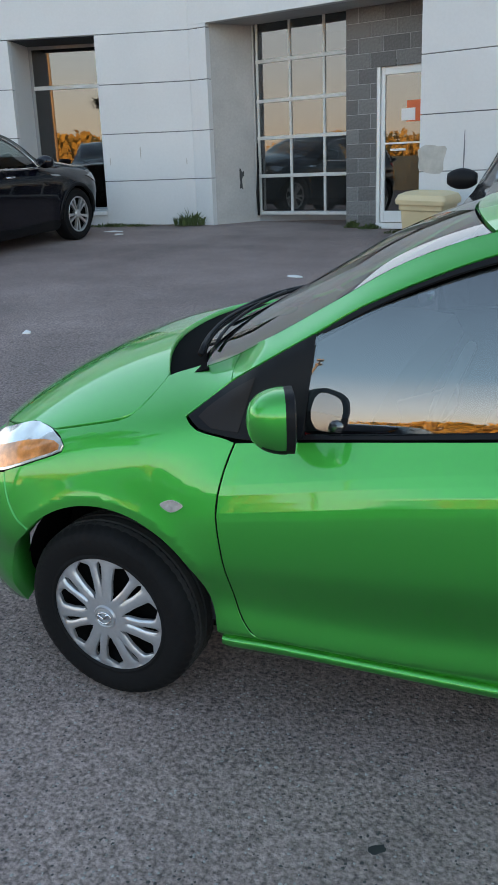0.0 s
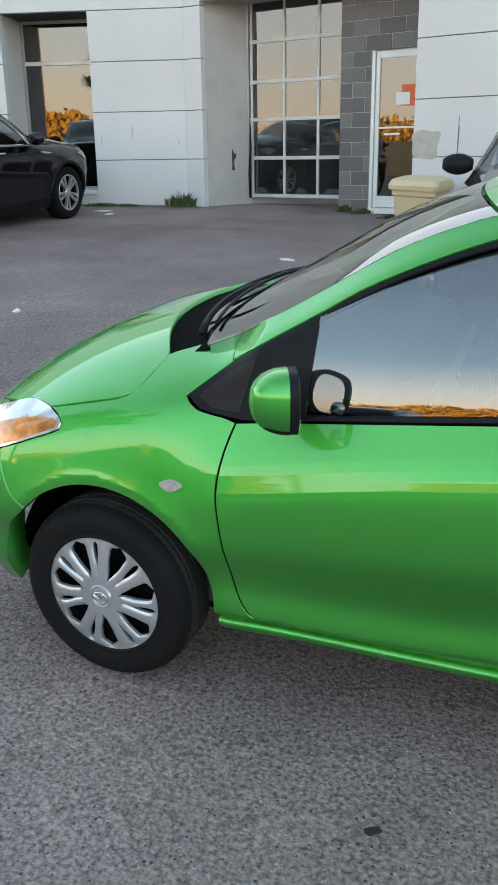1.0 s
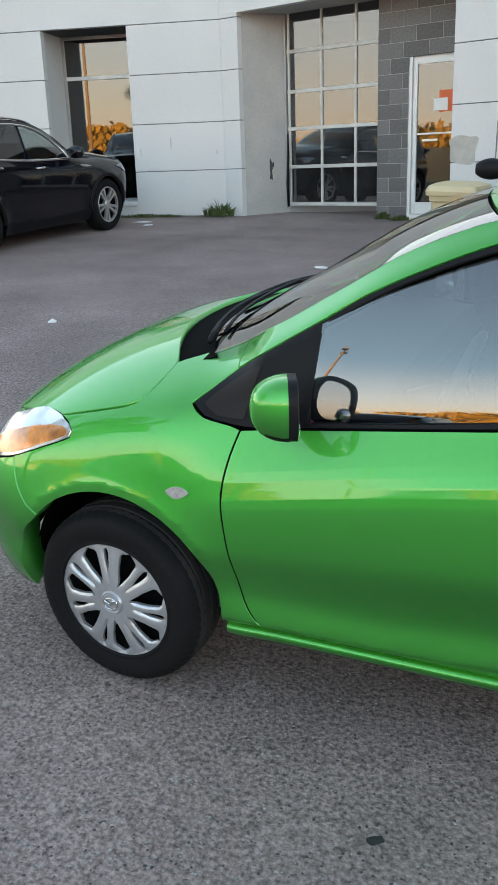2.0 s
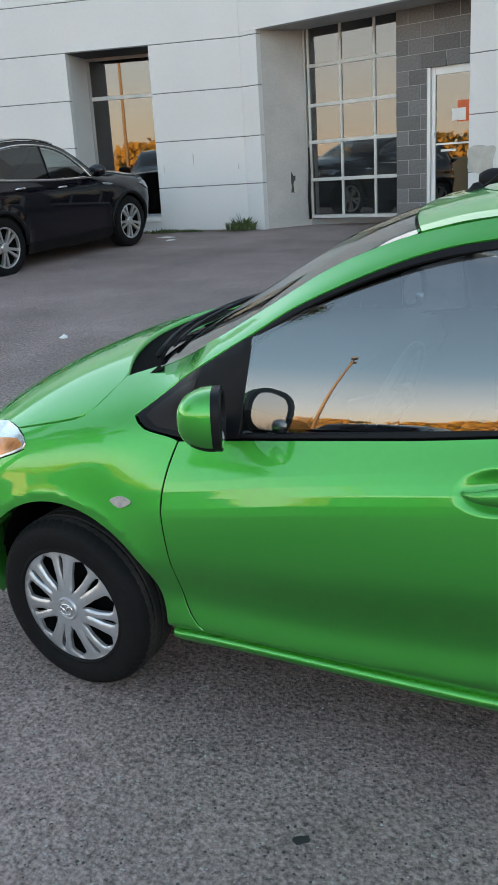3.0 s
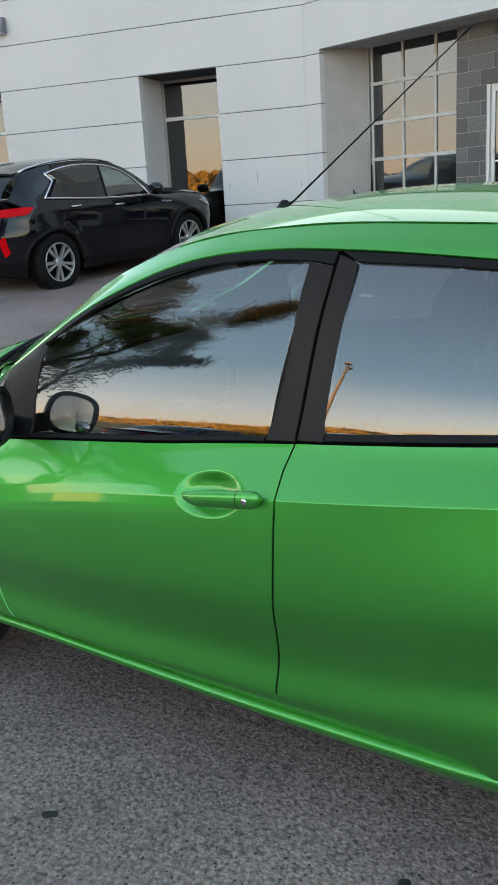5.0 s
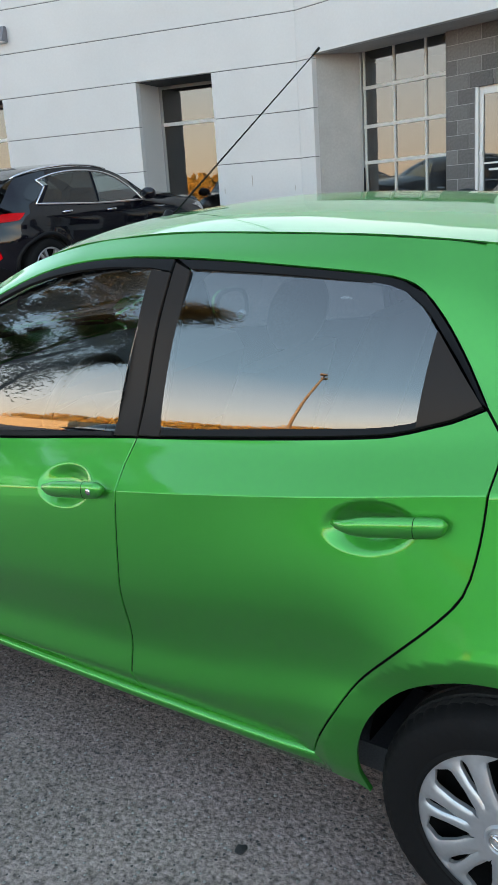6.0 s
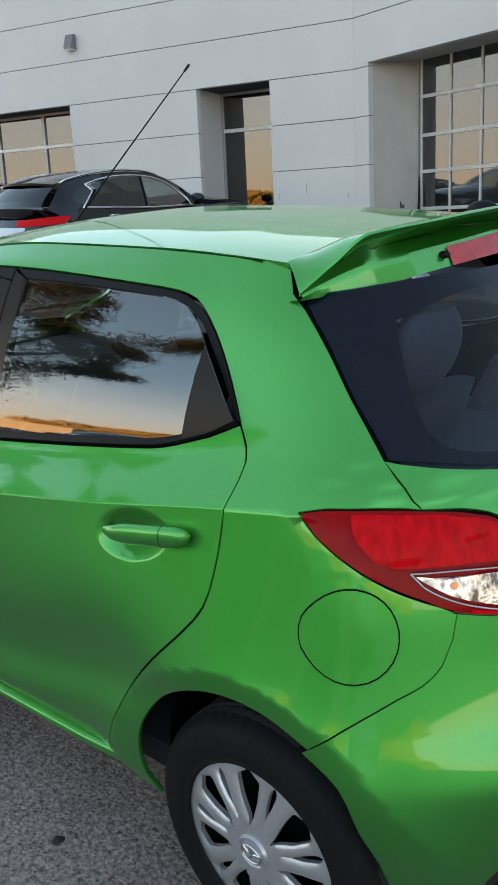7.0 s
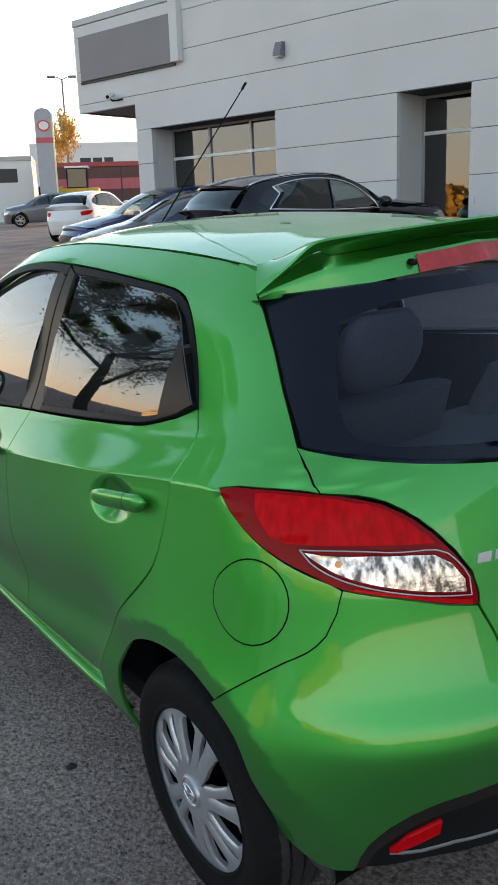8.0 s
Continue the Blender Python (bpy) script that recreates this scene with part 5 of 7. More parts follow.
rows = [[(along(SP_LIP, t) + Vector((0.004, 0, -0.006))).lerp(along(SP_LOW, t), k / 4) + Vector((0.004, -0.0, 0.001)) for t in [0.6 + i / 50 for i in range(21)]] for k in range(0, 5)]
part("brake_lamp", half_and_half(rows), M_BRAKELENS, spoiler, "red high-level brake lamp", smooth=True)
bm = bmesh.new()
lathe(bm, [(0.0, 0.009), (0.006, 0.008), (0.008, 0.0), (0.008, -0.01)], 14, "x", pose(2.556, 0.6304, 1.431))
part("washer_jet", bm, M_TRIM, spoiler, "black washer jet", smooth=True)

# rear wiper and badge
def off_skin(u, z, d):
    return Vector(skin(u, z)) + normal_at(skin, u, z) * d


bm = bmesh.new()
rod(bm, [off_skin(3.05 + 0.06 * i, 1.122 - 0.006 * abs(i - 4), 0.016) for i in range(2, 8)], 0.0055, 8)
wiper = part("rear_wiper", bm, M_TRIM, green_car, "black rear wiper", smooth=True)
bm = bmesh.new()
rod(bm, [off_skin(3.16 + 0.06 * i, 1.112 - 0.004 * i, 0.022) for i in range(6)], [0.006, 0.009, 0.011, 0.012, 0.014, 0.016], 8)
part("wiper_arm", bm, M_TRIM, wiper, smooth=True)
badge = None
for i in range(5):
    u0, u1 = 3.198 + 0.033 * i, 3.198 + 0.033 * i + 0.026
    bm = bmesh.new()
    quad = [(u0, 0.927), (u1, 0.9275), (u1, 0.909), (u0, 0.91)]
    f = [bm.verts.new(off_skin(u, z, 0.006)) for u, z in quad]
    g = [bm.verts.new(off_skin(u, z, -0.002)) for u, z in quad]
    bm.faces.new(f)
    for k in range(4):
        bm.faces.new((f[k], f[(k + 1) % 4], g[(k + 1) % 4], g[k]))
    ob = part("badge" if badge is None else "badge_bar", bm, M_CHROME, badge or hatch, "plain chrome badge bar")
    badge = badge or ob


# door handles and mirrors
def door_handle(u0, z0, u1, z1, key):
    a, b = Vector(skin(u0, z0)), Vector(skin(u1, z1))

    def section(t, k=1.0):
        c = a.lerp(b, t)
        out = 0.026 * min(1.0, t / 0.2) ** 0.6 if t < 0.92 else 0.016 + 0.010 * math.sqrt(max(0.0, 1 - ((t - 0.92) / 0.081) ** 2))
        w = 0.0225 * (0.25 + 0.75 * min(1, t * 3.2)) if t < 0.91 else 0.0225 * math.sqrt(max(0.02, 1 - ((t - 0.91) / 0.091) ** 2))
        c += Vector((0, -out, 0))
        return [c + k * Vector((0, -0.013 * (0.4 + 0.6 * w / 0.0205) * math.cos(q), w * math.sin(q))) for q in [2 * math.pi * j / 16 for j in range(16)]]
    h = part("handle", loft([section(t) for t in [i / 14 for i in range(13)] + [0.9, 0.93, 0.955, 0.975, 0.99, 1.0]]), M_GREEN, green_car, "green pull handle", smooth=True)
    part("handle_joint", loft([section(t, 1.02) for t in (0.757, 0.763)]), M_VOID, h)
    if key:
        bm = bmesh.new()
        k = a.lerp(b, 0.86)
        lathe(bm, [(0.0, -0.0445), (0.008, -0.0445), (0.0095, -0.04), (0.0095, -0.02)], 16, "y", pose(k.x, k.y + 0.004, k.z))
        part("keyhole", bm, M_CHROME, h, "steel lock barrel", smooth=True)


door_handle(1.225, 0.862, 1.472, 0.9, True)
door_handle(2.108, 0.93, 2.356, 0.964, False)


def wing_mirror(mir):
    """Shell facing forward in body colour, black foot, glass facing the rear."""
    cx, cy, cz = 0.588, -0.042, 0.994
    ca, sa = math.cos(radians(24)), math.sin(radians(24))

    def f(p):
        dx, dy = p[0] - cx, p[1] - cy
        x, y = cx + ca * dx - sa * dy, cy + sa * dx + ca * dy
        return Vector((x, 2 * YC - y if mir else y, p[2]))


    def ring(k, x, dz=0.0, lo=-1.0):
        out = []
        for i in range(28):
            a = 2 * math.pi * i / 28
            c, s = math.cos(a), math.sin(a)
            yy = 0.084 * math.copysign(abs(c) ** 0.72, c) * k
            zz = 0.081 * math.copysign(abs(s) ** 0.78, s) * k * (1 - 0.06 * c)
            out.append(f((x, cy + yy, cz + max(zz, lo) + dz)))
        return out
    shape = [(cx - 0.095 * math.cos(q), math.sin(q) ** 0.8) for q in [math.pi / 2 * i / 9 for i in range(1, 10)]]
    cap = loft([ring(0.05, cx - 0.096)] + [ring(k, x, 0, -0.058) for x, k in shape])
    m = part("mirror", cap, M_GREEN, green_car, "green wing mirror", smooth=True, angle=50)
    part("mirror_foot", loft([ring(k * 0.97, x + 0.002, -0.004) for x, k in shape[1:]] + [ring(0.94, cx + 0.008, -0.002)]), M_TRIM, m, "black lower mirror shell", smooth=True, angle=50)
    part("mirror_rim", loft([ring(0.99, cx - 0.002), ring(1.0, cx + 0.022), ring(0.84, cx + 0.026), ring(0.80, cx + 0.012)]), M_TRIM, m, "black mirror rim", smooth=True, angle=40)
    part("mirror_glass", loft([ring(0.81, cx + 0.012), ring(0.81, cx + 0.016)]), M_CHROME, m, "mirror glass")
    bm = bmesh.new()
    rings = lathe(bm, [(0.001, 0.03), (0.02, 0.027), (0.026, 0.02), (0.026, 0.014)], 20, "x", pose(cx, cy - 0.045, cz - 0.045))
    for v in bm.verts:
        v.co = f(v.co)
    part("blind_spot_mirror", bm, M_CHROME, m, "small round stick-on mirror", smooth=True)
    bm = bmesh.new()
    rod(bm, [f((cx - 0.02, cy + 0.06, cz - 0.045)), f((cx - 0.03, cy + 0.125, cz - 0.07)), f((cx - 0.05, cy + 0.17, cz - 0.075))], [0.035, 0.03, 0.035], 10)
    part("mirror_arm", bm, M_TRIM, m, smooth=True)


wing_mirror(False)
wing_mirror(True)


# wheels
def wheel(x, y, z, turn, flip=False, spin=0):
    w = part("wheel", wheel_meshes[0], None, green_car, "wheel with a silver seven-spoke cover", m=pose(x, y, z, 0, 0, turn + (180 if flip else 0)) @ pose(0, 0, 0, 0, spin, 0))
    for nm, me, label in wheel_meshes[1:]:
        part(nm, me, None, w, label)
    return w


def make_wheel():
    """Axis along y, outer face towards -y."""
    n, K = 168, 1.01
    prof = [(0.190, -0.004), (0.196, -0.010), (0.205, -0.008), (0.225, -0.014), (0.255, -0.014), (0.274, -0.004), (0.284, 0.010), (0.2905, 0.026),
            (0.292, 0.046), (0.2865, 0.048), (0.2865, 0.055), (0.2925, 0.057), (0.2925, 0.082), (0.2865, 0.084), (0.2865, 0.092), (0.2925, 0.094), (0.2925, 0.119), (0.2865, 0.121), (0.2865, 0.128), (0.292, 0.130), (0.2905, 0.15), (0.28, 0.172), (0.25, 0.185), (0.20, 0.18)]
    bm = bmesh.new()
    rings = lathe(bm, [(r * K, h) for r, h in prof], n, "y")
    for i, ring in enumerate(rings):
        if 5 <= i <= 8 or 19 <= i <= 21:
            for j, v in enumerate(ring):
                if j % 3 == 0:
                    k = 1 - (0.012 if 6 <= i <= 8 else 0.006)
                    v.co.x *= k
                    v.co.z *= k
    tyre = finish(bm, True, 28)
    tyre.materials.append(M_RUBBER)
    tyre.materials.append(M_TREAD)
    for f in tyre.polygons:
        if math.hypot(f.center.x, f.center.z) > 0.2885 * K:
            f.material_index = 1
    # cover: seven pairs of spokes between seven windows; one slot in each pair
    bm = bmesh.new()
    RO, N = 0.193, 7
    C = 1.105
    radii = [0.036, 0.045, 0.055, 0.064, 0.072, 0.080, 0.09, 0.10, 0.11, 0.12, 0.13, 0.14, 0.148, 0.156, 0.163, 0.169, 0.174, 0.18, 0.187, RO]

    def window(r):
        t = (r - 0.062) / (0.164 - 0.062)
        return 0 if t <= 0 or t >= 1 else (0.188 * math.sqrt(min(1, t * 2.2)) * min(1, (1 - t) * 9) ** 0.5 * (0.85 + 0.15 * t))

    def slot(r):
        t = (r - 0.096) / (0.162 - 0.096)
        return 0 if t <= 0 or t >= 1 else 0.05 * math.sqrt(min(1, t * 2.5)) * min(1, (1 - t) * 6) ** 0.5

    def height(r, e):
        dish = -0.012 + 0.020 * ((r - 0.05) / 0.14) ** 2 if r > 0.05 else -0.012
        rimlift = -0.005 if r > 0.176 else 0.0
        return dish + (0.0 if r < 0.06 else 0.006 * e) + rimlift * min(1, (r - 0.174) / 0.006) * (1 if r < 0.19 else 0.4) - 0.004
    cols = 7
    grid = {}
    P = 2 * math.pi / N
    for k in range(N):
        for i, r in enumerate(radii):
            wv, sv = window(r), slot(r)
            swirl = 0.05 * (r / RO) + k * P
            sc = 0.55 * P
            for part_, (a, b) in enumerate(((wv, sc - sv), (sc + sv, P - wv))):
                for j in range(cols):
                    t = j / (cols - 1)
                    th = swirl + a + (b - a) * t
                    e = abs(2 * t - 1) ** 3 if 0.068 < r < 0.17 else 0
                    grid[k, part_, i, j] = bm.verts.new((C * r * math.cos(th), height(r, e), C * r * math.sin(th)))
    for k in range(N):
        for pt in (0, 1):
            for i in range(len(radii) - 1):
                for j in range(cols - 1):
                    bm.faces.new((grid[k, pt, i, j], grid[k, pt, i, j + 1], grid[k, pt, i + 1, j + 1], grid[k, pt, i + 1, j]))
    bmesh.ops.remove_doubles(bm, verts=bm.verts, dist=0.0002)
    bmesh.ops.recalc_face_normals(bm, faces=bm.faces)
    edges = [e for e in bm.edges if e.is_boundary]
    r = bmesh.ops.extrude_edge_only(bm, edges=edges)
    for v in r["geom"]:
        if isinstance(v, bmesh.types.BMVert):
            v.co.y += 0.011
    cover = finish(bm, True, 38)
    cover.materials.append(M_SILVER)
    bm = bmesh.new()
    lathe(bm, [(0.0, -0.021), (0.024, -0.021), (0.030, -0.019), (0.0325, -0.0225), (0.0365, -0.0225), (0.040, -0.017), (0.041, -0.008)], 40, "y")
    cap = finish(bm, True, 30)
    cap.materials.append(M_SILVER)
    bm = bmesh.new()
    for s in (-1, 1):
        rod(bm, [(s * 0.024, -0.024, 0.010), (s * 0.014, -0.026, 0.010), (0.0, -0.026, -0.004)], [0.0025, 0.004, 0.003], 6)
    rod(bm, [(0.025 * math.cos(a), -0.024, 0.019 * math.sin(a)) for a in [2 * math.pi * i / 28 for i in range(29)]], 0.0024, 6, False)
    emblem = finish(bm, True)
    emblem.materials.append(M_CHROME)
    bm = bmesh.new()
    lathe(bm, [(0.0, 0.05), (0.10, 0.05), (0.165, 0.045), (0.198, 0.004), (0.204, 0.02), (0.20, 0.16), (0.0, 0.16)], 48, "y")
    for k in range(5):
        a = 2 * math.pi * k / 5
        lathe(bm, [(0.0, 0.012), (0.010, 0.013), (0.011, 0.04)], 6, "y", pose(0.05 * math.cos(a), 0, 0.05 * math.sin(a)))
    rim = finish(bm, True, 40)
    rim.materials.append(M_VOID)
    return [tyre, ("wheel_rim", rim, "black steel rim"), ("wheel_cover", cover, "silver plastic wheel cover"), ("centre_cap", cap, "silver centre cap"), ("emblem", emblem, "chrome emblem shape")]


wheel_meshes = make_wheel()
wheel(-0.015, 0.002, 0.276, -3, spin=-14)
wheel(2.485, -0.004, 0.294, 0, spin=10)
wheel(-0.015, 2 * YC - 0.002, 0.276, -3, True)
wheel(2.485, 2 * YC + 0.004, 0.294, 0, True)

# wheel housings and underbody
for cx, r in ((0.0, 0.368), (2.49, 0.372)):
    for side in (0, 1):
        bm = bmesh.new()
        pts = [(cx + r * math.cos(a), 0.292 + r * math.sin(a)) for a in [radians(-8 + 196 * i / 24) for i in range(25)]]
        y0, y1 = (0.095, 0.34) if side == 0 else (2 * YC - 0.34, 2 * YC - 0.095)
        a = [bm.verts.new((x, y0, z)) for x, z in pts]
        b = [bm.verts.new((x, y1, z)) for x, z in pts]
        for i in range(24):
            bm.faces.new((a[i], a[i + 1], b[i + 1], b[i]))
        bm.faces.new(b if side == 0 else a)
        part("wheel_housing", bm, M_VOID, green_car, "black wheel housing", smooth=True, angle=40)
part("underbody", boxed(-0.5, 2.8, 0.16, 2 * YC - 0.16, 0.2, 0.25), M_VOID, green_car, "black underbody")

# cabin
bm = bmesh.new()
block(bm, 0.35, 2.85, 0.09, 2 * YC - 0.09, 0.25, 0.32)
block(bm, 0.25, 0.33, 0.12, 2 * YC - 0.12, 0.25, 0.86)
part("cabin_floor", bm, M_SEAT, green_car, "dark cabin floor")


def dash():
    secs = []
    for i in range(13):
        y = 0.16 + (2 * YC - 0.32) * i / 12
        k = 0.03 * math.sin(math.pi * i / 12)
        secs.append([Vector((x, y, z)) for x, z in ((0.32, 0.94 + k), (0.6 - k, 0.95 + k), (0.76 - k, 0.93), (0.80 - k, 0.86), (0.74, 0.72), (0.66, 0.55), (0.32, 0.5))])
    return loft(secs)


part("dashboard", dash(), M_DASH, green_car, "grey dashboard", smooth=True, angle=40)
bm = bmesh.new()
rod(bm, [Vector((0.9, 0.48, 0.90)) + 0.18 * (math.cos(a) * Vector((0, 1, 0)) + math.sin(a) * Vector((0.35, 0, 0.94))) for a in [2 * math.pi * i / 32 for i in range(33)]], 0.015, 10, False)
for a in (0, math.pi, -math.pi / 2):
    rod(bm, [(0.9, 0.48, 0.90), Vector((0.9, 0.48, 0.90)) + 0.175 * (math.cos(a) * Vector((0, 1, 0)) + math.sin(a) * Vector((0.35, 0, 0.94)))], [0.04, 0.015], 8)
rod(bm, [(0.9, 0.48, 0.9), (0.7, 0.48, 0.83)], 0.04, 10)
part("steering_wheel", bm, M_DASH, green_car, "grey steering wheel", smooth=True)


def seat(x, y, w=0.50):
    s = part("seat_cushion", boxed(x - 0.05, x + 0.47, y - w / 2, y + w / 2, 0.42, 0.60, 0.05), M_SEAT, green_car, "charcoal cloth seat", smooth=True, angle=60)
    secs = []
    for t in [i / 8 for i in range(9)]:
        wid, th = w * (0.5 - 0.09 * t * t), 0.075 - 0.03 * t
        c = Vector((x + 0.46 + 0.27 * t, y, 0.52 + 0.62 * t))
        secs.append([c + Vector((th * math.copysign(abs(math.cos(q)) ** 0.6, math.cos(q)), wid * math.copysign(abs(math.sin(q)) ** 0.5, math.sin(q)), 0)) for q in [2 * math.pi * k / 20 for k in range(20)]])
    part("seat_back", loft(secs), M_SEAT, s, smooth=True, angle=60)
    secs = []
    for t in [i / 6 for i in range(7)]:
        k = math.sin(math.pi * (0.12 + 0.76 * t)) ** 0.5
        c = Vector((x + 0.745 + 0.03 * t, y, 1.17 + 0.17 * t))
        secs.append([c + Vector((0.045 * k * math.cos(q), 0.125 * k * math.copysign(abs(math.sin(q)) ** 0.6, math.sin(q)), 0)) for q in [2 * math.pi * j / 16 for j in range(16)]])
    part("headrest", loft(secs), M_SEAT, s, smooth=True, angle=60)


seat(0.98, 0.48)
seat(0.98, 2 * YC - 0.48)
seat(1.82, 0.5, 0.6)
seat(1.82, 2 * YC - 0.5, 0.6)
part("parcel_shelf", boxed(2.42, 2.72, 0.25, 2 * YC - 0.25, 0.99, 1.01, 0.008), M_DASH, green_car, "grey parcel shelf")
part("headlining", sheet(lambda r, s: across(1.02 + 1.4 * r, s * 0.98, -0.05, 0.0, 0.03, 0.035), 10, 10, 0.0), mat("grey_headlining", (0.14, 0.14, 0.138), 0.9), green_car, "pale headlining")
bm = bmesh.new()
block(bm, 0.92, 0.94, YC - 0.12, YC + 0.12, 1.295, 1.36, None, 0.012)
rod(bm, [(0.93, YC, 1.36), (0.89, YC, 1.42)], 0.012, 8)
part("rear_view_mirror", bm, M_TRIM, green_car, "black interior mirror", smooth=True, angle=40)
# ---- other parked cars ----
M_BLACKPAINT = paint("black_metallic_paint", (0.002, 0.002, 0.005), 0.2, 0.0, 0.9)
M_NAVYPAINT = paint("navy_metallic_paint", (0.016, 0.03, 0.11), 0.3, 0.4)
M_SLATEPAINT = paint("slate_blue_metallic_paint", (0.035, 0.045, 0.075), 0.3, 0.5)
M_WHITEPAINT = paint("white_car_paint", (0.72, 0.72, 0.72), 0.4, 0.0)
M_CHARCOALPAINT = paint("charcoal_metallic_paint", (0.03, 0.03, 0.031), 0.35, 0.4)
M_GREYPAINT = paint("grey_metallic_paint", (0.16, 0.16, 0.17), 0.35, 0.4)
M_DARKGLASS = glass("dark_car_glass", (0.08, 0.09, 0.09), 0.0, 0.08)
M_PALEGLASS = glass("clear_car_glass", (0.55, 0.63, 0.61), 0.0, 0.15)
M_ALLOY = mat("alloy_wheel", (0.5, 0.5, 0.5), 0.3, metal=0.7, vary=0.05)


def alloy_meshes(R):
    """Tyre, rim and a ten-spoke alloy of outer radius R, axis along y, face to -y."""
    bm = bmesh.new()
    lathe(bm, [(R * 0.66, 0.0), (R * 0.7, -0.012), (R * 0.85, -0.02), (R * 0.95, -0.005), (R * 0.995, 0.03), (R, 0.07), (R, 0.15), (R * 0.99, 0.2), (R * 0.9, 0.23), (R * 0.66, 0.22)], 48, "y")
    tyre = finish(bm, True, 40)
    tyre.materials.append(M_RUBBER)
    bm = bmesh.new()
    lathe(bm, [(0.0, 0.08), (R * 0.5, 0.08), (R * 0.62, 0.06), (R * 0.66, 0.03), (R * 0.66, 0.2), (0, 0.2)], 40, "y")
    dark = finish(bm, True, 40)
    dark.materials.append(M_VOID)
    bm = bmesh.new()
    lathe(bm, [(R * 0.62, 0.03), (R * 0.625, -0.004), (R * 0.665, -0.010), (R * 0.685, -0.004), (R * 0.67, 0.02)], 48, "y")
    lip = finish(bm, True, 35)
    bm = bmesh.new()
    lathe(bm, [(0.0, -0.006), (0.05, -0.004), (0.065, 0.012), (0.07, 0.05)], 24, "y")
    hub = finish(bm, True, 35)
    bm = bmesh.new()
    t = Vector((0, 0, 1))
    i0, o0 = Vector((0.045, 0.006, 0)), Vector((R * 0.645, 0, 0))
    q = [i0 - t * 0.012, i0 + t * 0.012, o0 + t * 0.021, o0 - t * 0.021]
    f = [bm.verts.new(p) for p in q]
    b = [bm.verts.new(p + Vector((0, 0.035, 0))) for p in q]
    bm.faces.new(f)
    for j in range(4):
        bm.faces.new((f[j], f[(j + 1) % 4], b[(j + 1) % 4], b[j]))
    spoke = finish(bm, True, 35)
    for me in (lip, hub, spoke):
        me.materials.append(M_ALLOY)
    return tyre, dark, lip, hub, spoke


def vehicle(name, m, label, p, coat, side_glass, chrome=True):
    """A parked car in the green car's frame: x back from the front hub, y across, z up. p: its measures."""
    wb, hw, R = p["wb"], p["hw"], p["R"]
    xf, xr, top, ytop, belt, crease = p["xf"], p["xr"], p["top"], p["ytop"], p["belt"], p["crease"]
    u_f, u_r = -0.30, wb + 0.18
    car = thing(name, m, label, "car", group="parked cars")

    def flank(x, z):
        zb, zc, zt = spline(belt, x), spline(crease, x), spline(top, x)
        zs = [0.15, 0.24, 0.45, zc, zb, zt]
        for i in range(1, 6):
            zs[i] = max(zs[i], zs[i - 1] + 0.02)
        ys = (0.15, 0.075, 0.022, 0.0, 0.065, ytop)
        y = YC - hw + spline(tuple(zip(zs, ys)), z)
        y += 0.05 * max(0, (0.1 - x)) ** 2 + 0.08 * max(0, x - wb + 0.2) ** 2
        for hx in (0, wb):
            r = math.hypot(x - hx, z - R)
            y -= 0.02 * math.exp(-(((r - R - 0.06) / 0.06) ** 2))
        return y

    def skin_v(u, z):
        if u > u_r:
            a = min((u - u_r) / WRAP, 1) * math.pi / 2
            y0, xe = flank(u_r, z), spline(xr, z)
            return (u_r + (xe - u_r) * math.sin(a) ** 0.8, YC - (YC - y0) * max(0.0, math.cos(a)) ** 0.8, z)
        if u < u_f:
            a = min((u_f - u) / WRAP, 1) * math.pi / 2
            y0, xe = flank(u_f, z), spline(xf, z)
            return (u_f + (xe - u_f) * math.sin(a) ** 0.8, YC - (YC - y0) * max(0.0, math.cos(a)) ** 0.8, z)
        return (u, flank(u, z), z)

    def sp(nm, outline, material, label="", parent=None, **kw):
        kw = dict(surface=skin_v, du=0.12, dz=0.08, step=0.06, rim=0.01, inset=0.0) | kw
        obs = [part(nm, panel_mesh(outline, mirror=mir, **kw), material, parent or car, label) for mir in (False, True)]
        return obs[0]

    ra = R + 0.055

    def arc(cx, a0, a1, n=12):
        return [(cx + ra * math.cos(radians(a0 + (a1 - a0) * i / n)), R + ra * math.sin(radians(a0 + (a1 - a0) * i / n))) for i in range(n + 1)]
    fe, re = u_f - WRAP, u_r + WRAP
    xa, xb = p["x_bonnet"], p["x_tail"]
    line = [(x, spline(top, x)) for x in [xb - (xb - xa) * i / 22 for i in range(23)]]
    sur = p["surround"]
    x_a = 0.5
    sp("body_side", [(fe, 0.22, 0), (-ra - 0.02, 0.2, 0)] + arc(0, 178, 2) + [(ra + 0.02, 0.22, 0), (wb - ra - 0.02, 0.24, 0)] + arc(wb, 178, 2) + [(wb + ra + 0.02, 0.26, 0), (re, 0.28, 0), (re, p["tail_top"], 0), (u_r + 0.25, p["tail_top"] + 0.02), (xb, spline(top, xb), 0), (*sur[-2][:2], 0), sur[-1], (*sur[0][:2], 0), (x_a, spline(top, x_a), 0)]
       + [q for q in line if q[0] < x_a - 0.03] + [(u_f - 0.25, p["nose_top"] + 0.02), (fe, p["nose_top"], 0)], coat, "", step=0.05)
    sp("roof_side", [(*sur[0][:2], 0), (x_a, spline(top, x_a), 0)] + [q for q in reversed(line) if x_a + 0.03 < q[0] < xb - 0.02] + [(xb, spline(top, xb), 0), (*sur[-2][:2], 0)] + list(reversed(sur[1:-2])), coat, "", step=0.05)
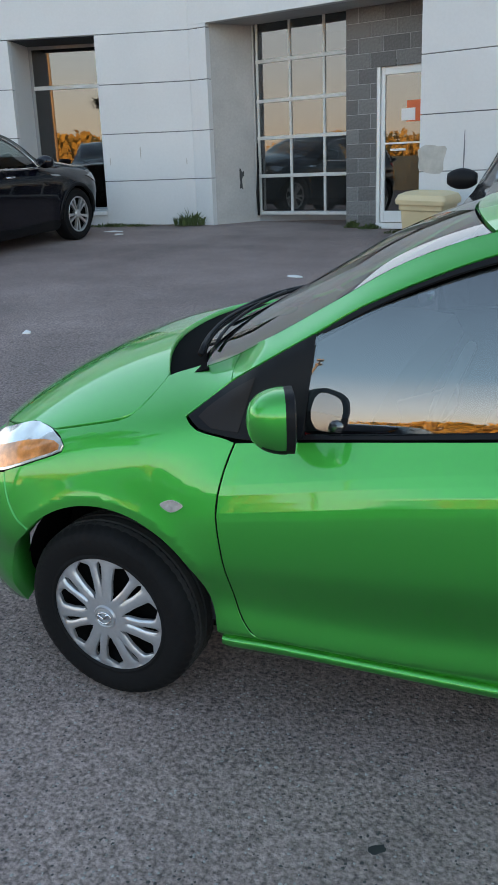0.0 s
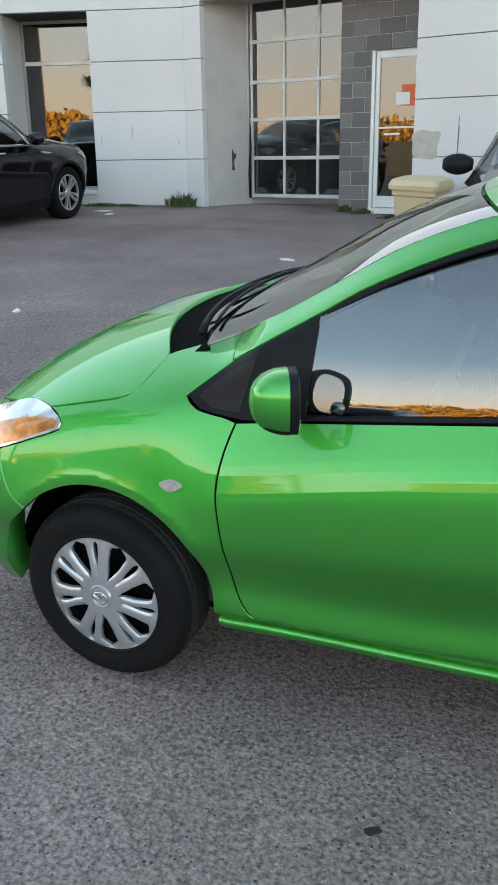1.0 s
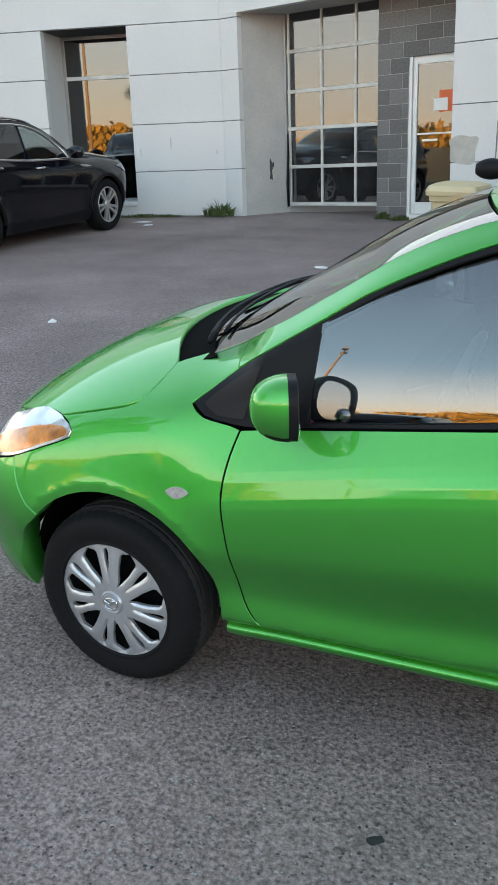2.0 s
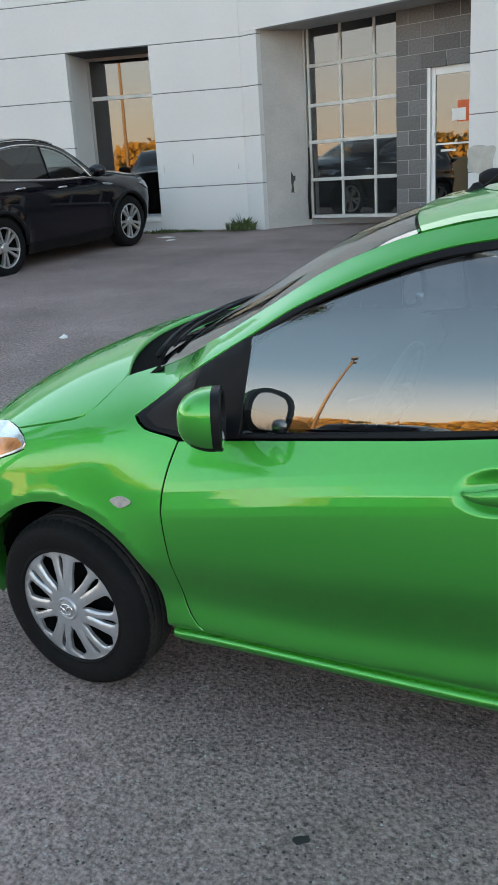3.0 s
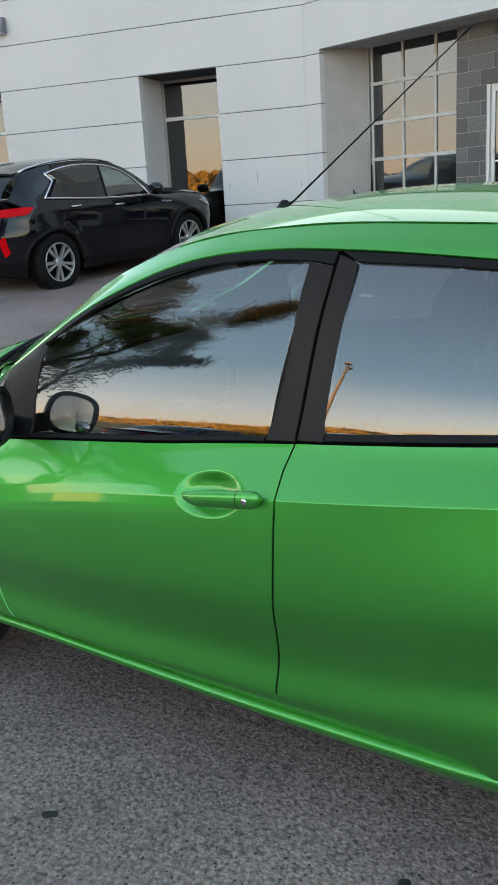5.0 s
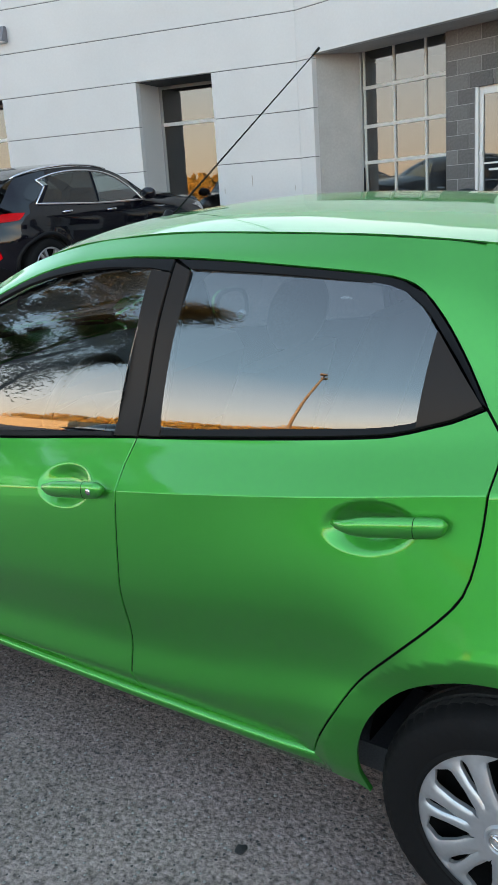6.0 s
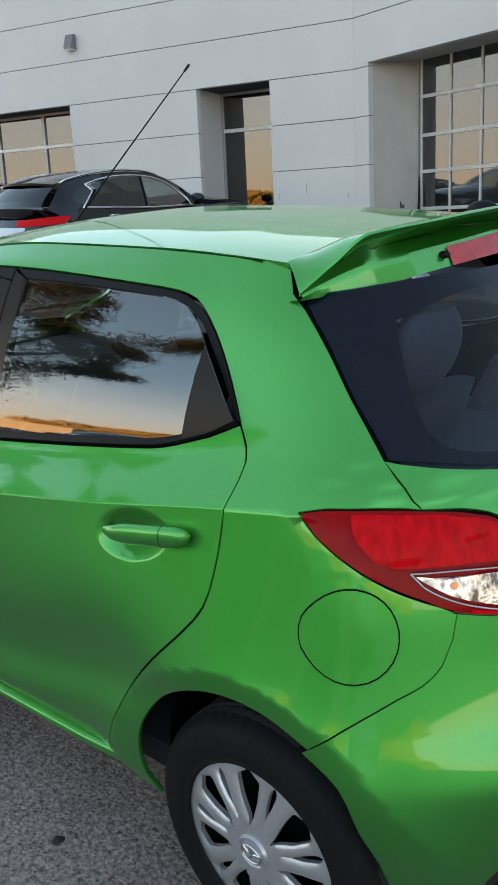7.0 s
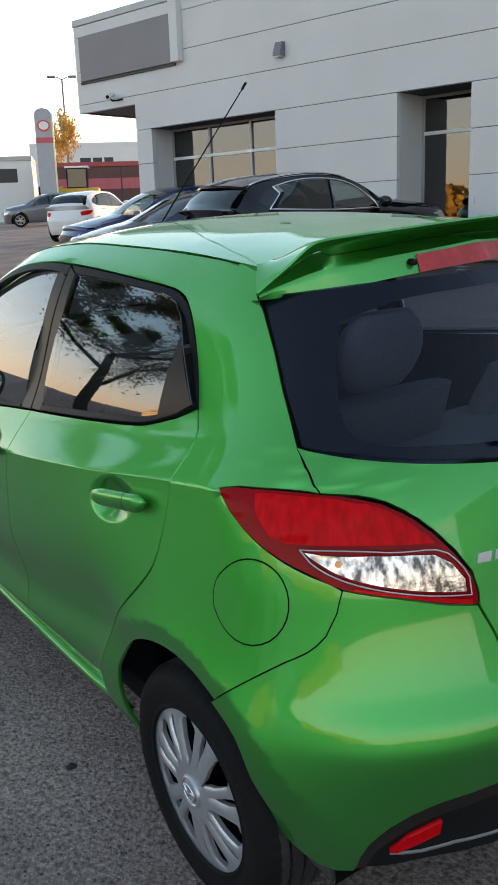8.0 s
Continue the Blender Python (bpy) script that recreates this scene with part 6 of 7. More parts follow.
    for w, n in zip(p["windows"], p["windows"][1:]):
        sp("window_pillar", [(*w[-2][:2], 0), (*w[-1][:2], 0), (*n[0][:2], 0), (*n[1][:2], 0)], M_FRIT, "black window pillar", offset=0.002, inset=-0.012)

    def cross(x, s, bow=0.0, crown=0.03, drop=0.0):
        yt = flank(x, spline(top, x) - 0.01)
        k = 1 - abs(s) ** 2.2
        return (x + bow * k, YC + s * (YC - yt), spline(top, x) - drop + crown * (1 - abs(s) ** 2.6))
    xs0, xs1, xr0, xr1 = p["screen"]
    part("bonnet", sheet(lambda r, s: cross(xa + (xs0 - xa) * r, s, -0.2 - 0.05 * r, 0.05), 10, 14), coat, car)
    y_n, x_n, z_n = flank(u_f, p["nose_top"]), spline(xf, p["nose_top"]), p["nose_top"]

    def nose_panel(r, s):
        a = Vector(cross(xa, s, -0.2, 0.05))
        k = min(1.0, abs(YC - a.y) / (YC - y_n)) ** 1.25
        b = Vector((u_f + (x_n - u_f) * math.sqrt(max(0.0, 1 - k * k)) ** 0.8 - 0.01, a.y, z_n - 0.005))
        c = a.lerp(b, r)
        return (c.x - 0.03 * math.sin(math.pi * r), c.y, c.z + 0.025 * math.sin(math.pi * r))
    part("nose", sheet(nose_panel, 6, 18), coat, car)
    part("windscreen", sheet(lambda r, s: cross(xs0 + (xs1 - xs0) * r, s, -0.25 + 0.15 * r, 0.05), 8, 14, 0.0), M_PALEGLASS if side_glass == M_PALEGLASS else M_DARKGLASS, car)
    part("roof_panel", sheet(lambda r, s: cross(xs1 + (xr0 - xs1) * r, s, -0.10 + 0.16 * r, 0.05), 10, 14), coat, car)
    part("rear_window", sheet(lambda r, s: cross(xr0 + (xr1 - xr0) * r, s, 0.06, 0.05 - 0.02 * r), 6, 14, 0.0), M_DARKGLASS, car)
    if xb - xr1 > 0.05:
        part("boot_lid", sheet(lambda r, s: cross(xr1 + (xb - xr1) * r, s, 0.06 + 0.02 * r, 0.03), 5, 14), coat, car)
    if p.get("rails"):
        lip = Vector((0.22, 0, -0.035))
        part("roof_spoiler", sheet(lambda r, s: tuple(Vector(cross(xr0 - 0.06, s * 0.94, 0.06, 0.05)) + lip * r * (1 - 0.25 * s * s)), 4, 14, 0.03), coat, car, "black roof spoiler")
    xt = spline(xr, p["tail_top"])

    def tailgate(r, s):
        a = Vector(cross(xb, s, 0.07, 0.03))
        b = Vector((xt - 0.05 - 0.34 * abs(s) ** 2.6, a.y, p["tail_top"] - 0.02))
        return tuple(a.lerp(b, r))
    part("tailgate", sheet(tailgate, 5, 14), coat, car)
    # side windows between the pillars
    for i, w in enumerate(p["windows"]):
        sp("side_window", w, side_glass if i == 0 else M_DARKGLASS, "", offset=0.004, rim=0.0, step=0.05)
    if chrome:
        for f in (lambda q: q, lambda q: (q[0], 2 * YC - q[1], q[2])):
            bm = bmesh.new()
            loop = smooth_loop(p["surround"], 0.06)
            rod(bm, [f(tuple(Vector(skin_v(u, z)) + Vector((0, -0.008, 0)))) for u, z in loop + loop[:1]], 0.016, 6, False)
            part("window_trim", bm, M_CHROME, car, "chrome window surround", smooth=True)
    for u in p["handles"]:
        for f in (lambda q: q, lambda q: Vector((q[0], 2 * YC - q[1], q[2]))):
            a = Vector(skin_v(u, spline(belt, u) - 0.09))
            bm = bmesh.new()
            rod(bm, [f(a + Vector((-0.09, -0.006, 0))), f(a + Vector((-0.06, -0.028, 0))), f(a + Vector((0.06, -0.028, 0))), f(a + Vector((0.09, -0.006, 0)))], [0.01, 0.014, 0.014, 0.01], 8)
            part("handle", bm, M_CHROME if chrome else coat, car, "", smooth=True)
    if p.get("rails"):
        x0, x1 = p["rails"]
        for f in (lambda q: q, lambda q: (q[0], 2 * YC - q[1], q[2])):
            bm = bmesh.new()
            run = [x0 + (x1 - x0) * i / 16 for i in range(17)]
            rod(bm, [f((x, flank(x, spline(top, x) - 0.01) + 0.03, spline(top, x) + 0.010 + 0.014 * math.sin(math.pi * i / 16) ** 0.4)) for i, x in enumerate(run)], 0.014, 8)
            part("roof_rail", bm, M_CHROME, car, "silver roof rail", smooth=True)
    # cladding, lamps, mirrors
    if p.get("clad"):
        sp("sill_cladding", [(ra + 0.02, 0.2, 0), (ra + 0.06, 0.34), (wb / 2, 0.33), (wb - ra - 0.06, 0.36), (wb - ra - 0.02, 0.22, 0)], M_TRIM, "black sill cladding", offset=0.008)
        for cx in (0, wb):
            for f in (lambda q: q, lambda q: Vector((q[0], 2 * YC - q[1], q[2]))):
                bm = bmesh.new()
                rod(bm, [f(Vector(skin_v(u, z)) + Vector((0, 0.012, 0))) for u, z in arc(cx, 182, -2, 18)], 0.03, 8)
                part("arch_trim", bm, M_TRIM, car, "black wheel arch trim", smooth=True)
    for nm, outline, mt, lb in p["lamps"]:
        sp(nm, outline, mt, lb, offset=0.008, dz=0.05, du=0.06, step=0.04)
    mx = p["mirror"]
    for f in (lambda q: Vector(q), lambda q: Vector((q[0], 2 * YC - q[1], q[2]))):
        secs = []
        y0, z0 = flank(mx, spline(belt, mx)), spline(belt, mx) + 0.09
        for t in [i / 7 for i in range(8)]:
            k = max(0.1, math.sin(math.pi * (0.08 + 0.84 * t))) ** 0.5
            secs.append([f((mx + 0.075 * k * math.cos(q), y0 + 0.02 - 0.24 * t, z0 + 0.085 * k * math.sin(q))) for q in [2 * math.pi * j / 14 for j in range(14)]])
        part("mirror", loft(secs), p.get("mirror_paint") or coat, car, "", smooth=True, angle=60)
    ty, dk, lip, hub, spoke = alloy_meshes(R)
    for x in (0, wb):
        for far in (0, 1):
            y = YC + hw - 0.015 if far else YC - hw + 0.015
            w = part("wheel", ty, None, car, "", m=pose(x, y, R, 0, 25, 180 if far else 0))
            part("wheel_rim", dk, None, w)
            part("rim_lip", lip, None, w, "silver alloy rim")
            part("hub", hub, None, w, "silver alloy hub")
            for k in range(5):
                for d in (-11.5, 11.5):
                    part("spoke", spoke, None, w, "silver alloy spoke", m=pose(0, 0, 0, 0, 72 * k + d, 0))
    part("underbody", boxed(-0.5, wb + 0.4, YC - hw + 0.16, YC + hw - 0.12, 0.2, 0.42), M_VOID, car)
    part("cabin_floor", boxed(0.3, wb + 0.3, YC - hw + 0.15, YC + hw - 0.15, 0.5, 0.75), M_SEAT, car)
    for x, y in ((0.95, YC - 0.38), (0.95, YC + 0.38)):
        part("seat", boxed(x + 0.4, x + 0.55, y - 0.24, y + 0.24, 0.75, 1.28, 0.05), M_SEAT, car, "dark seat back", smooth=True, angle=60)
    return car


SUV = dict(wb=2.62, hw=0.92, R=0.365, x_bonnet=-0.55, x_tail=3.22, nose_top=0.92, tail_top=1.05,
           xf=((0.2, -0.82), (0.45, -0.9), (0.75, -0.88), (0.92, -0.8), (1.7, -0.6)),
           xr=((0.2, 3.25), (0.45, 3.4), (0.7, 3.42), (1.0, 3.32), (1.2, 3.22), (1.5, 3.02), (1.7, 2.9)),
           top=((-0.8, 0.90), (-0.5, 0.97), (0.0, 1.05), (0.45, 1.12), (0.8, 1.32), (1.15, 1.475), (1.5, 1.55), (1.9, 1.575), (2.3, 1.562), (2.7, 1.512), (2.95, 1.44), (3.1, 1.32), (3.25, 1.13)),
           ytop=0.27, belt=((-0.8, 0.86), (0.0, 0.97), (0.6, 1.03), (1.5, 1.07), (2.3, 1.12), (3.2, 1.16)), crease=((-0.8, 0.72), (0.0, 0.80), (1.3, 0.86), (2.6, 0.93), (3.2, 0.95)),
           screen=(0.42, 1.25, 2.85, 3.16), mirror=0.72, handles=(1.42, 2.22), clad=True,
           windows=([(0.78, 1.060, 0), (0.86, 1.180), (1.08, 1.348), (1.35, 1.446), (1.52, 1.475, 0), (1.58, 1.090, 0)], [(1.62, 1.095, 0), (1.56, 1.479, 0), (1.85, 1.499), (2.15, 1.487), (2.42, 1.446, 0), (2.36, 1.364, 0), (2.58, 1.165, 0)], [(2.66, 1.180, 0), (2.46, 1.364, 0), (2.55, 1.413), (2.76, 1.331), (2.8, 1.233)]),
           surround=[(0.74, 1.045, 0), (0.84, 1.190), (1.08, 1.372), (1.4, 1.479), (1.85, 1.520), (2.2, 1.503), (2.52, 1.446, 0), (2.44, 1.356, 0), (2.68, 1.160, 0), (1.6, 1.075)],
           lamps=[("tail_lamp", [(2.88, 1.07, 0), (3.1, 1.08), (3.6, 1.045, 0), (3.6, 0.965, 0), (3.1, 0.985), (2.96, 1.0)], M_REDLENS, "red tail lamp"), ("head_lamp", [(-0.3, 0.88, 0), (-0.5, 0.90), (-0.85, 0.84, 0), (-0.85, 0.74, 0), (-0.5, 0.78)], M_CLEARLENS, "clear headlamp"), ("reflector", [(3.2, 0.55, 0), (3.25, 0.75, 0), (3.32, 0.72, 0), (3.27, 0.5, 0)], M_REDLENS, "red reflector"), ("bumper_insert", [(3.05, 0.22, 0), (3.2, 0.42), (3.64, 0.45, 0), (3.64, 0.3, 0)], M_TRIM, "black lower bumper"), ("plate_recess", [(3.49, 0.955, 0), (3.7, 0.955, 0), (3.7, 0.845, 0), (3.51, 0.845, 0)], M_SILVER, "pale plate recess"),
                  ("wing_badge", [(0.32, 0.92, 0), (0.42, 0.94), (0.56, 0.955, 0), (0.54, 0.93), (0.42, 0.915)], M_CHROME, "chrome wing trim")])
SALOON = dict(SUV, wb=2.75, hw=0.91, R=0.325, x_tail=3.45, nose_top=0.74, tail_top=0.95, clad=False,
              xf=((0.2, -0.82), (0.45, -0.92), (0.65, -0.9), (0.75, -0.82), (1.5, -0.6)), xr=((0.2, 3.5), (0.5, 3.6), (0.8, 3.58), (1.0, 3.5), (1.4, 3.3)),
              top=((-0.8, 0.72), (-0.5, 0.80), (0.0, 0.90), (0.4, 0.96), (0.8, 1.12), (1.2, 1.31), (1.5, 1.39), (1.9, 1.415), (2.3, 1.38), (2.7, 1.25), (3.0, 1.09), (3.2, 1.05), (3.5, 1.0)),
              belt=((-0.8, 0.68), (0.0, 0.80), (0.6, 0.88), (1.5, 0.93), (2.3, 0.97), (3.4, 0.99)), crease=((-0.8, 0.56), (0.0, 0.66), (1.3, 0.73), (2.6, 0.8), (3.4, 0.84)),
              screen=(0.42, 1.3, 2.25, 2.98), mirror=0.86, handles=(1.5, 2.3), ytop=0.26,
              windows=([(0.8, 0.92, 0), (1.0, 1.08), (1.3, 1.25), (1.55, 1.31, 0), (1.6, 0.955, 0)], [(1.64, 0.96, 0), (1.6, 1.315, 0), (1.9, 1.33), (2.2, 1.29), (2.45, 1.19), (2.62, 1.03, 0)]),
              surround=[(0.76, 0.905, 0), (1.0, 1.1), (1.3, 1.28), (1.6, 1.345), (1.95, 1.355), (2.25, 1.31), (2.5, 1.2), (2.68, 1.02, 0), (1.6, 0.94)],
              lamps=[("head_lamp", [(-0.12, 0.70, 0), (-0.35, 0.71), (-0.75, 0.65, 0), (-0.7, 0.57, 0), (-0.4, 0.62)], M_CLEARLENS, "clear swept headlamp"), ("grille", [(-0.9, 0.66, 0), (-1.2, 0.68, 0), (-1.2, 0.40, 0), (-0.92, 0.44, 0)], M_TRIM, "black grille"), ("grille_bar", [(-0.88, 0.68, 0), (-1.2, 0.70, 0), (-1.2, 0.68, 0), (-0.9, 0.66, 0)], M_CHROME, "chrome bar over the grille"), ("tail_lamp", [(3.1, 0.9, 0), (3.6, 0.92, 0), (3.6, 0.8, 0), (3.15, 0.8)], M_REDLENS, "red tail lamp")])
CROSSOVER = dict(SUV, wb=2.65, lamps=[("head_lamp", [(-0.35, 0.84, 0), (-0.55, 0.86), (-0.85, 0.82, 0), (-0.85, 0.66, 0), (-0.6, 0.7)], M_CLEARLENS, "clear headlamp"), ("grille", [(-0.92, 0.80, 0), (-1.2, 0.82, 0), (-1.2, 0.5, 0), (-0.98, 0.56, 0)], M_TRIM, "black grille"), ("grille_bar", [(-0.88, 0.84, 0), (-0.92, 0.84), (-1.02, 0.52, 0), (-0.98, 0.52, 0)], M_CHROME, "chrome bar beside the grille"), ("tail_lamp", [(2.95, 1.0, 0), (3.15, 1.02), (3.4, 0.98, 0), (3.35, 0.86, 0), (3.1, 0.9)], M_REDLENS, "red tail lamp")])

vehicle("suv", on_ground(-7.52, 9.06, -91.7), "black crossover with chrome trim, nosed up to the wall", dict(SUV, rails=(1.2, 2.85)), M_BLACKPAINT, M_PALEGLASS)
vehicle("saloon_car", on_ground(-9.27, 6.1, 88), "slate blue saloon parked with its nose out", SALOON, M_SLATEPAINT, M_PALEGLASS)
vehicle("suv", on_ground(-12.2, 7.18, 88), "navy crossover parked with its nose out beside a saloon", dict(CROSSOVER, clad=False), M_NAVYPAINT, M_PALEGLASS)
vehicle("suv", on_ground(-26.7, 13.25, -55), "white crossover seen from behind across the lane", CROSSOVER, M_WHITEPAINT, M_DARKGLASS, chrome=False)
vehicle("suv", on_ground(-41.5, 15.8, 66), "grey crossover parked far across the lot", dict(CROSSOVER, clad=False), M_GREYPAINT, M_DARKGLASS, chrome=False)
vehicle("saloon_car", on_ground(-29.5, 18.8, -70), "pale silver saloon behind the parked row", SALOON, M_WHITEPAINT, M_DARKGLASS, chrome=False)
vehicle("suv", on_ground(1.93, 4.83, 90), "dark charcoal crossover with black mirrors behind the hatchback", dict(SUV, mirror_paint=M_TRIM, wb=2.6), M_CHARCOALPAINT, M_PALEGLASS, chrome=False)
# ---- fittings on the building ----
M_SIGNGREY = mat("grey_sign_face", (0.17, 0.16, 0.175), 0.45, vary=0.12, scale=0.5)
sign = thing("sign_board", FACADE @ pose(-9.9, -0.02, 4.80), "blank dark grey sign board in a pale frame", "sign")
part("sign_face", boxed(0.05, 3.12, -0.05, 0.02, 0.02, 0.97, 0.01), M_SIGNGREY, sign)
part("sign_edge", boxed(0.0, 3.14, -0.02, 0.02, -0.035, 0.02, 0.004), M_DARKPAINT_SHADE, sign, "dark lower edge")
part("sign_frame", boxed(3.13, 3.36, -0.13, 0.02, 0.02, 1.22, 0.006), M_PANEL, sign, "pale upright at the end")

lamp = thing("wall_lamp", FACADE @ pose(-3.92, 0.0, 4.53), "small grey wedge wall lamp", "lamp")
bm = bmesh.new()
prism(bm, [(-0.16, 0.05), (-0.16, 0.0), (0.0, 0.0), (0.0, 0.25), (-0.08, 0.25)], 0.17, pose(-0.085, 0, 0, 0, 0, 0) @ pose(0, 0, 0, 0, 0, 90) @ pose(0, -0.17, 0))
part("housing", bm, M_SIGNGREY, lamp)
part("lens", boxed(-0.075, 0.075, -0.15, -0.02, -0.012, 0.0), M_WHITE, lamp)

camera_unit = thing("security_camera", FACADE @ pose(-8.76, 0.0, 4.33), "white security camera on a bracket", "security camera")
bm = bmesh.new()
rod(bm, [(0.25, 0.0, -0.02), (0.22, -0.10, -0.05), (0.05, -0.14, -0.05), (0.0, -0.14, 0.0)], 0.018, 8)
part("bracket", bm, M_TRIM, camera_unit, smooth=True)
bm = bmesh.new()
rod(bm, [(-0.04, -0.05, 0.10), (0.02, -0.2, 0.05), (0.05, -0.27, 0.025)], [0.05, 0.05, 0.05], 12)
part("housing", bm, M_WHITE, camera_unit, smooth=True, angle=50)
bm = bmesh.new()
rod(bm, [(0.05, -0.27, 0.025), (0.056, -0.285, 0.02)], 0.038, 12)
part("lens", bm, M_TRIM, camera_unit, smooth=True)


def blot(name, m, rx, rz, seed, material, label, depth=0.004, n=26, rough=0.35):
    """An irregular flat patch of damage."""
    bm = bmesh.new()
    pts = []
    for i in range(n):
        a = 2 * math.pi * i / n
        k = 1 + rough * noise.noise((math.cos(a) * 1.4 + seed, math.sin(a) * 1.4, seed))
        pts.append((rx * k * math.copysign(abs(math.cos(a)) ** 0.7, math.cos(a)), rz * k * math.copysign(abs(math.sin(a)) ** 0.7, math.sin(a))))
    prism(bm, pts, depth)
    ob = part(name, bm, material)
    ob.matrix_world = m
    return tagged(ob, label, "wall damage", kind="structure")


M_SCAR = mat("bare_plaster", (0.42, 0.40, 0.36), 0.9, vary=0.12, scale=9, bump=0.3, bump_scale=40)
blot("trim_crack", BAY @ pose(4.47, -0.003, 1.66), 0.008, 0.24, 5.3, M_JOINT, "thin dark crack down the pier", rough=0.6)
blot("trim_bare_patch", BAY @ pose(4.03, -0.003, 1.62), 0.205, 0.18, 3.1, M_SCAR, "patch of bare plaster where the coating has peeled off the wall")
JAMB = BAY @ pose(0.335, 0.1, 0, 0, 0, math.degrees(math.atan2(RECESS - 0.05, 0.375)))
blot("trim_broken_hole", JAMB @ pose(0.45, -0.004, 1.40), 0.045, 0.15, 7.7, M_DARKPAINT_SHADE, "dark broken hole in the render of the bay's side", rough=0.6)
blot("trim_torn_flap", JAMB @ pose(0.475, -0.012, 1.36), 0.025, 0.09, 2.2, M_SCAR, "torn flap of render hanging at the hole", rough=0.5)
for z, s, r in ((1.95, 0.02, 1.0), (1.25, 0.01, 0.6), (2.9, 0.4, 0.5)):
    blot("trim_scuff", JAMB @ pose(s + 0.02, -0.003, z), 0.012 * r, 0.05 * r, z, M_SCAR, "scuff on the corner of the bay")
for s, z, h in ((0.62, 1.86, 0.09), (0.12, 1.75, 0.05), (1.36, 1.72, 0.04)):
    blot("trim_streak", FACADE @ pose(s, -0.002, z), 0.008, h, s, M_SCAR, "thin scratch on the panel", rough=0.5)
bm = bmesh.new()
rod(bm, [(0.735, RECESS - 0.02, 0.85), (0.73, RECESS - 0.03, 1.2), (0.745, RECESS - 0.02, 1.6), (0.735, RECESS - 0.01, 1.95)], [0.02, 0.022, 0.018, 0.008], 8)
ob = part("trim_door_seal", bm, M_TRIM, smooth=True)
ob.matrix_world = BAY
tagged(ob, "torn black rubber seal beside the garage door", "door seal", kind="structure")

# ---- grit bin ----
M_BIN = mat("beige_plastic", (0.62, 0.50, 0.30), 0.5, vary=0.06, scale=3, bump=0.03)
grit_bin = thing("storage_bin", on_ground(-0.85, 9.42, -14), "beige plastic storage bin with a domed lid, by the wall", "bin")


def rounded(w, d, z, r=0.06, n=5):
    out = []
    for cx, cy, a0 in ((w / 2 - r, d / 2 - r, 0), (-w / 2 + r, d / 2 - r, 90), (-w / 2 + r, -d / 2 + r, 180), (w / 2 - r, -d / 2 + r, 270)):
        for i in range(n + 1):
            a = radians(a0 + 90 * i / n)
            out.append(Vector((cx + r * math.cos(a), cy + r * math.sin(a), z)))
    return out


part("body", loft([rounded(0.50, 0.40, 0.0), rounded(0.58, 0.46, 0.44), rounded(0.62, 0.50, 0.46), rounded(0.62, 0.50, 0.52)]), M_BIN, grit_bin, smooth=True, angle=30)
part("lid", loft([rounded(0.68, 0.56, 0.525), rounded(0.69, 0.57, 0.58), rounded(0.64, 0.5, 0.64), rounded(0.5, 0.36, 0.67), rounded(0.2, 0.14, 0.68)]), M_BIN, grit_bin, "domed beige lid", smooth=True, angle=30)

# ---- weeds along the wall, litter on the asphalt ----
M_WEED = mat("weed_leaf", (0.075, 0.115, 0.035), 0.7, vary=0.3, scale=20)
M_DRYLEAF = mat("dry_leaf_litter", (0.16, 0.12, 0.06), 0.85, vary=0.4, scale=15)


def weeds(x, y, spread, tall, count, seed, lean=0.0):
    rnd = random.Random(seed)
    bm = bmesh.new()
    for _ in range(count):
        a, r = rnd.uniform(0, 6.283), spread * rnd.random() ** 0.7
        b = Vector((r * math.cos(a), 0.35 * r * math.sin(a), 0.0))
        h = tall * rnd.uniform(0.3, 1.0) * (1 - 0.5 * r / spread)
        d = Vector((rnd.uniform(-0.5, 0.5), rnd.uniform(-0.5, 0.2), 1)).normalized()
        w = rnd.uniform(0.008, 0.018)
        side = Vector((-d.y + 0.2, d.x, rnd.uniform(-0.3, 0.3))).normalized() * w
        p0, p1, p2 = b, b + d * h * 0.6, b + d * h + Vector((d.x, d.y, -0.2)) * h * 0.3
        v = [bm.verts.new(q) for q in (p0 - side * 0.4, p0 + side * 0.4, p1 + side, p1 - side, p2)]
        bm.faces.new(v[:4])
        bm.faces.new((v[3], v[2], v[4]))
    ob = part("weeds", bm, M_WEED)
    ob.matrix_world = Matrix.Translation((x, y, ground_z(x, y) + 0.005)) @ pose(0, 0, 0, 0, 0, 14)
    return tagged(ob, "low green weeds growing at the foot of the wall", "weeds", kind="stuff")


weeds(-4.86, 10.74, 0.24, 0.34, 190, 1)
weeds(-6.05, 10.42, 0.40, 0.10, 160, 2)
weeds(-5.65, 10.53, 0.2, 0.08, 70, 3)
weeds(-2.25, 10.9, 0.12, 0.16, 90, 4)
weeds(-1.95, 10.8, 0.18, 0.12, 90, 5)
weeds(-1.45, 10.4, 0.2, 0.08, 80, 6)
rnd = random.Random(5)
bm = bmesh.new()
for _ in range(420):
    s = rnd.uniform(-2.0, 1.4)
    q = FACADE @ Vector((s, -0.05 - 0.35 * rnd.random() ** 2, 0))
    a, r = rnd.uniform(0, 6.28), rnd.uniform(0.008, 0.03)
    z = ground_z(q.x, q.y) + 0.008
    v = [bm.verts.new((q.x + r * math.cos(a + k), q.y + r * math.sin(a + k), z + rnd.uniform(0, 0.012))) for k in (0, 1.6, 3.1, 4.7)]
    bm.faces.new(v)
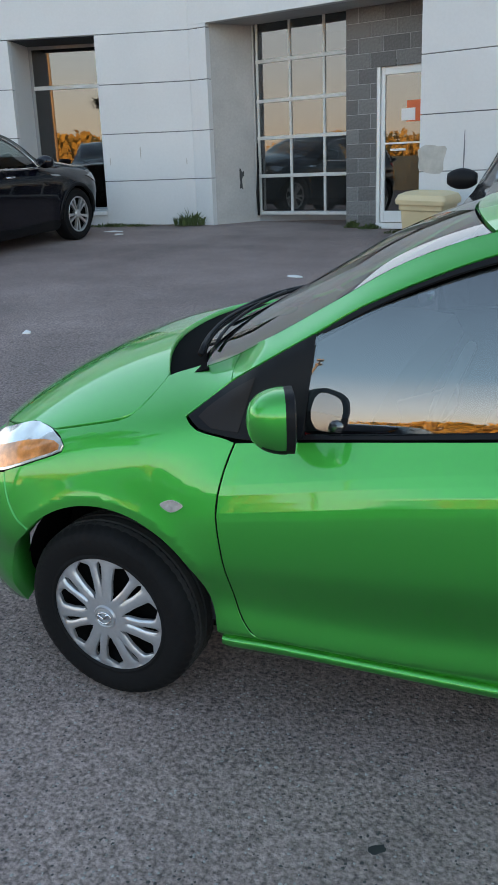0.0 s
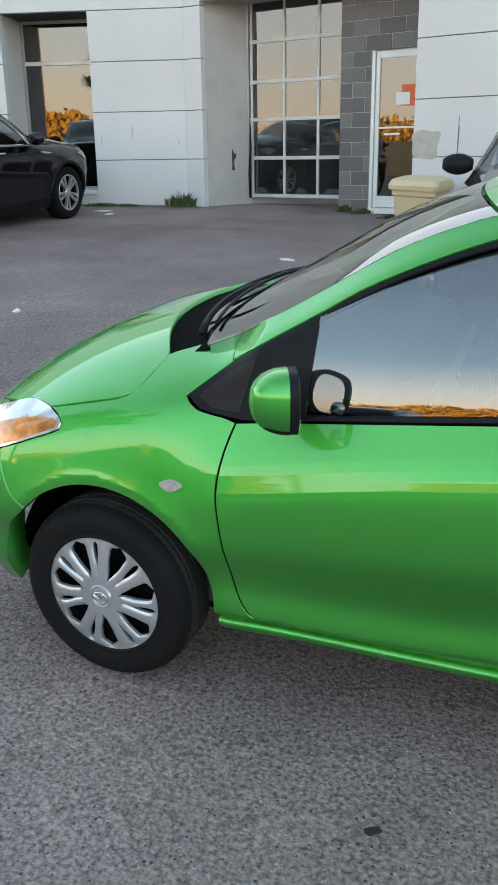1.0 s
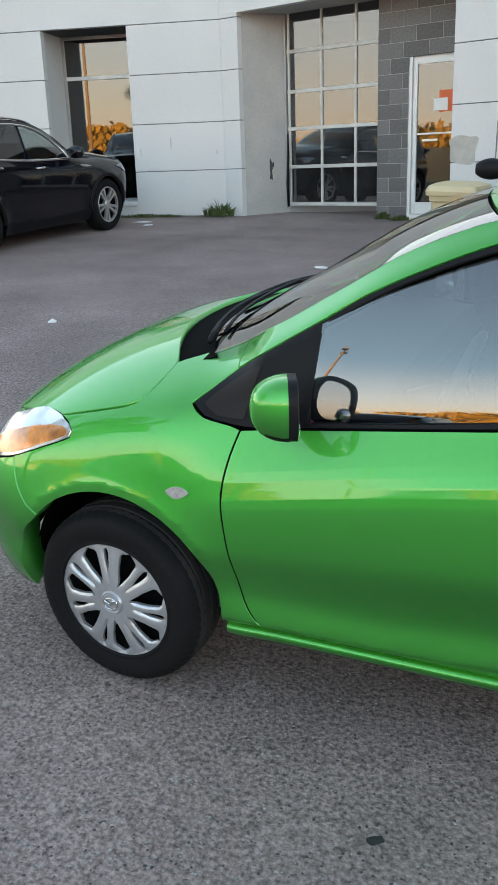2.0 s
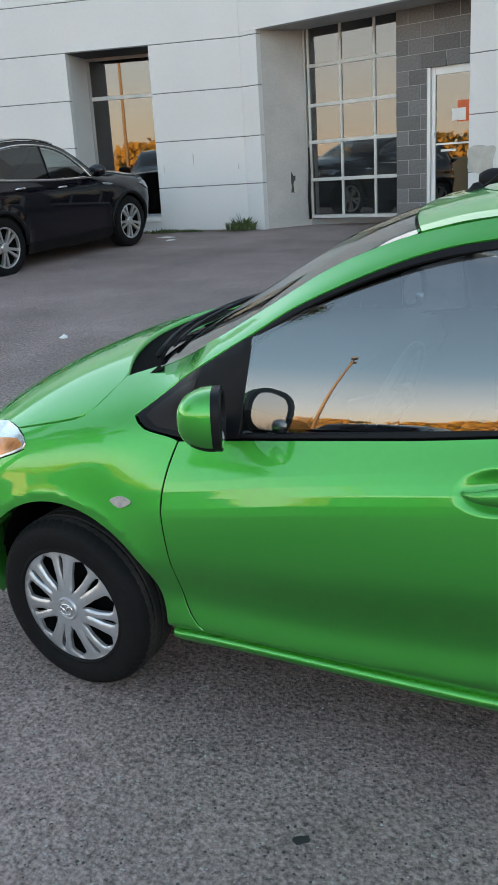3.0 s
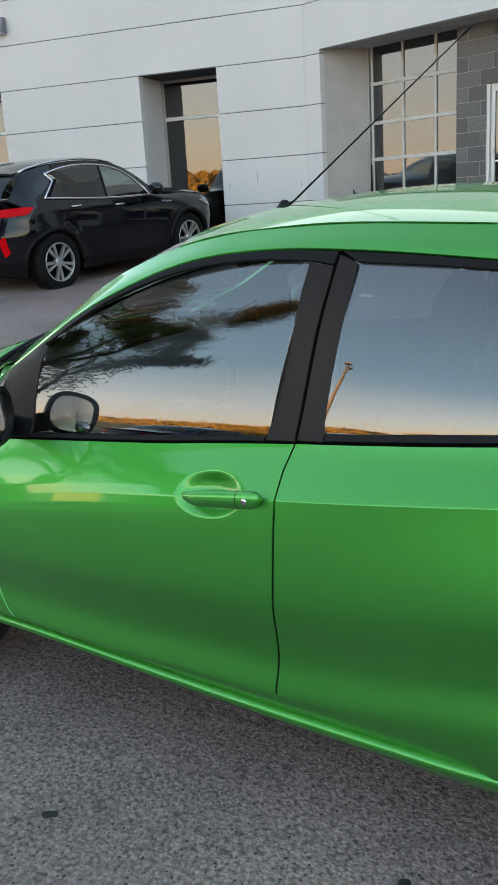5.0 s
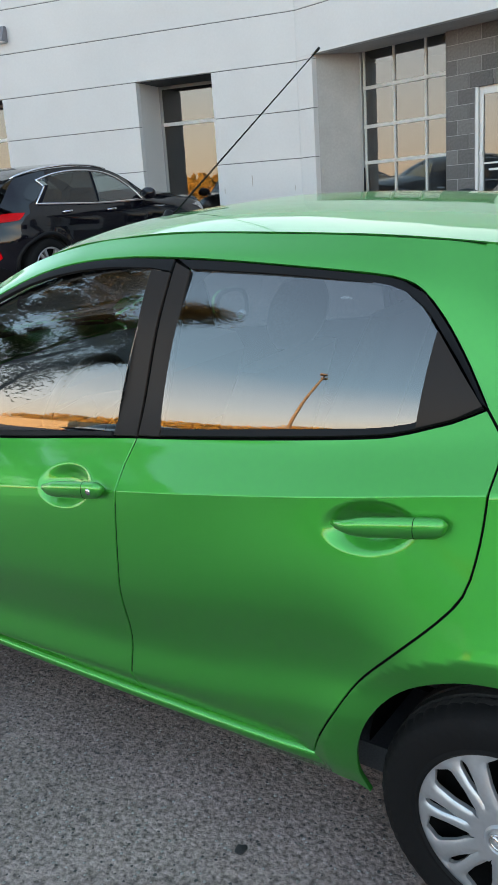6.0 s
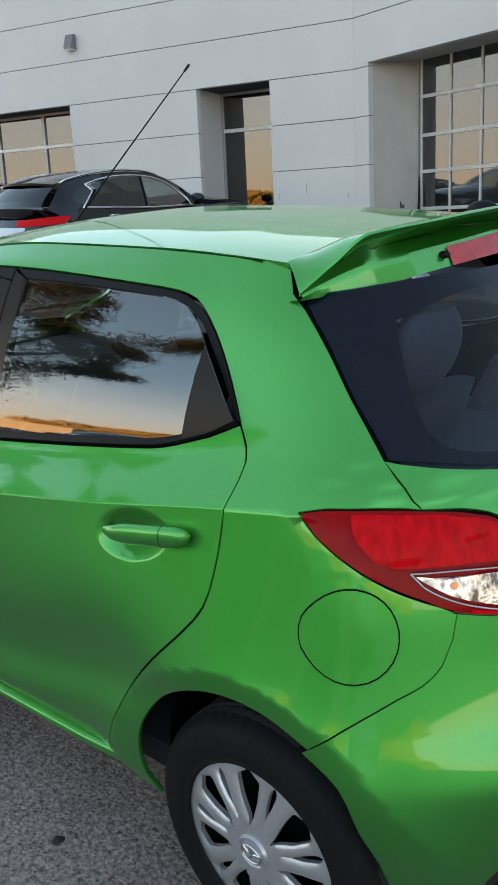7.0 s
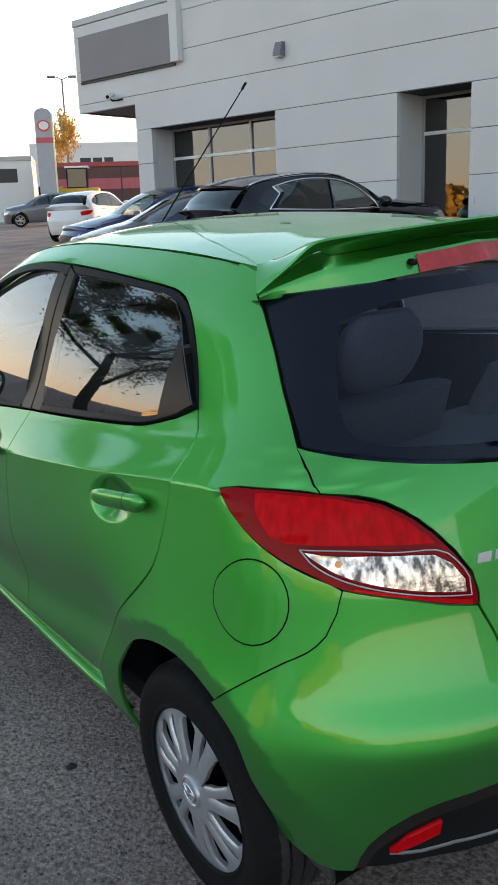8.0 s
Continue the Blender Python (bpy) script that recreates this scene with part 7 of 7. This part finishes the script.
tagged(part("leaf_litter", bm, M_DRYLEAF), "dry leaves and grit swept against the wall", "leaf litter", kind="stuff")

M_PAPER = mat("white_litter", (0.7, 0.7, 0.68), 0.7)
M_TAR = mat("dark_tar_spot", (0.02, 0.02, 0.02), 0.7, fine=0.2)


def scrap(name, x, y, rx, ry, seed, material, label, high=0.012):
    """A crumpled flat scrap lying on the asphalt."""
    bm = bmesh.new()
    n = 14
    c = bm.verts.new((0, 0, high))
    ring = []
    for i in range(n):
        a = 2 * math.pi * i / n
        k = 1 + 0.5 * noise.noise((math.cos(a) * 2 + seed, math.sin(a) * 2, seed * 1.7))
        ring.append(bm.verts.new((rx * k * math.cos(a), ry * k * math.sin(a), 0.003 + 0.4 * high * (noise.noise((a, seed, 0)) + 0.5))))
    low = [bm.verts.new((v.co.x, v.co.y, -0.01)) for v in ring]
    for i in range(n):
        j = (i + 1) % n
        bm.faces.new((c, ring[i], ring[j]))
        bm.faces.new((ring[i], low[i], low[j], ring[j]))
    ob = part(name, bm, material, smooth=True, angle=50)
    ob.matrix_world = on_ground(x, y, seed * 40)
    return tagged(ob, label, "litter", group="litter on the asphalt")


scrap("tar_spot", 0.92, -0.338, 0.024, 0.014, 1.0, M_TAR, "small dark tar spot on the asphalt", 0.006)
scrap("tar_spot", 1.837, -0.077, 0.017, 0.014, 2.0, M_TAR, "small dark lump of tar on the asphalt", 0.014)
scrap("paper_scrap", -3.16, 3.97, 0.035, 0.03, 3.0, M_PAPER, "crumpled white scrap of paper on the asphalt", 0.03)
scrap("paper_scrap", -1.78, 6.93, 0.09, 0.05, 4.0, M_PAPER, "flat white scrap of paper on the asphalt", 0.02)
scrap("paper_scrap", -5.75, 9.9, 0.12, 0.03, 5.0, M_PAPER, "white scrap of paper near the wall", 0.02)
scrap("paper_scrap", -5.5, 9.6, 0.08, 0.03, 6.0, M_PAPER, "white scrap of paper near the wall", 0.02)

# coarse stones bedded in the worn asphalt near the walk
def bedded_stones(name, seed, count, r0, r1, material, label, high):
    rnd = random.Random(seed)
    verts, faces = [], []
    for _ in range(count):
        x, y = rnd.uniform(-2.2, 4.4), rnd.uniform(-1.7, 0.3)
        r, a = rnd.uniform(r0, r1), rnd.uniform(0, 6.28)
        z = ground_z(x, y) + 0.006 * noise.noise((x * 0.4, y * 0.4, 0)) + 0.001
        k = len(verts)
        verts += [(x + r * rnd.uniform(0.6, 1.25) * math.cos(a + j * 1.256), y + r * rnd.uniform(0.6, 1.25) * math.sin(a + j * 1.256), z) for j in range(5)] + [(x, y, z + r * high)]
        faces += [(k + j, k + (j + 1) % 5, k + 5) for j in range(5)]
    me = bpy.data.meshes.new("stones")
    me.from_pydata(verts, [], faces)
    me.materials.append(material)
    tagged(part(name, me, None), label, "stones", kind="stuff")


bedded_stones("asphalt_stones", 11, 9000, 0.002, 0.0065, mat("asphalt_stones", (0.27, 0.255, 0.235), 0.9, fine=0.5, fine_scale=30), "pale stones bedded in the worn asphalt", 0.4)
bedded_stones("asphalt_pits", 12, 6000, 0.002, 0.006, mat("dark_asphalt_binder", (0.06, 0.056, 0.053), 0.9, fine=0.3, fine_scale=40), "dark flecks of binder in the worn asphalt", 0.1)


# ---- far side of the lot ----
def wpos(x, y, z):
    return SLOPE @ Vector((x, y, z))


def far_block(name, c, w, d, h, yaw, material, label, kind="structure"):
    ob = part(name, boxed(-w / 2, w / 2, -d / 2, d / 2, -1.0, h, 0.02), material)
    ob.matrix_world = Matrix.Translation(c) @ pose(0, 0, 0, 0, 0, yaw)
    return tagged(ob, label, "building", kind=kind)


M_PYLON = mat("pale_sign_metal", (0.33, 0.35, 0.38), 0.5, vary=0.05)
pylon = thing("sign_pylon", Matrix.Translation(wpos(-46.39, 19.52, 0)) @ pose(0, 0, 0, 0, 0, 66), "tall pale sign pylon with a red oval emblem", "sign")
bm = bmesh.new()
prism(bm, [(-0.48, -0.5), (0.48, -0.5), (0.48, 5.75), (0.3, 5.95), (0.0, 6.02), (-0.3, 5.95), (-0.48, 5.75)], 0.3)
part("column", bm, M_PYLON, pylon)
bm = bmesh.new()
lathe(bm, [(0.0, -0.05), (0.34, -0.05), (0.36, 0.0)], 32, "y", pose(0.02, 0, 5.05) @ Matrix.Diagonal((1, 1, 0.9, 1)))
part("emblem", bm, mat("red_emblem", (0.65, 0.05, 0.04), 0.4), pylon, "red oval emblem")
bm = bmesh.new()
lathe(bm, [(0.0, -0.07), (0.27, -0.07), (0.28, -0.05)], 32, "y", pose(0.02, 0, 5.05) @ Matrix.Diagonal((1, 1, 0.82, 1)))
part("emblem_centre", bm, M_WHITE, pylon, "white centre of the emblem")
part("band", boxed(-0.485, 0.485, -0.02, 0.31, 4.1, 4.4), mat("red_band", (0.5, 0.08, 0.09), 0.5), pylon, "faded red band")
# low sun on the pylon's right edge, painted as a yellow strip
part("lit_edge", boxed(0.47, 0.56, -0.01, 0.31, -0.5, 5.7), mat("sunlit_pylon_edge", (0.7, 0.66, 0.42), 0.4), pylon, "pylon edge with low sun painted in pale yellow")

M_WHITEWALL = mat("white_render", (0.66, 0.66, 0.65), 0.8, vary=0.05, scale=0.4)
far_block("wall_far_white", wpos(-74, 38, 0), 16, 8, 4.9, 66, M_WHITEWALL, "low white building across the lot")
b = thing("far_building", Matrix.Translation(wpos(-56, 20.6, 0)) @ pose(0, 0, 0, 0, 0, 66), "low pale building with a dark window across the lot", "building")
part("wall", boxed(-6, 1.6, 0, 6, -1, 3.5, 0.02), M_WHITEWALL, b)
part("fascia", boxed(-6.05, 1.65, -0.08, 6, 3.5, 3.8, 0.02), M_GREYFRAME, b)
part("window", boxed(-2.0, 0.6, -0.03, 0.02, 2.1, 3.0), M_DARKPAINT_SHADE, b, "dark window")
shed = thing("red_shed", Matrix.Translation(wpos(-52, 24.8, 0)) @ pose(0, 0, 0, 0, 0, 64), "long red-brown shed with a faded pink stripe", "shed")
part("wall", boxed(-3.0, 6.5, 0, 3, -1, 2.75, 0.02), mat("red_brown_boards", (0.11, 0.045, 0.04), 0.7, vary=0.2, scale=1.0), shed)
part("stripe", boxed(-3.0, 6.5, -0.02, 0.0, 1.3, 2.0), mat("faded_pink_paint", (0.45, 0.10, 0.12), 0.6, vary=0.1), shed)
part("roof_edge", boxed(-3.1, 6.6, -0.1, 3.1, 2.75, 3.05, 0.02), mat("red_roof_trim", (0.34, 0.06, 0.06), 0.6), shed)
for x in (-0.6, 2.0):
    part("post", boxed(x, x + 0.09, -0.04, 0.0, -1, 2.75), M_DARKPAINT_SHADE, shed)
part("lettering", boxed(-0.6, 0.1, 0.4, 0.5, 3.05, 3.36), M_DARKPAINT_SHADE, shed, "dark bar of lettering on the roof")
for i in range(2):
    part("lettering", boxed(0.25 + 0.75 * i, 0.85 + 0.75 * i, 0.4, 0.5, 3.05, 3.36), M_DARKPAINT_SHADE, shed, "dark bar of lettering on the roof")

dig = thing("loader", Matrix.Translation(wpos(-47.5, 21.9, 0)) @ pose(0, 0, 0, 0, 0, 60), "yellow wheel loader with a glazed cab", "construction vehicle")
M_YELLOW = mat("yellow_machine_paint", (0.55, 0.34, 0.03), 0.45, vary=0.15)
part("body", boxed(-1.4, 1.3, -0.6, 0.6, 0.6, 1.45, 0.08), M_YELLOW, dig)
part("cab", boxed(-0.6, 0.6, -0.55, 0.55, 1.45, 2.6, 0.06), M_DARKGLASS, dig, "glazed cab")
part("cab_roof", boxed(-0.7, 0.7, -0.62, 0.62, 2.6, 2.72, 0.03), M_WHITE, dig)
for x in (-0.62, 0.58):
    part("cab_post", boxed(x, x + 0.06, -0.58, -0.52, 1.45, 2.6), M_TRIM, dig)
part("bucket", boxed(-2.3, -1.6, -0.9, 0.9, 0.9, 1.6, 0.1), M_TRIM, dig, "dark bucket")
bm = bmesh.new()
rod(bm, [(-1.7, -0.5, 1.1), (-0.9, -0.5, 1.5)], 0.1, 8)
part("arm", bm, M_YELLOW, dig)
for x in (-0.9, 0.9):
    for y in (-0.75, 0.45):
        bm = bmesh.new()
        lathe(bm, [(0.0, 0), (0.4, 0), (0.58, 0.05), (0.6, 0.25), (0, 0.3)], 24, "y", pose(x, y, 0.6))
        part("wheel", bm, M_RUBBER, dig, smooth=True, angle=40)


def street_lamp(m, label, height, arms, material):
    s = thing("street_lamp", m, label, "street lamp")
    bm = bmesh.new()
    rod(bm, [(0, 0, -0.5), (0, 0, height)], [0.11, 0.06], 10)
    part("pole", bm, material, s, smooth=True)
    for sx in arms:
        bm = bmesh.new()
        rod(bm, [(0, 0, height - 0.1), (sx * 0.35, 0, height + 0.1), (sx * 0.6, 0, height + 0.14)], 0.035, 8)
        arm = part("arm", bm, material, s, smooth=True)
        part("head", boxed(min(sx * 0.5, sx * 1.15), max(sx * 0.5, sx * 1.15), -0.16, 0.16, height + 0.06, height + 0.22, 0.04), material, arm, smooth=True, angle=50)
    return s


M_POLE = mat("grey_lamp_post", (0.22, 0.21, 0.2), 0.5, metal=0.2)
# second post's orange-brown holds the warm sunlight on it
M_POLE_SUNLIT = mat("sunlit_lamp_post", (0.42, 0.30, 0.16), 0.6)
street_lamp(Matrix.Translation(wpos(-64.36, 28.66, 0)) @ pose(0, 0, 0, 0, 0, 66), "tall twin-headed street lamp across the lot", 9.7, (-1, 1), M_POLE)
street_lamp(Matrix.Translation((-10.9, -23.0, ground_z(-10.9, -23.0))) @ pose(0, 0, 0, 0, 0, 66), "tall twin-headed lamp post in the lot", 12.2, (-1, 1), M_POLE_SUNLIT)


# ---- trees ----
def tree(m, label, height, trunk_r, crown_r, leaf_mat, seed, leaves=2600, leaf=0.12, lean=0.0, low=0.35, flat=0.7, up=0.0, puff=0.13):
    rnd = random.Random(seed)
    t = thing("tree", m, label, "tree")
    bm = bmesh.new()
    tips = []

    def limb(p, d, length, r, depth):
        pts, rad = [p], [r]
        n = 5
        for i in range(n):
            d = (d + Vector((rnd.uniform(-0.22, 0.22), rnd.uniform(-0.22, 0.22), rnd.uniform(-0.05, 0.16)))).normalized()
            p = p + d * length / n
            pts.append(p)
            rad.append(r * (1 - 0.55 * (i + 1) / n))
            if depth > 0 and i >= 1:
                tips.append((p, length))
        rod(bm, pts, rad, 7 if depth < 2 else 5)
        if depth < 3:
            for k in range(4 if depth == 0 else 3):
                a = rnd.uniform(0, 6.28)
                nd = (d * rnd.uniform(0.25, 0.7) + Vector((math.cos(a), math.sin(a), rnd.uniform(-0.05, 0.5)))).normalized()
                limb(pts[-1 - (k % 2) if depth else -1 - (k % 3)], nd, length * rnd.uniform(0.55, 0.8), rad[-1] * 0.75, depth + 1)
    limb(Vector((0, 0, -0.3)), Vector((lean, 0, 1)).normalized(), height * low + 0.3, trunk_r, 0)
    part("trunk", bm, mat("bark", (0.045, 0.035, 0.028), 0.9, vary=0.3, scale=6, bump=0.5, bump_scale=20), t, smooth=True)
    verts, faces = [], []
    for i in range(leaves):
        p, L = tips[rnd.randrange(len(tips))]
        c = p + Vector((rnd.gauss(0, 1), rnd.gauss(0, 1), rnd.gauss(0, flat))) * L * puff
        a = Vector((rnd.uniform(-1, 1), rnd.uniform(-1, 1), rnd.uniform(-0.5, 0.5))).normalized()
        b = a.cross(Vector((rnd.uniform(-1, 1), rnd.uniform(-1, 1), rnd.uniform(-1, 1)))).normalized()
        l = leaf * rnd.uniform(0.6, 1.3)
        k = len(verts)
        verts += [c - a * l, c + b * l * 0.42, c + a * l, c - b * l * 0.42]
        faces.append((k, k + 1, k + 2, k + 3))
    me = bpy.data.meshes.new("leaves")
    me.from_pydata(verts, [], faces)
    me.materials.append(leaf_mat)
    part("crown", me, None, t)
    return t


M_LEAF = mat("green_brown_leaves", (0.075, 0.07, 0.02), 0.7, vary=0.4, scale=1.5)
M_AUTUMN = mat("yellow_autumn_leaves", (0.48, 0.29, 0.05), 0.75, vary=0.35, scale=1.2)
tree(Matrix.Translation((-4.75, -3.4, ground_z(-4.75, -3.4))) @ pose(0, 0, 0, 0, 0, -60), "leaning tree with a dark trunk and thin green-brown foliage", 6.6, 0.17, 2.4, M_LEAF, 4, 95000, 0.038, lean=0.2, low=0.45, up=0.12)
tree(Matrix.Translation(wpos(-60.9, 26.4, 0)) @ Matrix.Diagonal((0.5, 0.5, 1.2, 1)), "yellow autumn tree behind the sign pylon", 8.0, 0.12, 1.5, M_AUTUMN, 21, 5000, 0.15, low=0.34, flat=1.5, up=4.0, puff=0.2)

# tall belt of sunlit autumn trees far behind the walk
rnd = random.Random(3)
verts, faces = [], []
for i in range(26000):
    x = rnd.uniform(-95, 70)
    y = -62 + rnd.uniform(-5, 5) - 0.1 * abs(x)
    crown = 6.2 + 2.2 * noise.noise((x * 0.11, 0, 0)) + 1.2 * noise.noise((x * 0.45, 3, 0))
    z = ground_z(x, y) + crown * rnd.random() ** 0.7
    l = rnd.uniform(0.22, 0.5)
    a = Vector((rnd.uniform(-1, 1), rnd.uniform(-0.5, 0.5), rnd.uniform(-1, 1))).normalized() * l
    b = Vector((-a.z, rnd.uniform(-0.2, 0.2), a.x)) * 0.6
    k = len(verts)
    c = Vector((x, y, z))
    verts += [c - a, c + b, c + a, c - b]
    faces.append((k, k + 1, k + 2, k + 3))
me = bpy.data.meshes.new("scrub")
me.from_pydata(verts, [], faces)
me.materials.append(M_AUTUMN)
tagged(part("scrub", me, None), "long belt of golden autumn trees far away", "trees", kind="stuff")
# white walls tinted gold-cream, with the evening sun in the base colour
M_SUNLITWALL = mat("sunlit_white_render", (0.62, 0.52, 0.33), 0.8, vary=0.12, scale=0.5)
for x, y, w, h in ((-30, -75, 22, 3.6), (12, -82, 30, 4.2), (48, -74, 18, 3.4), (-70, -60, 20, 3.6)):
    far_block("wall_far_shed", (x, y, ground_z(x, y)), w, 10, h, 4, M_SUNLITWALL, "low white warehouse far away, warm sunlight painted into its walls")

# parked row behind the walk
vehicle("saloon_car", on_ground(-4.2, -9.4, 92), "slate blue saloon in the opposite row", SALOON, M_SLATEPAINT, M_DARKGLASS, chrome=False)
vehicle("suv", on_ground(-1.0, -9.6, 90), "black crossover in the opposite row", SUV, M_BLACKPAINT, M_DARKGLASS, chrome=False)
vehicle("saloon_car", on_ground(2.2, -9.3, 88), "navy saloon in the opposite row", SALOON, M_NAVYPAINT, M_DARKGLASS, chrome=False)
vehicle("suv", on_ground(5.4, -9.6, 90), "white crossover in the opposite row", CROSSOVER, M_WHITEPAINT, M_DARKGLASS, chrome=False)
